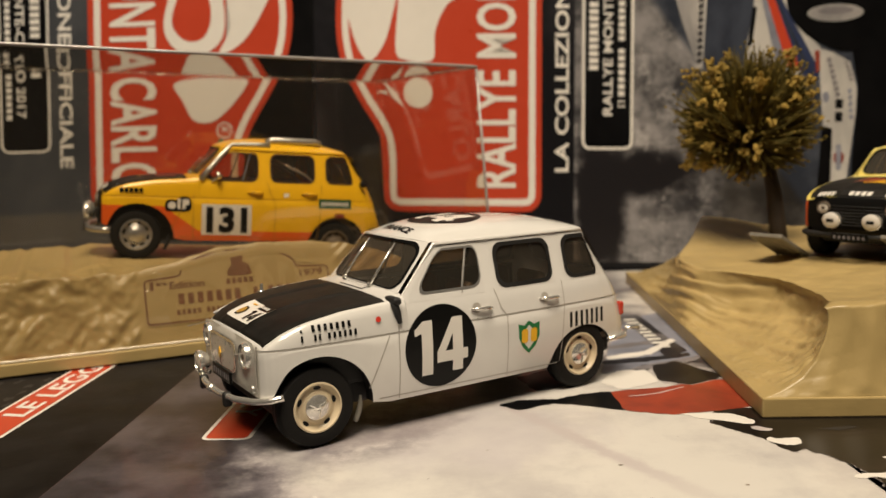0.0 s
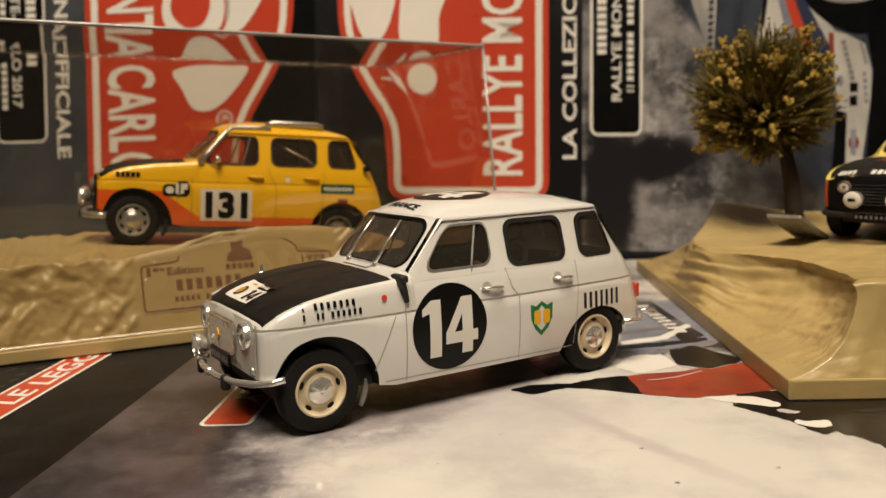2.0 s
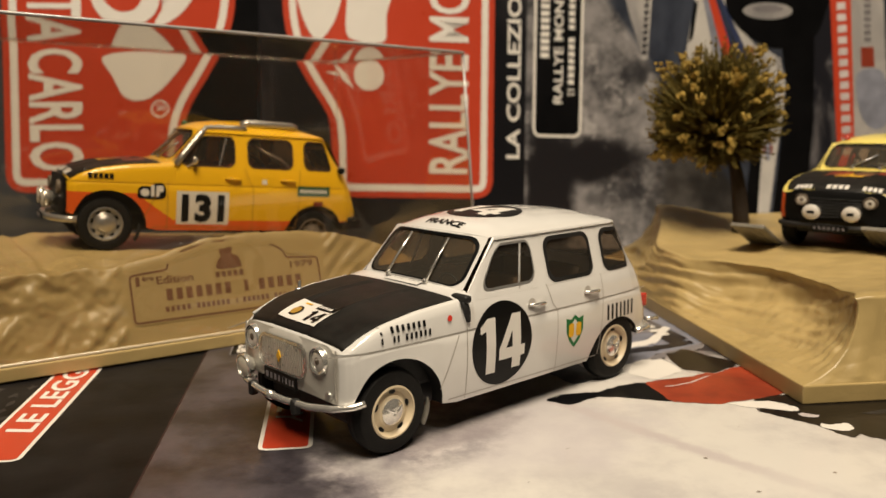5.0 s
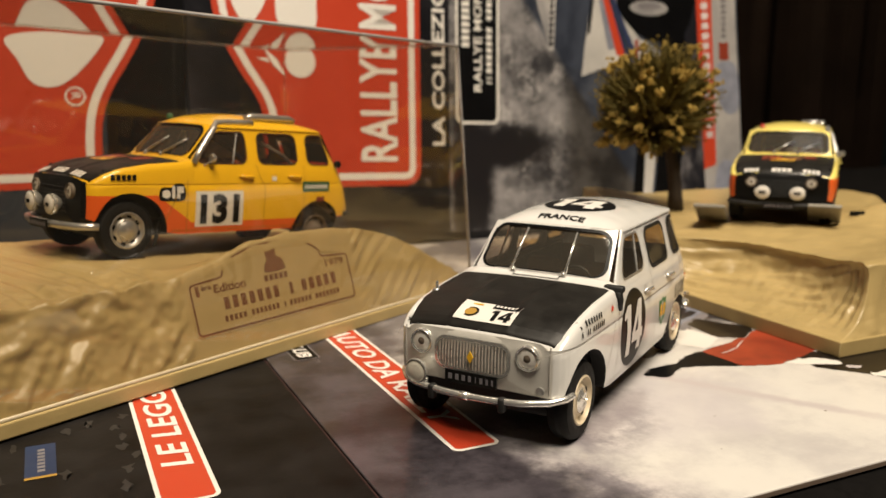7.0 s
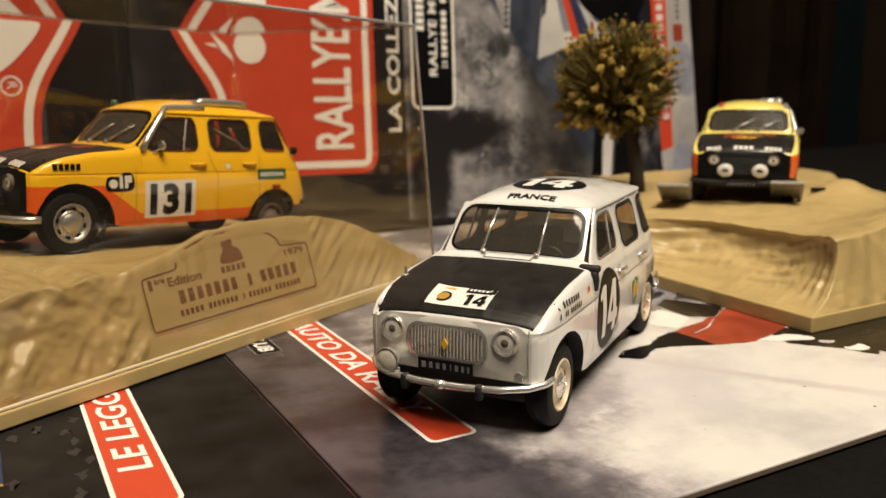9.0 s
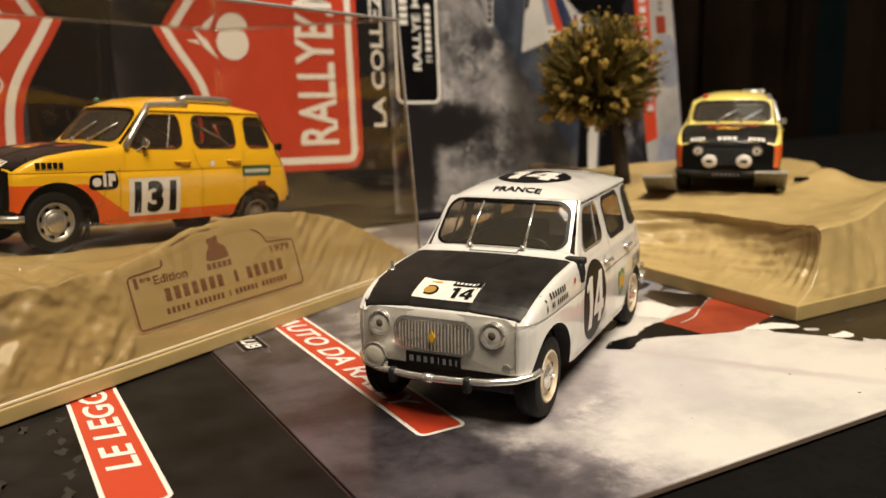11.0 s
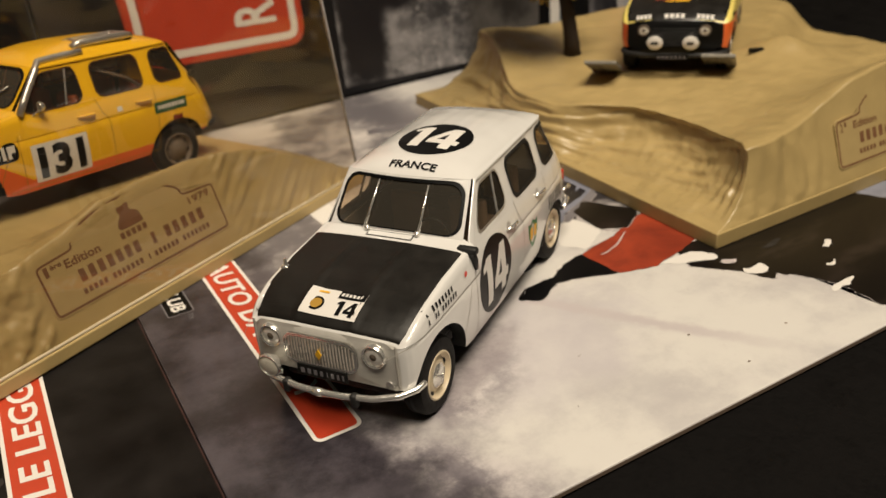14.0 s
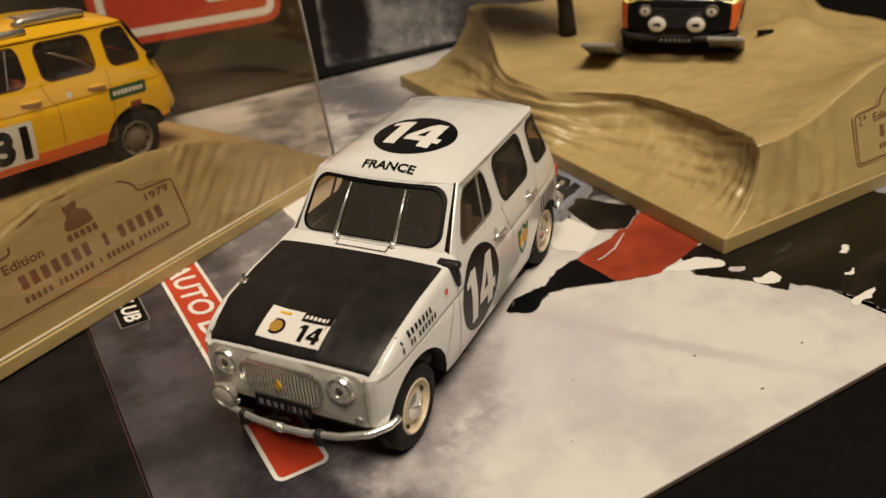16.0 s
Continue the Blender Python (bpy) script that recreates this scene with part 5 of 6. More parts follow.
ROWS_LOW, ROWS_TOP = 7, 20


def column(x, cabin):
    """The points of one cross-section, from the sill to the middle of the top."""
    pts = []
    zl = low_edge(x)
    for k in range(ROWS_LOW):
        z = zl + (16.9 - zl) * k / (ROWS_LOW - 1)
        pts.append((z, side_y(x, z)))
    for z, dy in ((17.08, -0.13), (17.22, -0.13), (17.38, 0.0)):
        pts.append((z, side_y(x, z) + dy))
    if cabin:
        low = [(rear_pull(x, z), y, z) for z, y in pts]
        drop = 2.4 * max(0.0, (-34.5 - x) / 8.7) ** 2
        for z, y in ((19.5, side_y(x, 19.5)), (21.2, side_y(x, 21.2)), (22.0, side_y(x, 22.0) - 0.10), (30.4, 12.75), (30.9, 12.6), (31.1, 12.95), (31.4, 12.85), (31.55, 12.45)):
            y *= half_width(max(x, -39)) / 16.1 if z > 25 else 1.0
            y *= 1 - 0.13 * max(0.0, (-31 - x) / 12.2) ** 3 * smooth(22, 31, z)
            low.append((rear_pull(front_pull(x, z), z), y, z - (drop if z > 25 else 0.0)))
        for k in range(1, ROWS_TOP + 1):
            y = 12.2 * math.sin(math.pi / 2 * (1 - k / ROWS_TOP))
            xx = rear_pull(front_pull(x, 30.35), 31.6)
            bow = 1.9 * (1 - (y / 12.2) ** 2) * smooth(-4, 10.2, x)
            curl = max(0.0, (-31 - x) / 12.2) ** 3
            low.append((xx + bow + 0.9 * curl * (y / 12.2) ** 4, y * (1 - 0.13 * curl), roof_top(xx, y) - 0.9 * drop * (0.25 + 0.75 * (y / 12.2) ** 2)))
        return low
    back = 0.006 * smooth(31, 37, x)
    low = [(x - back * y * y, y, z) for z, y in pts]
    ez, hy = edge_z(x), hood_y(x)
    ys, zs = side_y(x, 17.4), 17.4
    for k, f in enumerate((0.35, 0.7, 0.88, 0.97, 1.0, 1.0, 1.0, 1.0)):
        a = f * math.pi / 2
        y = hy + (ys - hy) * math.cos(a) ** 0.7 if k < 4 else hy - 0.05 * (k - 4)
        low.append((x - back * y * y, y, zs + (ez - zs) * math.sin(a) ** 0.7))
    bow = lambda y: 0.7 * (1 - (y / 12.0) ** 2) if x < 11 else 0.0
    for k in range(1, ROWS_TOP + 1):
        y = (hy - 0.2) * (1 - k / ROWS_TOP)
        low.append((x + bow(y) - back * y * y, y, hood_top(x, y)))
    return low


NROW = ROWS_LOW + 3 + 8 + ROWS_TOP
R_WB, R_WT = ROWS_LOW + 3 + 2, ROWS_LOW + 3 + 3
WIN = ((-6.0, 9.4), (-22.6, -9.2), (-37.0, -25.6))


def body_mesh():
    """Body and bonnet as two meshes, with open windows."""
    xs = sorted(set([round(v, 3) for v in list(np.linspace(-43.2, -39.6, 6)) + [-37.0, -25.6, -22.6, -9.2, -6.0, 9.4, 9.8, 10.2] + list(np.linspace(-39.4, -23.0, 34)) + list(np.linspace(-22, 10, 22))]))
    cols = [column(x, True) for x in xs]
    hx = [10.6] + list(np.linspace(11.4, 14.0, 4)) + list(np.linspace(14.4, 17.2, 6)) + list(np.linspace(17.4, 34.4, 44)) + [snub(v) for v in np.linspace(36, 41.2, 14)]
    cols += [column(x, False) for x in hx]
    ux = xs + hx
    kind = ["c"] * len(xs) + ["h"] * len(hx)
    bm, hood = bmesh.new(), bmesh.new()
    grids = []
    for sgn in (1, -1):
        grids.append([[bm.verts.new((p[0], p[1] * sgn, p[2])) for p in c] for c in cols])
    hv = {}

    def hood_vert(sgn, i, j):
        if (sgn, i, j) not in hv:
            p = cols[i][j]
            hv[(sgn, i, j)] = hood.verts.new((p[0], p[1] * sgn, p[2] + 0.12))
        return hv[(sgn, i, j)]

    for g, sgn in zip(grids, (1, -1)):
        for i in range(len(cols) - 1):
            for j in range(NROW - 1):
                mid = (ux[i] + ux[i + 1]) / 2
                if kind[i] == "c" and kind[i + 1] == "c" and j == R_WB and any(a < mid < b for a, b in WIN):
                    continue
                if kind[i] == "c" and kind[i + 1] == "h" and j >= NROW - 1 - ROWS_TOP:
                    continue
                q = (g[i][j], g[i + 1][j], g[i + 1][j + 1], g[i][j + 1])
                f = bm.faces.new(q if sgn < 0 else q[::-1])
                if ux[i] >= snub(39.8) and sum(abs(v.co.y) for v in q) / 4 < 13.5 and kind[i] == "h":
                    f.material_index = 2
                if kind[i] == "h" and 13.9 < ux[i] and ux[i + 1] < snub(39.9) and j >= NROW - 1 - ROWS_TOP:
                    q = tuple(hood_vert(sgn, a, b) for a, b in ((i, j), (i + 1, j), (i + 1, j + 1), (i, j + 1)))
                    hood.faces.new(q if sgn < 0 else q[::-1])
    # close nose and tail; the tail window stays open
    for i, flip in ((0, False), (len(cols) - 1, True)):
        for j in range(NROW - 1):
            if i == 0 and R_WB <= j <= R_WB:
                continue
            q = (grids[0][i][j], grids[0][i][j + 1], grids[1][i][j + 1], grids[1][i][j])
            try:
                f = bm.faces.new(q if flip else q[::-1])
                f.material_index = 2 if flip else 0
            except ValueError:
                pass
    bmesh.ops.remove_doubles(bm, verts=bm.verts, dist=0.002)
    bmesh.ops.remove_doubles(hood, verts=hood.verts, dist=0.002)
    rim = [e for e in hood.edges if len(e.link_faces) == 1]
    ext = bmesh.ops.extrude_edge_only(hood, edges=rim)
    for v in (g_ for g_ in ext["geom"] if isinstance(g_, bmesh.types.BMVert)):
        v.co.z -= 0.3
    # turned-in lip along the sills and wheel arches
    rim = [e for e in bm.edges if len(e.link_faces) == 1 and all(v.co.z < 15 and abs(v.co.y) > 8 for v in e.verts)]
    ext = bmesh.ops.extrude_edge_only(bm, edges=rim)
    for v in (g_ for g_ in ext["geom"] if isinstance(g_, bmesh.types.BMVert)):
        v.co.y -= math.copysign(2.6, v.co.y)
    for f in (g_ for g_ in ext["geom"] if isinstance(g_, bmesh.types.BMFace)):
        f.material_index = 1
    bmesh.ops.recalc_face_normals(bm, faces=bm.faces)
    bmesh.ops.recalc_face_normals(hood, faces=hood.faces)
    return bm, hood


def on_side(sgn=1, h=0.08):
    """Lays (x, z) onto the flank; along runs towards the tail on the left flank."""
    return lambda a, b, t: (a, sgn * (side_y(a, b) + h), b)


def win_point(u, z, sgn, out=0.0):
    """On the side glass: u along the car at the waist, z up."""
    f = (z - 22.0) / 8.4
    low, top = side_y(u, 22.0) - 0.1, 12.75 * half_width(max(u, -39)) / 16.1 * (1 - 0.13 * max(0.0, (-31 - u) / 12.2) ** 3)
    return (rear_pull(front_pull(u, z), z), sgn * (low + (top - low) * f + out), z)


def glass_strip(a, b, n=8, inset_=0.25, sgn=1):
    bm = bmesh.new()
    rows = [[bm.verts.new(win_point(a + (b - a) * k / n, z, sgn, -inset_)) for k in range(n + 1)] for z in (21.9, 26.2, 30.6)]
    for u, v in zip(rows, rows[1:]):
        for k in range(n):
            bm.faces.new((u[k], u[k + 1], v[k + 1], v[k]))
    return bm


def shield_point(y, f):
    """On the windscreen: y across, f from 0 at the foot to 1 at the top."""
    lo = (10.6 + 0.7 * (1 - (y / 12.0) ** 2), hood_top(10.6, y))
    xx = 3.75
    hi = (xx + 1.9 * (1 - (y / 12.2) ** 2), roof_top(xx, y))
    return (lo[0] + (hi[0] - lo[0]) * f, y * (1.06 - 0.075 * f), lo[1] + (hi[1] - lo[1]) * f)


def wheel(parent, name, x, sgn, k, rim_mat, cap_mat, style):
    ob = new(name)
    ob.parent = parent
    ob.empty_display_size = 0.002
    y0 = 15.0 * sgn
    drop = 2.3 if style == "silver" and x < 0 else 0.0
    prof = [(3.9, -1.7), (5.2, -2.0), (6.3, -1.75), (6.75, -1.1), (6.75, 1.1), (6.3, 1.75), (5.2, 2.0), (4.4, 1.95), (3.9, 1.5)]
    at = (x, y0 - 1.6 * sgn, 6.75 - drop)
    m = lambda b: scaled(b, k)
    part("tyre", m(lathe(prof, 40, at=at, closed=True)), M_TYRE, ob, smooth=40)
    part("tyre_groove", m(lathe([(6.78, -0.3), (6.80, 0.0), (6.78, 0.3)], 40, at=at, closed=True)), M_BLACK, ob, smooth=40)
    s = sgn
    face = [(4.3, 1.7 * s), (4.22, 2.0 * s), (3.95, 2.05 * s), (3.75, 1.55 * s), (3.3, 1.15 * s), (2.9, 1.2 * s), (2.5, 1.55 * s), (1.2, 1.6 * s), (0.0, 1.6 * s)]
    part("rim", m(lathe(face, 40, at=at)), rim_mat, ob, smooth=35)
    cap = [(2.15, 1.3 * s), (2.1, 1.75 * s), (1.5, 2.15 * s), (0.7, 2.3 * s), (0.0, 2.35 * s)]
    part("hubcap", m(lathe(cap, 24, at=at)), cap_mat, ob, "shiny hubcap", smooth=40)
    n = 5 if style == "cream" else 8
    for q in range(n):
        a = 2 * math.pi * (q + 0.3) / n
        bm = bmesh.new()
        out = [(3.2 + 0.34 * math.sin(t), a + 0.21 * math.cos(t)) for t in np.linspace(0, 2 * math.pi, 11)[:-1]]
        bm.faces.new([bm.verts.new((at[0] + r * math.cos(b), at[1] + s * (1.30 + 0.3 * max(0.0, r - 3.3) + 0.4 * max(0.0, 2.95 - r)), at[2] + r * math.sin(b))) for r, b in out])
        part("slot", m(bm), M_BLACK, ob)
    if style == "cream":
        for q in range(3):
            a = 2 * math.pi * (q + 0.25) / 3
            part("cap_arm", m(tube([(at[0] + 0.3 * math.cos(a), at[1] + 2.35 * s, at[2] + 0.3 * math.sin(a)), (at[0] + 1.7 * math.cos(a), at[1] + 2.08 * s, at[2] + 1.7 * math.sin(a))], [0.34, 0.16], 6)), M_CHROME, ob)
    return ob


def strip_on_side(pts, w, sgn, h=0.04):
    """A thin line drawn along the flank."""
    bm = bmesh.new()
    fine = []
    for (x0, z0), (x1, z1) in zip(pts, pts[1:]):
        for t in np.linspace(0, 1, 9):
            fine.append((x0 + (x1 - x0) * t, z0 + (z1 - z0) * t))
    rows = []
    for i, (x, z) in enumerate(fine):
        a, b = np.array(fine[max(i - 1, 0)]), np.array(fine[min(i + 1, len(fine) - 1)])
        t = (b - a) / (np.linalg.norm(b - a) + 1e-9)
        n = np.array((-t[1], t[0])) * w / 2
        rows.append([bm.verts.new((x + q * n[0], sgn * (side_y(x + q * n[0], z + q * n[1]) + h), z + q * n[1])) for q in (-1, 1)])
    for u, v in zip(rows, rows[1:]):
        bm.faces.new((u[0], u[1], v[1], v[0]))
    return bm


def disc(cx, cz, r, put, n=40):
    """A round decal with inner rings, so that it follows the surface."""
    bm = bmesh.new()
    rings = [[bm.verts.new(put(cx + r * f * math.cos(2 * math.pi * k / n), cz + r * f * math.sin(2 * math.pi * k / n), 0)) for k in range(n)] for f in np.linspace(0.1, 1.0, 10)]
    bm.faces.new(rings[0])
    for u, v in zip(rings, rings[1:]):
        for k in range(n):
            bm.faces.new((u[k], u[(k + 1) % n], v[(k + 1) % n], v[k]))
    return bm


def face(h):
    """Lays (y, z) onto the bowed front of the nose."""
    return lambda a, b, t: (37.65 - 0.006 * a * a - 0.018 * max(0.0, b - 14) ** 2 - 0.006 * min(0.0, b - 14) ** 2 + h + t, a, b)


def patch(outline, put, rings=7):
    """A filled outline with inner rings, so that it follows a bowed surface."""
    bm = bmesh.new()
    outline = ccw(list(outline))
    cx, cy = (sum(p[i] for p in outline) / len(outline) for i in (0, 1))
    n = len(outline)
    rows = [[bm.verts.new(put(cx + (a - cx) * f, cy + (b - cy) * f, 0)) for a, b in outline] for f in np.linspace(0.08, 1.0, rings)]
    bm.faces.new(rows[0])
    for u, v in zip(rows, rows[1:]):
        for k in range(n):
            bm.faces.new((u[k], v[k], v[(k + 1) % n], u[(k + 1) % n]))
    bmesh.ops.recalc_face_normals(bm, faces=bm.faces)
    return bm


def roof_at(x, y):
    """Height of the roof skin, with its bowed front edge."""
    us = np.linspace(-6, 10.2, 60)
    xs = [front_pull(u, 30.35) + 1.9 * (1 - (y / 12.2) ** 2) * smooth(-4, 10.2, u) for u in us]
    u = float(np.interp(x, xs, us)) if x > -6 else x
    return roof_top(front_pull(u, 30.35), y)


def quad_on(x0, x1, z0, z1, put, n=10):
    bm = bmesh.new()
    g = [[bm.verts.new(put(x0 + (x1 - x0) * i / n, z0 + (z1 - z0) * j / 4, 0)) for i in range(n + 1)] for j in range(5)]
    for j in range(4):
        for i in range(n):
            bm.faces.new((g[j][i], g[j][i + 1], g[j + 1][i + 1], g[j + 1][i]))
    return bm


def head_lamp(parent, x, y, z, r, k, rim=M_CHROME):
    m = lambda b: scaled(b, k)
    h = part("headlamp", m(lathe([(r * 1.12, -0.8), (r * 1.14, 0.3), (r * 1.02, 0.75), (r * 0.86, 0.6), (r * 0.84, 0.2)], 28, axis="x", at=(x, y, z), closed=True)), rim, parent, "round chrome headlamp", smooth=40)
    part("reflector", m(lathe([(r * 0.88, 0.3), (r * 0.62, 0.55), (r * 0.34, 0.62), (0.0, 0.5)], 28, axis="x", at=(x, y, z))), M_LENS, h, smooth=50)
    part("bulb", m(lathe([(r * 0.32, 0.62), (r * 0.22, 0.72), (0.0, 0.76)], 16, axis="x", at=(x, y, z))), M_DARK, h, smooth=50)
    return h


def spot_lamp(parent, x, y, z, r, k, label):
    m = lambda b: scaled(b, k)
    f = part("spot_lamp", m(lathe([(0.0, -r * 0.9), (r * 0.6, -r * 0.7), (r * 0.95, -r * 0.2), (r, 0.1), (r * 0.98, 0.42), (r * 0.9, 0.45), (r * 0.87, 0.2)], 28, axis="x", at=(x, y, z))), M_CHROME, parent, label, smooth=40)
    part("lens", m(lathe([(r * 0.88, 0.2), (r * 0.8, 0.36), (r * 0.4, 0.46), (0.0, 0.5)], 28, axis="x", at=(x, y, z))), M_FOG, f, smooth=50)
    return f


def seat(x, y, k, parent, material):
    bm = box(x - 4.5, x + 4.0, y - 4.2, y + 4.2, 10.0, 13.0, 1.0)
    box(x - 6.0, x - 4.0, y - 4.0, y + 4.0, 12.5, 23.0, 0.9, bm=bm)
    part("seat", scaled(bm, k), material, parent, smooth=50)


def model_car(m, size, look_):
    """One small rally car. look_ is 'white' or 'yellow'."""
    white = look_ == "white"
    k = tuple(s * MM for s in size)
    S = lambda b: scaled(b, k)
    th = thing("model_car", {"white": "white die-cast model car, matt black bonnet, black disc number 14",
                             "yellow": "yellow and orange die-cast rally car, number 131, under acrylic cover",
                             "yellow2": "lemon and orange die-cast rally car with white spot lamps"}[look_], "model car", m)
    paint = {"white": M_WHITE, "yellow": M_YELLOW, "yellow2": M_LEMON}[look_]
    bm, hood = body_mesh()
    part("body", S(bm), [paint, M_RUBBER, M_GREYP if white else M_BLACK], th, smooth=38)
    part("bonnet", S(hood), M_HOOD, th, "matt black bonnet", smooth=45)
    # underside, floor, cabin
    part("chassis", S(box(-40, 33.0, -11.5, 11.5, 4.8, 9.4, 0.8)), M_RUBBER, th)
    part("wheel_house", S(box(15.0, 35.6, -13.0, 13.0, 8.8, 16.6, 0.8)), M_RUBBER, th)
    part("wheel_house", S(box(-40, -20, -12.8, 12.8, 8.5, 15.6, 0.8)), M_RUBBER, th)
    for s in (1, -1):
        arc = [(XF + 8.6 * math.cos(t), s * 13.4, 6.75 + 8.6 * math.sin(t)) for t in np.linspace(math.pi * 1.00, math.pi * 1.17, 9)]
        part("inner_wing", S(tube(arc, [0.2, 0.3, 0.4, 0.5, 0.5, 0.5, 0.5, 0.45, 0.4], 8)), M_PLATE if white else M_RUBBER, th, smooth=60)
    part("cabin_floor", S(box(-38, 12, -14.2, 14.2, 8.8, 10.0)), M_DARK, th)
    part("dashboard", S(box(8.6, 12.2, -12.8, 12.8, 18.0, 22.6, 0.7)), M_DARK, th, smooth=50)
    part("steering_wheel", S(lathe([(3.2, -0.2), (3.45, 0.0), (3.2, 0.2), (2.95, 0.0), (3.2, -0.2)], 20, axis="x", at=(6.8, 5.6, 21.5), closed=True)), M_BLACK, th, smooth=60)
    for x, y in ((-1.5, 6.4), (-1.5, -6.4), (-19, 6.0), (-19, -6.0)):
        seat(x, y, k, th, M_SEAT if white else M_ORSEAT)
    part("headliner", S(box(-32, 1.5, -10.8, 10.8, 30.0, 30.5)), M_DARK, th)
    for s in (1, -1):
        part("door_card", S(box(-34, 8.5, min(s * 13.7, s * 14.2), max(s * 13.7, s * 14.2), 9.4, 21.4)), M_DARK, th)
    if not white:
        hoop = [(-10.5, 12.6, 10), (-10.2, 12.3, 22), (-9.8, 10.6, 29.0), (-9.8, 8.0, 29.8), (-9.8, -8.0, 29.8), (-9.8, -10.6, 29.0), (-10.2, -12.3, 22), (-10.5, -12.6, 10)]
        cage = part("roll_cage", S(tube(hoop, 0.5, 8)), M_SILVER, th, "grey roll cage", smooth=60)
        for s in (1, -1):
            part("stay", S(tube([(-10.0, s * 10.6, 29.0), (-20, s * 11.4, 24.5), (-29, s * 12.0, 17)], 0.45, 8)), M_SILVER, cage, smooth=60)
    # windows
    for sgn in (1, -1):
        for n, (a, b) in enumerate(WIN):
            w = part("side_window", S(glass_strip(a, b, sgn=sgn)), M_WGLASS if white else M_CGLASS, th, "tinted side window")
            w.visible_shadow = False
            r_ = (2.3, 2.1, 2.1)[n]
            rim_ = (0.45 if n == 0 else 0.85) if white else 0.4
            z_, b_ = (23.0, b - 0.9) if n == 0 and white else (22.2, b - 0.15)
            outer, inner = rounded(a - 0.3, 21.75, b + 0.3, 30.7, 0.05), rounded(a + 0.15, z_, b_, 30.25, r_)
            skin = lambda h: (lambda p, q, t: win_point(p, q, sgn, h))
            part("window_surround", S(band(dense(outer), dense(inner), skin(0.06))), paint, w)
            part("window_seal", S(band(dense(rounded(a + 0.05, z_ - 0.1, b_ + 0.1, 30.35, r_)), dense(rounded(a + rim_, z_ - 0.1 + rim_ * 0.9, b_ + 0.15 - rim_, 30.35 - rim_ * 0.9, r_ - 0.3)), skin(0.14))), (M_SILVER if n == 0 else M_RUBBER) if white else M_WGAP, w)
            if n == 0:
                part("window_bar", S(tube([win_point(-1.4, 22.2, sgn, -0.1), win_point(-2.2, 30.2, sgn, -0.1)], 0.22, 6)), M_SILVER, w)
    n, rows = 12, []
    bm = bmesh.new()
    for f in np.linspace(0, 1, 6):
        rows.append([bm.verts.new(shield_point(-12.2 + 24.4 * q / n, f)) for q in range(n + 1)])
    for u, v in zip(rows, rows[1:]):
        for q in range(n):
            bm.faces.new((u[q], u[q + 1], v[q + 1], v[q]))
    ws = part("windscreen", S(bm), M_WSHIELD if white else M_BROWNSCREEN, th, "tinted windscreen", smooth=60)
    ws.visible_shadow = False
    lift = lambda h: (lambda a, b, t: tuple(np.array(shield_point(a, b / 10.0)) + np.array((h, 0, h * 0.75))))
    frame_ = lambda d, r: dense(rounded(-12.7 + d, -0.3 + d * 0.35, 12.7 - d, 10.2 - d, r, 6))
    part("screen_surround", S(band(frame_(0.0, 0.3), frame_(0.62, 2.6), lift(0.14))), paint, ws)
    part("screen_rubber", S(band(frame_(0.52, 2.6), frame_(1.15, 2.3), lift(0.20))), M_BLACK, ws, "black rubber seal")
    tail = bmesh.new()
    tail.faces.new([tail.verts.new(p) for p in ((rear_pull(-43.2, 22.5) - 0.0, -11.2, 22.4), (rear_pull(-43.2, 22.5), 11.2, 22.4), (rear_pull(-43.2, 30.4), 10.2, 30.6), (rear_pull(-43.2, 30.4), -10.2, 30.6))])
    part("tail_window", S(tail), M_WGLASS if white else M_REARGLASS, th).visible_shadow = False
    # scuttle vent and wipers
    if white:
        vent = part("scuttle_flap", S(flat([(-4.6, 0.0), (4.6, 0.0), (4.6, 1.0), (-4.6, 1.0)], lambda a, b, t: (13.3 - b * 1.4, a, hood_top(13.3 - b * 1.4, a) + 0.10))), M_RUBBER, th)
        part("flap", S(flat([(-4.4, 0.12), (4.4, 0.12), (4.4, 0.88), (-4.4, 0.88)], lambda a, b, t: (13.3 - b * 1.4, a, hood_top(13.3 - b * 1.4, a) + 0.16))), M_WHITE, vent)
    for y, dy, f in ((-5.1, 0.8, 0.88), (5.1, 0.5, 0.86)) if white else ((-4.2, 6.0, 0.5), (3.2, 6.2, 0.5)):
        p0, p1 = np.array(shield_point(y, -0.02)), np.array(shield_point(y + dy, f))
        off = np.array((0.55, 0, 0.35))
        w = part("wiper", S(tube([tuple(p0 + off), tuple((p0 + p1) / 2 + off * 1.1), tuple(p1 + off)], [0.30, 0.24, 0.16], 8)), M_CHROME if white else M_SILVER, th, "thin chrome wiper", smooth=50)
        part("pivot", S(lathe([(0.55, -0.3), (0.55, 0.3), (0.3, 0.55), (0, 0.6)], 12, axis="z", at=(p0[0] + 0.5, y, p0[2] + 0.1))), M_CHROME, w, smooth=40)
    # wheels
    for nm, x in (("front_wheel", XF), ("rear_wheel", XR)):
        for sgn in (1, -1):
            wheel(th, nm, x, sgn, k, M_CREAM if white else M_SILVER if x > 0 else M_DARK, M_CHROME if white else M_SILVER if x > 0 else M_DARK, "cream" if white else "silver")
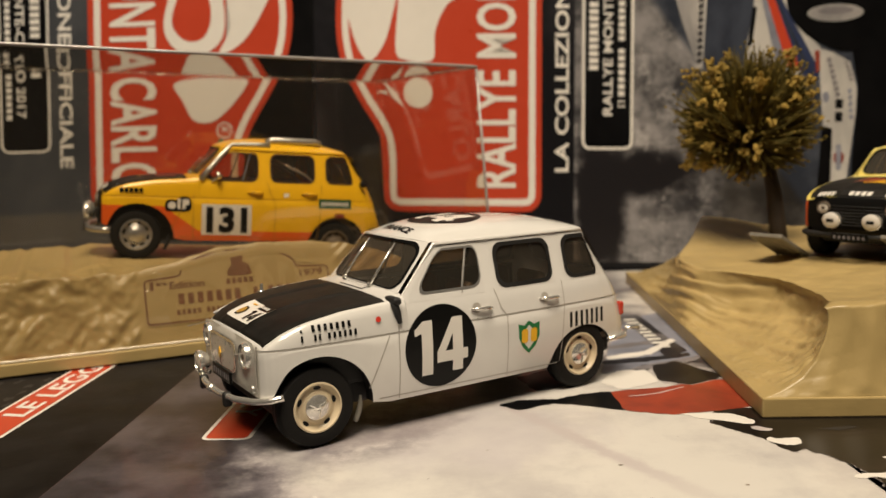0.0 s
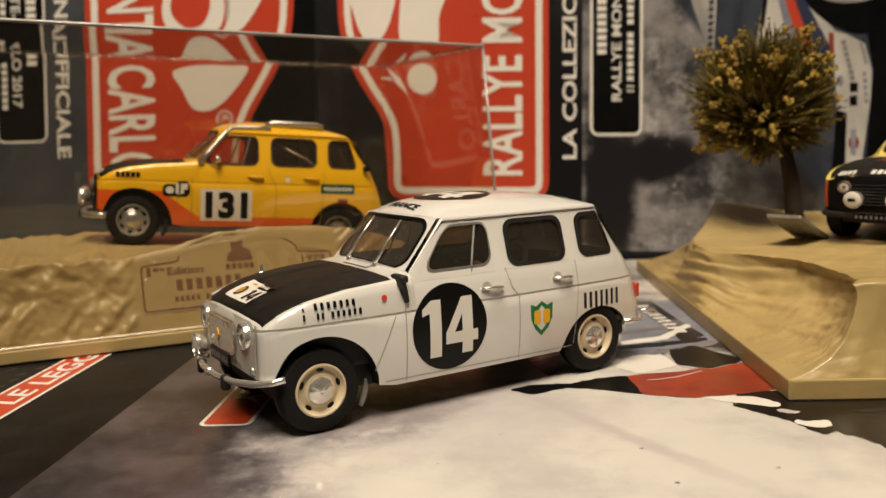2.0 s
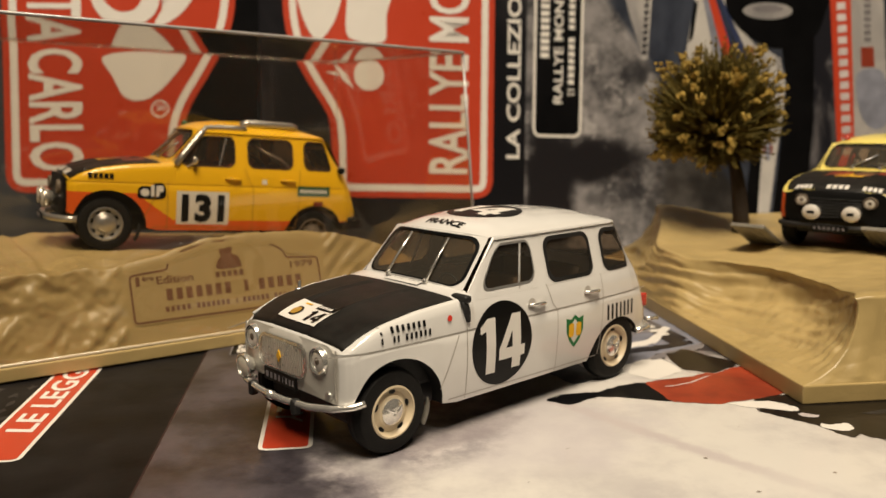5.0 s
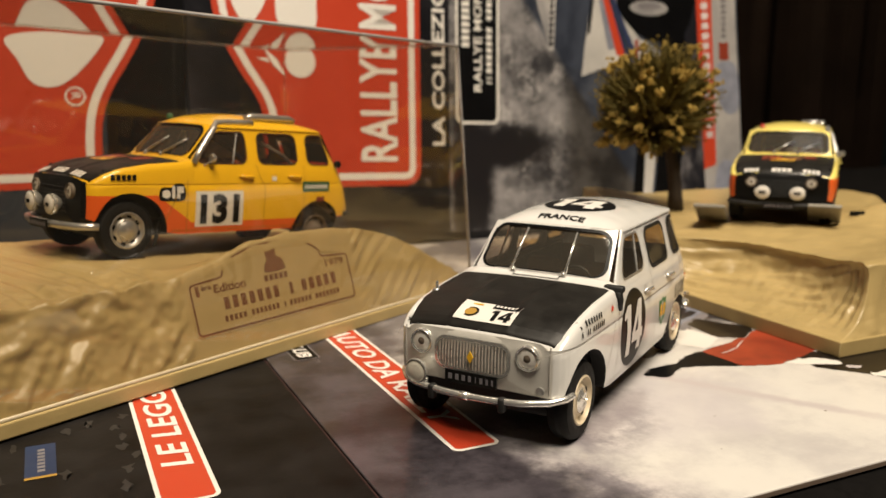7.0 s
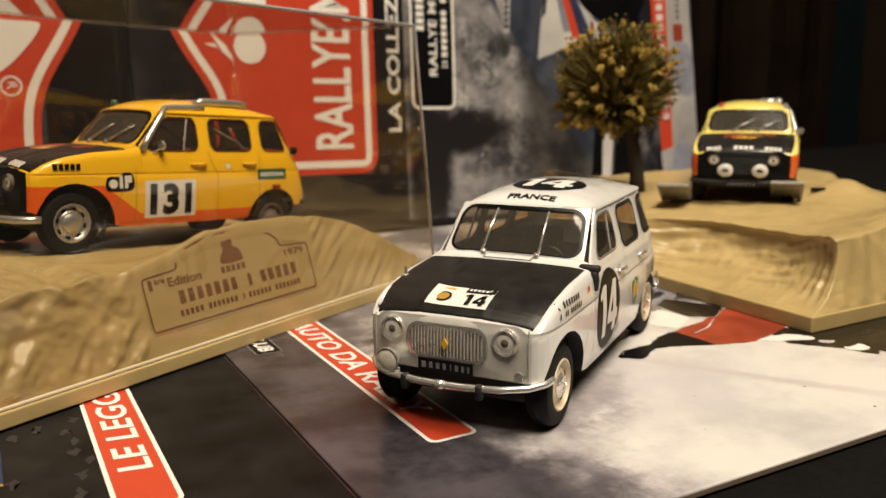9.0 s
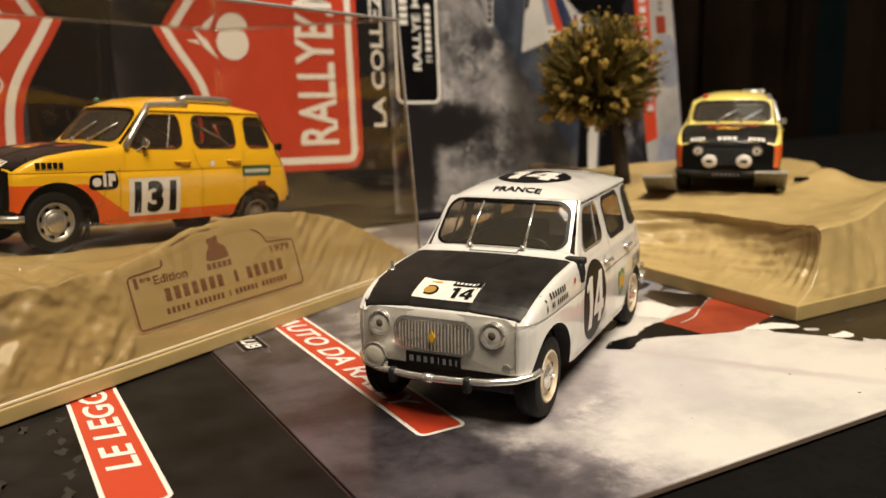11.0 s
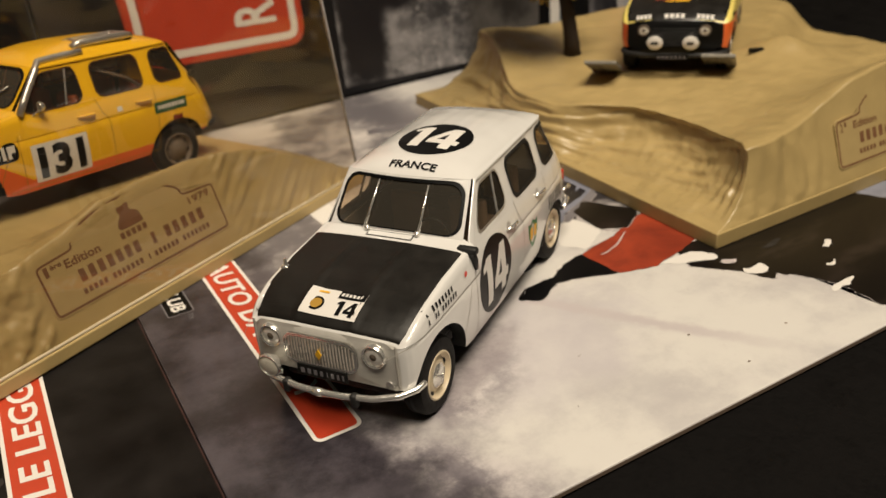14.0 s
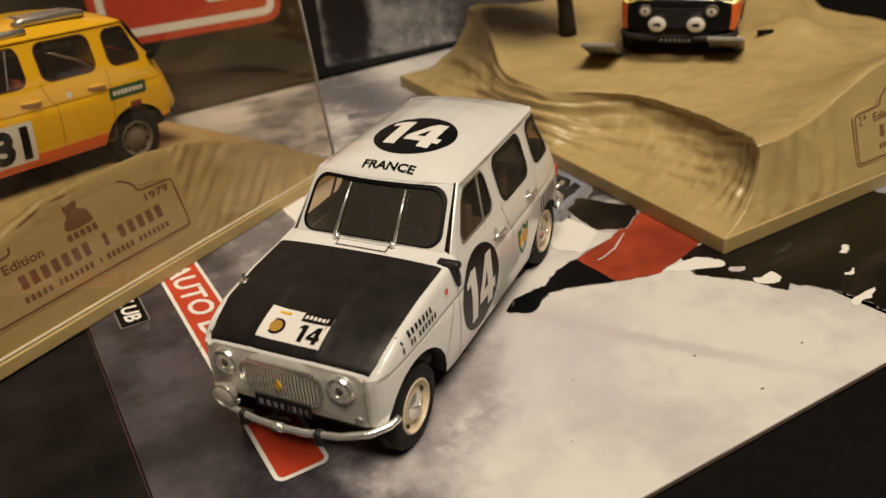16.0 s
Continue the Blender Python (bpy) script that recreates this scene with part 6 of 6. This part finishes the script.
    # panel gaps, handles
    for sgn in (1, -1):
        for pts in ([(12.2, 5.6), (12.2, 17.0), (12.0, 21.6)], [(-10.7, 5.6), (-10.7, 17.0), (-9.4, 18.6), (-8.3, 22.2)], [(-23.4, 5.9), (-24.4, 17.0), (-24.3, 22.0)], [(18.0, 8.4), (14.0, 16.9)], [(16.0, 6.2), (-23.0, 6.0)]):
            part("panel_gap", S(strip_on_side(pts, 0.17, sgn)), M_GREYGAP if white else M_YGAP, th)
        if white:
            part("panel_gap", S(strip_on_side([(40.0, 17.18), (16, 17.15), (-40, 17.15)], 0.16, sgn, 0.0)), M_GREYGAP, th)
        for x in (-5.0, -20.7):
            y = sgn * (side_y(x, 19.1))
            h = part("door_handle", S(tube([(x + 2.3, y + 0.2 * sgn, 19.2), (x + 0.5, y + 0.6 * sgn, 19.15), (x - 1.4, y + 0.65 * sgn, 19.1), (x - 2.2, y + 0.35 * sgn, 19.0)], [0.22, 0.34, 0.42, 0.25], 8)), M_CHROME if white else paint, th, "chrome door handle" if white else "", smooth=50)
            part("recess", S(disc(x + 1.0, 19.3, 0.95, on_side(sgn, 0.03), 16)), M_GREYGAP if white else paint, h)
    # grille, lamps, bumper
    if white:
        part("front_panel", S(patch(rounded(-13.2, 9.9, 13.2, 18.4, 2.4), face(0.0))), M_GREYP, th, "pale grey front panel", smooth=50)
        for s in (1, -1):
            part("panel_gap", S(tube([face(0.03)(s * 13.25, z, 0) for z in (10.2, 12, 14, 16, 17.9)], 0.13, 6)), M_GREYGAP, th)
        o = rounded(-6.9, 12.0, 6.9, 17.6, 2.0)
        fx = face
        g = part("grille", S(patch(o, fx(0.05))), M_SILVER, th, "oval chrome grille")
        part("grille_frame", S(band(o, inset(ccw(o), 0.5), fx(0.42))), M_CHROME, g)
        for q in range(22):
            y = -6.0 + q * 12.0 / 21
            part("grille_bar", S(tube([fx(0.2)(y, b, 0) for b in (12.4, 14.5, 17.2)], 0.15, 6)), M_GRILLE, g)
        part("emblem", S(flat([(0, -1.0), (0.6, 0), (0, 1.0), (-0.6, 0)], lambda a, b, t: (fx(0.45)(a, 14.7 + b, 0)[0] + t, a, 14.7 + b), 0.2)), M_GOLD, g, "plain gold lozenge")
        for y in (-9.7, 9.7):
            head_lamp(th, 36.8, y, 15.8, 1.95, k)
        spot_lamp(th, 39.0, -9.7, 11.1, 2.1, k, "round auxiliary lamp on the bumper")
        part("lamp_bracket", S(tube([(38.4, -9.6, 9.4), (37.6, -8.4, 9.2)], 0.4, 8)), M_CHROME, th)
        part("marker", S(lathe([(0.75, -0.2), (0.7, 0.35), (0.0, 0.5)], 14, axis="x", at=(36.7, 11.8, 10.7))), M_SILVER, th, smooth=50)
        pl = part("number_plate", S(box(37.7, 38.2, -4.7, 4.7, 10.0, 12.1, 0.1)), M_BLACK, th, "black number plate with pale bars")
        for q, (a, b) in enumerate(((-4.2, -3.1), (-2.9, -1.9), (-1.7, -0.7), (-0.5, 0.4), (0.8, 1.3), (1.6, 2.5), (2.7, 3.5), (3.7, 4.4))):
            part("plate_bar", S(box(38.2, 38.26, a + 0.2, b - 0.2, 10.55, 11.5)), M_PGREY, pl)
        line = [(33.2, 16.0, 9.7), (35.0, 15.4, 9.4), (37.1, 13.4, 9.1), (38.9, 9.5, 8.9), (39.8, 4.0, 8.8), (40.0, 0, 8.8)]
        line = line + [(x + 0.4 * (y > 12), -y * (0.93 if y > 12 else 1.0), z) for x, y, z in line[-2::-1]]
        fine = [tuple(np.array(a) + (np.array(b) - np.array(a)) * t) for a, b in zip(line, line[1:]) for t in (0, 0.33, 0.66)] + [line[-1]]
        bmp = part("front_bumper", S(tube(fine, 0.55, 10)), M_CHROME, th, "slim chrome bumper", smooth=60)
        part("sleeve", S(tube([(40.0, -0.8, 8.8), (40.0, 0.8, 8.8)], 0.7, 12)), M_CHROME, bmp, smooth=60)
        for y in (-6.4, 6.4):
            part("overrider", S(box(38.6, 40.1, y - 0.65, y + 0.65, 7.0, 9.5, 0.45, 3)), M_RUBBER, bmp, "black overrider", smooth=50)
        part("rear_bumper", S(tube([(-36, 15.6, 8.6), (-41, 14.8, 8.5), (-43.8, 12, 8.4), (-44.5, 6, 8.4), (-44.5, -6, 8.4), (-43.8, -12, 8.4), (-41, -14.8, 8.5)], 0.55, 10)), M_CHROME, th, "slim chrome bumper", smooth=60)
        part("tow_pin", S(tube([(-43.0, 13.2, 9.6), (-46.4, 13.4, 9.2)], [0.35, 0.55], 8)), M_CHROME, th, smooth=50)
        for s in (1, -1):
            part("tail_lamp", S(box(-42.0, -41.0, s * 13.2 - 0.7, s * 13.2 + 0.7, 12.6, 15.4, 0.4, 3)), M_AMBER, th, "red tail lamp", smooth=50)
        # mirror, bonnet catch, hinge strip
        mr = part("door_mirror", S(box(11.8, 13.4, 13.2, 17.0, 22.0, 23.3, 0.5, 3)), M_RUBBER, th, "black folded door mirror", smooth=50)
        part("strap", S(tube([(12.9, 16.0, 22.4), (12.4, 16.2, 20.6), (11.9, 16.1, 18.8)], [0.7, 0.65, 0.4], 8)), M_RUBBER, mr, smooth=50)
        part("bonnet_edge_strip", S(tube([(14.2, -14.8, 22.4), (22, -14.7, 21.8), (30, -14.2, 20.4), (34.8, -13.6, 18.7)], 0.28, 6)), M_WHITE, th, smooth=60)
        ct = part("bonnet_catch", S(box(24.6, 26.0, -14.6, -13.2, 20.4, 21.9, 0.35, 2)), M_CHROME, th, smooth=50)
        part("pin", S(tube([(25.3, -13.8, 21.7), (25.3, -13.8, 23.2)], [0.35, 0.25], 8)), M_CHROME, ct)
        # decals
        for sgn in (1, -1):
            fl = on_side(sgn, 0.05)
            d = part("number_disc", S(disc(3.8, 13.6, 7.35, fl, 48)), M_BLACK, th, "black disc with a white 14")
            dirn = -1 if sgn > 0 else 1
            part("number", S(digits("14", 9.7, lambda a, b, t: on_side(sgn, 0.12)(3.8 + dirn * a, 8.75 + b, 0), 0.88)), M_PWHITE, d)
        fl = on_side(1, 0.05)
        sh = part("shield_decal", S(flat(ccw([(-13.1, 15.0), (-14.4, 14.6), (-15.6, 15.4), (-16.8, 14.6), (-18.1, 15.0), (-18.0, 12.3), (-17.1, 10.5), (-15.6, 9.1), (-14.1, 10.5), (-13.2, 12.3)]), fl)), M_GREEN, th, "green shield with yellow marks")
        for a, b in ((-13.8, -15.3), (-15.9, -17.4)):
            part("mark", S(flat(rounded(min(a, b), 11.3, max(a, b), 13.9, 0.5), on_side(1, 0.09))), M_GOLD, sh)
        for q in range(7):
            a = -25.7 - q * 1.38
            part("text_bar", S(flat([(a, 12.6), (a - 0.66, 12.6), (a - 0.66, 15.6), (a, 15.6)], fl)), M_BLACK, th)
        for z, spans in ((19.6, ((29.8, 29.1), (27.9, 20.6))), (18.1, ((29.8, 29.1), (27.6, 26.0), (25.2, 19.6)))):
            for a, b in spans:
                nn = max(1, round((a - b) / 1.0))
                q = (a - b) / nn
                for i in range(nn):
                    u = a - q * i
                    part("text_bar", S(flat([(u, z), (u - 0.52 * q, z), (u - 0.48 * q, z + 0.98), (u, z + 0.98)], lambda p, r, t: (p, flank(p, r), r))), M_BLACK, th)
        part("dot", S(flat([(16.0 + 0.5 * math.cos(t), 20.0 + 0.5 * math.sin(t)) for t in np.linspace(0, 6.28, 15)[:-1]], lambda p, r, t: (p, flank(p, r), r))), M_REDDOT, th, "small red dot")
        top = lambda h: (lambda a, b, t: (a, b, roof_at(a, b) + h))
        d = part("roof_disc", S(disc(-7.0, 0.7, 7.15, top(0.06), 48)), M_BLACK, th, "black roof disc with a white 14")
        part("number", S(digits("14", 8.8, lambda a, b, t: top(0.12)(-2.6 - b, 0.7 + a, 0), 0.95)), M_PWHITE, d)
        part("lettering", S(lettering("FRANCE", 1.75, lambda a, b, t: top(0.14)(4.2 - b, 1.0 + a, 0), 9.3, bold=0.03, align="CENTER", split=1.0)), M_BLACK, th)
        hd = lambda h: (lambda a, b, t: (a - 1.4, 1.13 * b - 1.0, hood_top(a - 1.4, 1.13 * b - 1.0) + 0.14 + h))
        pq = part("bonnet_plate", S(quad_on(31.2, 36.4, -3.6, 5.8, hd(0.08))), M_PWHITE, th, "white competition plate with number 14")
        part("band", S(quad_on(31.2, 32.8, 1.4, 5.8, hd(0.18))), M_BLACK, pq)
        for q in range(6):
            part("text_bar", S(quad_on(31.7, 32.35, 1.75 + q * 0.62, 2.15 + q * 0.62, hd(0.24), 2)), M_PWHITE, pq)
        part("number", S(digits("14", 2.7, lambda a, b, t: hd(0.22)(33.3 + (2.7 - b), 3.6 + a, 0), 0.95, 0.16)), M_BLACK, pq)
        part("crest", S(disc(34.4, -1.5, 1.3, lambda a, b, t: hd(0.2)(a, b, 0), 18)), M_BLACK, pq)
        part("crest_mark", S(disc(34.4, -1.5, 0.95, lambda a, b, t: hd(0.24)(a, b, 0), 14)), M_DGOLD, pq)
        part("stripe", S(quad_on(31.8, 32.2, -2.6, -0.4, hd(0.2))), M_GOLD, pq)
    else:
        yellow_trim(th, S, k, look_)
    return th


def flank(x, z):
    """Half width of the wing above the waist line, up to the bonnet's edge, in front of the doors."""
    ys, zs, ez, hy = side_y(x, 17.4), 17.4, edge_z(x), hood_y(x)
    a = math.asin(max(0.0, min(1.0, (z - zs) / (ez - zs))) ** (1 / 0.7))
    return hy + (ys - hy) * math.cos(a) ** 0.7 + 0.12


def livery(name, yellow, orange):
    m = mat(name, yellow, 0.30, coat=0.5)
    nt = m.node_tree
    b = nt.nodes["Principled BSDF"]
    co, sp = nt.nodes.new("ShaderNodeTexCoord"), nt.nodes.new("ShaderNodeSeparateXYZ")
    nt.links.new(co.outputs["Object"], sp.inputs[0])
    mr = nt.nodes.new("ShaderNodeMapRange")
    for i, v in enumerate((0.0100, 0.0190, 0.0076, 0.0140)):
        mr.inputs[i + 1].default_value = v
    nt.links.new(sp.outputs[0], mr.inputs[0])
    lt = nt.nodes.new("ShaderNodeMath")
    lt.operation = "LESS_THAN"
    nt.links.new(sp.outputs[2], lt.inputs[0])
    nt.links.new(mr.outputs[0], lt.inputs[1])
    mx = nt.nodes.new("ShaderNodeMix")
    mx.data_type = "RGBA"
    mx.inputs[6].default_value, mx.inputs[7].default_value = (*yellow, 1), (*orange, 1)
    nt.links.new(lt.outputs[0], mx.inputs[0])
    # black nose between the wings
    ahead, ab, within, both, nose_ = [nt.nodes.new("ShaderNodeMath") for _ in range(4)] + [nt.nodes.new("ShaderNodeMix")]
    ahead.operation, ab.operation, within.operation, both.operation = "GREATER_THAN", "ABSOLUTE", "LESS_THAN", "MULTIPLY"
    ahead.inputs[1].default_value, within.inputs[1].default_value = 0.0340, 0.0123
    nt.links.new(sp.outputs[0], ahead.inputs[0])
    nt.links.new(sp.outputs[1], ab.inputs[0])
    nt.links.new(ab.outputs[0], within.inputs[0])
    nt.links.new(ahead.outputs[0], both.inputs[0])
    nt.links.new(within.outputs[0], both.inputs[1])
    nose_.data_type = "RGBA"
    nose_.inputs[7].default_value = (0.008, 0.008, 0.008, 1)
    nt.links.new(both.outputs[0], nose_.inputs[0])
    nt.links.new(mx.outputs[2], nose_.inputs[6])
    nt.links.new(nose_.outputs[2], b.inputs["Base Color"])
    return m


M_YELLOW = livery("yellow_and_orange_paint", (0.81, 0.465, 0.008), (0.72, 0.11, 0.012))
M_LEMON = livery("lemon_and_orange_paint", (0.76, 0.63, 0.16), (0.70, 0.12, 0.018))


def yellow_trim(th, S, k, look_):
    """Nose, lamps, bars, decals of a yellow car."""
    fx = face
    g = part("grille", S(patch(rounded(-12.4, 8.2, 12.4, 18.4, 2.2), fx(0.12))), M_BLACK, th, "black grille")
    for q in range(7):
        part("grille_bar", S(tube([fx(0.2)(a, 10.6 + q * 0.9, 0) for a in (-6.5, -3, 0, 3, 6.5)], 0.16, 6)), M_RUBBER, g)
    for y in (-8.6, 8.6):
        head_lamp(th, 37.2, y, 15.4, 1.6, k, M_DARK)
    for y in (-5.0, 5.0):
        sp = spot_lamp(th, 39.9, y, 12.2, 2.45, k, "white covered spot lamp")
        part("cover", S(lathe([(2.2, 0.75), (1.9, 0.98), (0.9, 1.1), (0.0, 1.12)], 24, axis="x", at=(39.9, y, 12.2))), M_PWHITE, sp, smooth=50)
        part("cover_mark", S(flat([(-0.9, -0.5), (0.9, -0.5), (0.9, 0.4), (-0.9, 0.4)], lambda a, b, t: (41.06, y + a, 12.2 + b))), M_BLACK, sp)
    line = [(33.9, 15.0, 7.8), (35.6, 14.4, 7.8), (37.9, 12.6, 7.8), (39.5, 8, 7.8), (40.0, 0, 7.8)]
    line = line + [(x, -y, z) for x, y, z in line[-2::-1]]
    part("front_bumper", S(tube(line, 0.85, 10)), M_SILVER if look_ == "yellow" else M_RUBBER, th, "silver bumper" if look_ == "yellow" else "black bumper", smooth=60)
    pl = part("number_plate", S(box(40.7, 41.0, -4.6, 4.6, 6.6, 8.6, 0.1)), M_BLACK, th)
    for q in range(7):
        part("plate_bar", S(box(41.0, 41.06, -4.0 + q * 1.2, -3.4 + q * 1.2, 7.1, 8.0)), M_PGREY, pl)
    part("rear_bumper", S(tube([(-40, 15.0, 8.6), (-43.4, 12.5, 8.6), (-44.2, 0, 8.6), (-43.4, -12.5, 8.6), (-40, -15.0, 8.6)], 0.6, 8)), M_RUBBER, th, smooth=60)
    # silver bars up the pillar and along the roof, and the rack on top
    line = [win_point(10.1, z, 1, 0.2) for z in (22.4, 25, 28, 30.5)] + [(x, 11.5, roof_at(x, 11.5) + 0.35) for x in (1.5, -2.0, -6.0, -9.5)]
    part("pillar_bar", S(tube(line, 0.8, 10)), M_SILVER, th, "silver bar along pillar and roof", smooth=60)
    rack = part("roof_rack", S(tube([(-8.5, 9.4, 33.6), (-10.5, 9.4, 34.2), (-23, 9.2, 34.2), (-25, 8.8, 33.8)], [0.8, 1.05, 1.0, 0.8], 10)), M_SILVER, th, "silver roof rack tube", smooth=60)
    part("cross_bar", S(tube([(-11.5, 8.8, 34.1), (-11.5, 3.0, 34.3)], 0.6, 8)), M_SILVER, rack, smooth=60)
    part("side_tube", S(tube([(-8.5, 3.2, 33.9), (-11.5, 3.0, 34.2), (-23, 3.0, 34.2), (-25, 3.2, 33.9)], 0.6, 8)), M_SILVER, rack, smooth=60)
    part("cross_bar", S(tube([(-23, 8.8, 34.3), (-23, 3.0, 34.3)], 0.6, 8)), M_SILVER, rack, smooth=60)
    part("beacon", S(lathe([(0.9, 0), (0.9, 0.8), (0.5, 1.3), (0, 1.4)], 14, axis="z", at=(2.2, -9.0, 32.8))), M_DGREEN if look_ == "yellow" else M_AMBER, th, smooth=50)
    mr = part("door_mirror", S(lathe([(0.0, -1.0), (0.8, -0.8), (1.2, 0.0), (1.1, 0.3), (0.0, 0.3)], 16, axis="x", at=(5.6, 16.4, 23.6))), M_CHROME, th, "round chrome mirror", smooth=50)
    part("stalk", S(tube([(7.6, 14.9, 21.4), (5.8, 16.2, 23.0)], 0.2, 6)), M_CHROME, mr)
    part("fuel_cap", S(lathe([(1.0, -0.4), (1.0, 0.7), (0.6, 1.0), (0, 1.05)], 16, axis="y", at=(-37.2, 14.2, 22.5))), M_BLACK, th, smooth=50)
    # decals
    for s in (1, -1):
        fl, f2 = on_side(s, 0.05), on_side(s, 0.10)
        d = part("number_panel", S(quad_on(-4.0, 9.9, 6.9, 15.6, fl)), M_PWHITE, th, "cream panel with black number 131")
        dirn = -1 if s > 0 else 1
        part("number", S(lettering("131", 7.4, lambda a, b, t: f2(2.9 + dirn * a, 7.5 + b, 0), 11.4, bold=0.05, align="CENTER", split=1.5)), M_BLACK, d)
        sp = part("sponsor_panel", S(quad_on(-33.5, -23.5, 16.4 - 1.4, 17.2 + 0.6, fl)), M_DGREEN, th, "dark green sponsor panel")
        for q in range(8):
            a = -24.4 - q * 1.05
            part("text_bar", S(quad_on(a - 0.8, a, 15.9, 16.9, f2, 2)), M_PWHITE, sp)
        fw = lambda p, r, t: (p, s * (flank(p, r) + 0.03), r)
        for q in range(5):
            part("text_bar", S(flat([(31.5 - q * 1.25, 18.2), (30.5 - q * 1.25, 18.2), (30.5 - q * 1.25, 19.5), (31.5 - q * 1.25, 19.5)], fw)), M_BLACK, th)
        mk = part("sponsor_mark", S(flat(ccw(curve_loop([(19.6, 13.7), (16.5, 13.3), (13.3, 13.5), (12.6, 15.4), (13.4, 17.3), (15.4, 17.4), (16.5, 16.6), (19.2, 16.4)])), fl)), M_BLACK, th, "white rounded sponsor mark with a dark edge")
        part("mark_bar", S(flat([(17.9 + 1.1 * math.cos(t), 15.0 + 1.0 * math.sin(t)) for t in np.linspace(0, 6.28, 15)[:-1]], f2)), M_PWHITE, mk)
        part("mark_bar", S(flat([(16.4, 14.0), (15.6, 14.0), (15.6, 16.9), (16.4, 16.9)], f2)), M_PWHITE, mk)
        part("mark_bar", S(flat([(15.1, 14.0), (14.3, 14.0), (14.3, 15.2), (13.3, 15.2), (13.3, 16.8), (15.1, 16.8)], f2)), M_PWHITE, mk)
        part("flag_mark", S(quad_on(-31.5, -28.5, 12.4, 13.6, fl, 3)), M_DRED, th)
        part("small_mark", S(quad_on(-14.6, -13.2, 18.0, 19.2, fl, 3)), M_PWHITE, th)
        part("bonnet_strap", S(tube([(32.0, s * 13.3, 20.4), (32.2, s * 14.4, 18.6)], 0.3, 6)), M_BLACK, th)
        part("bonnet_strap", S(tube([(15.4, s * 13.6, 22.6), (15.0, s * 15.2, 20.2)], 0.3, 6)), M_BLACK, th)
    hd = lambda h: (lambda a, b, t: (a, b, hood_top(a, b) + 0.14 + h))
    for x0, x1, y0, y1, mm in ((18, 26, -7, -1, M_DRED), (19, 25, 0, 5, M_ENGR), (16.5, 22, 4.5, 9, M_DRED), (22, 27, -4, 3, M_GOLD), (34.6, 36.6, 6, 11, M_PWHITE), (34.6, 36.6, -3, 3, M_PWHITE), (34.6, 36.6, -11, -6.5, M_PWHITE)):
        nn = 4 if mm is M_PWHITE else 1
        for q in range(nn):
            w = (y1 - y0) / nn
            part("bonnet_decal", S(quad_on(x0, x1 if nn == 1 else x1 - 0.4, y0 + q * w, y0 + q * w + w * (0.72 if nn > 1 else 1), hd(0.08), 4)), mm, th)


# the white car: its nose points at the viewer's left
model_car(pose(0.01122, 0.15647, 0.0001, 0, 0, -145.5), (1.0, 1.0, 1.0), "white")
# the yellow car under the cover
model_car(pose(-0.0476, 0.2336, 0.0187, 0, -4.5, 203.5 - 360), (0.94, 0.93, 0.95), "yellow")
# the yellow car on the right dune
model_car(pose(0.1392, 0.2194, 0.0181, 0, 0.0, -140), (0.94, 0.94, 0.82), "yellow2")
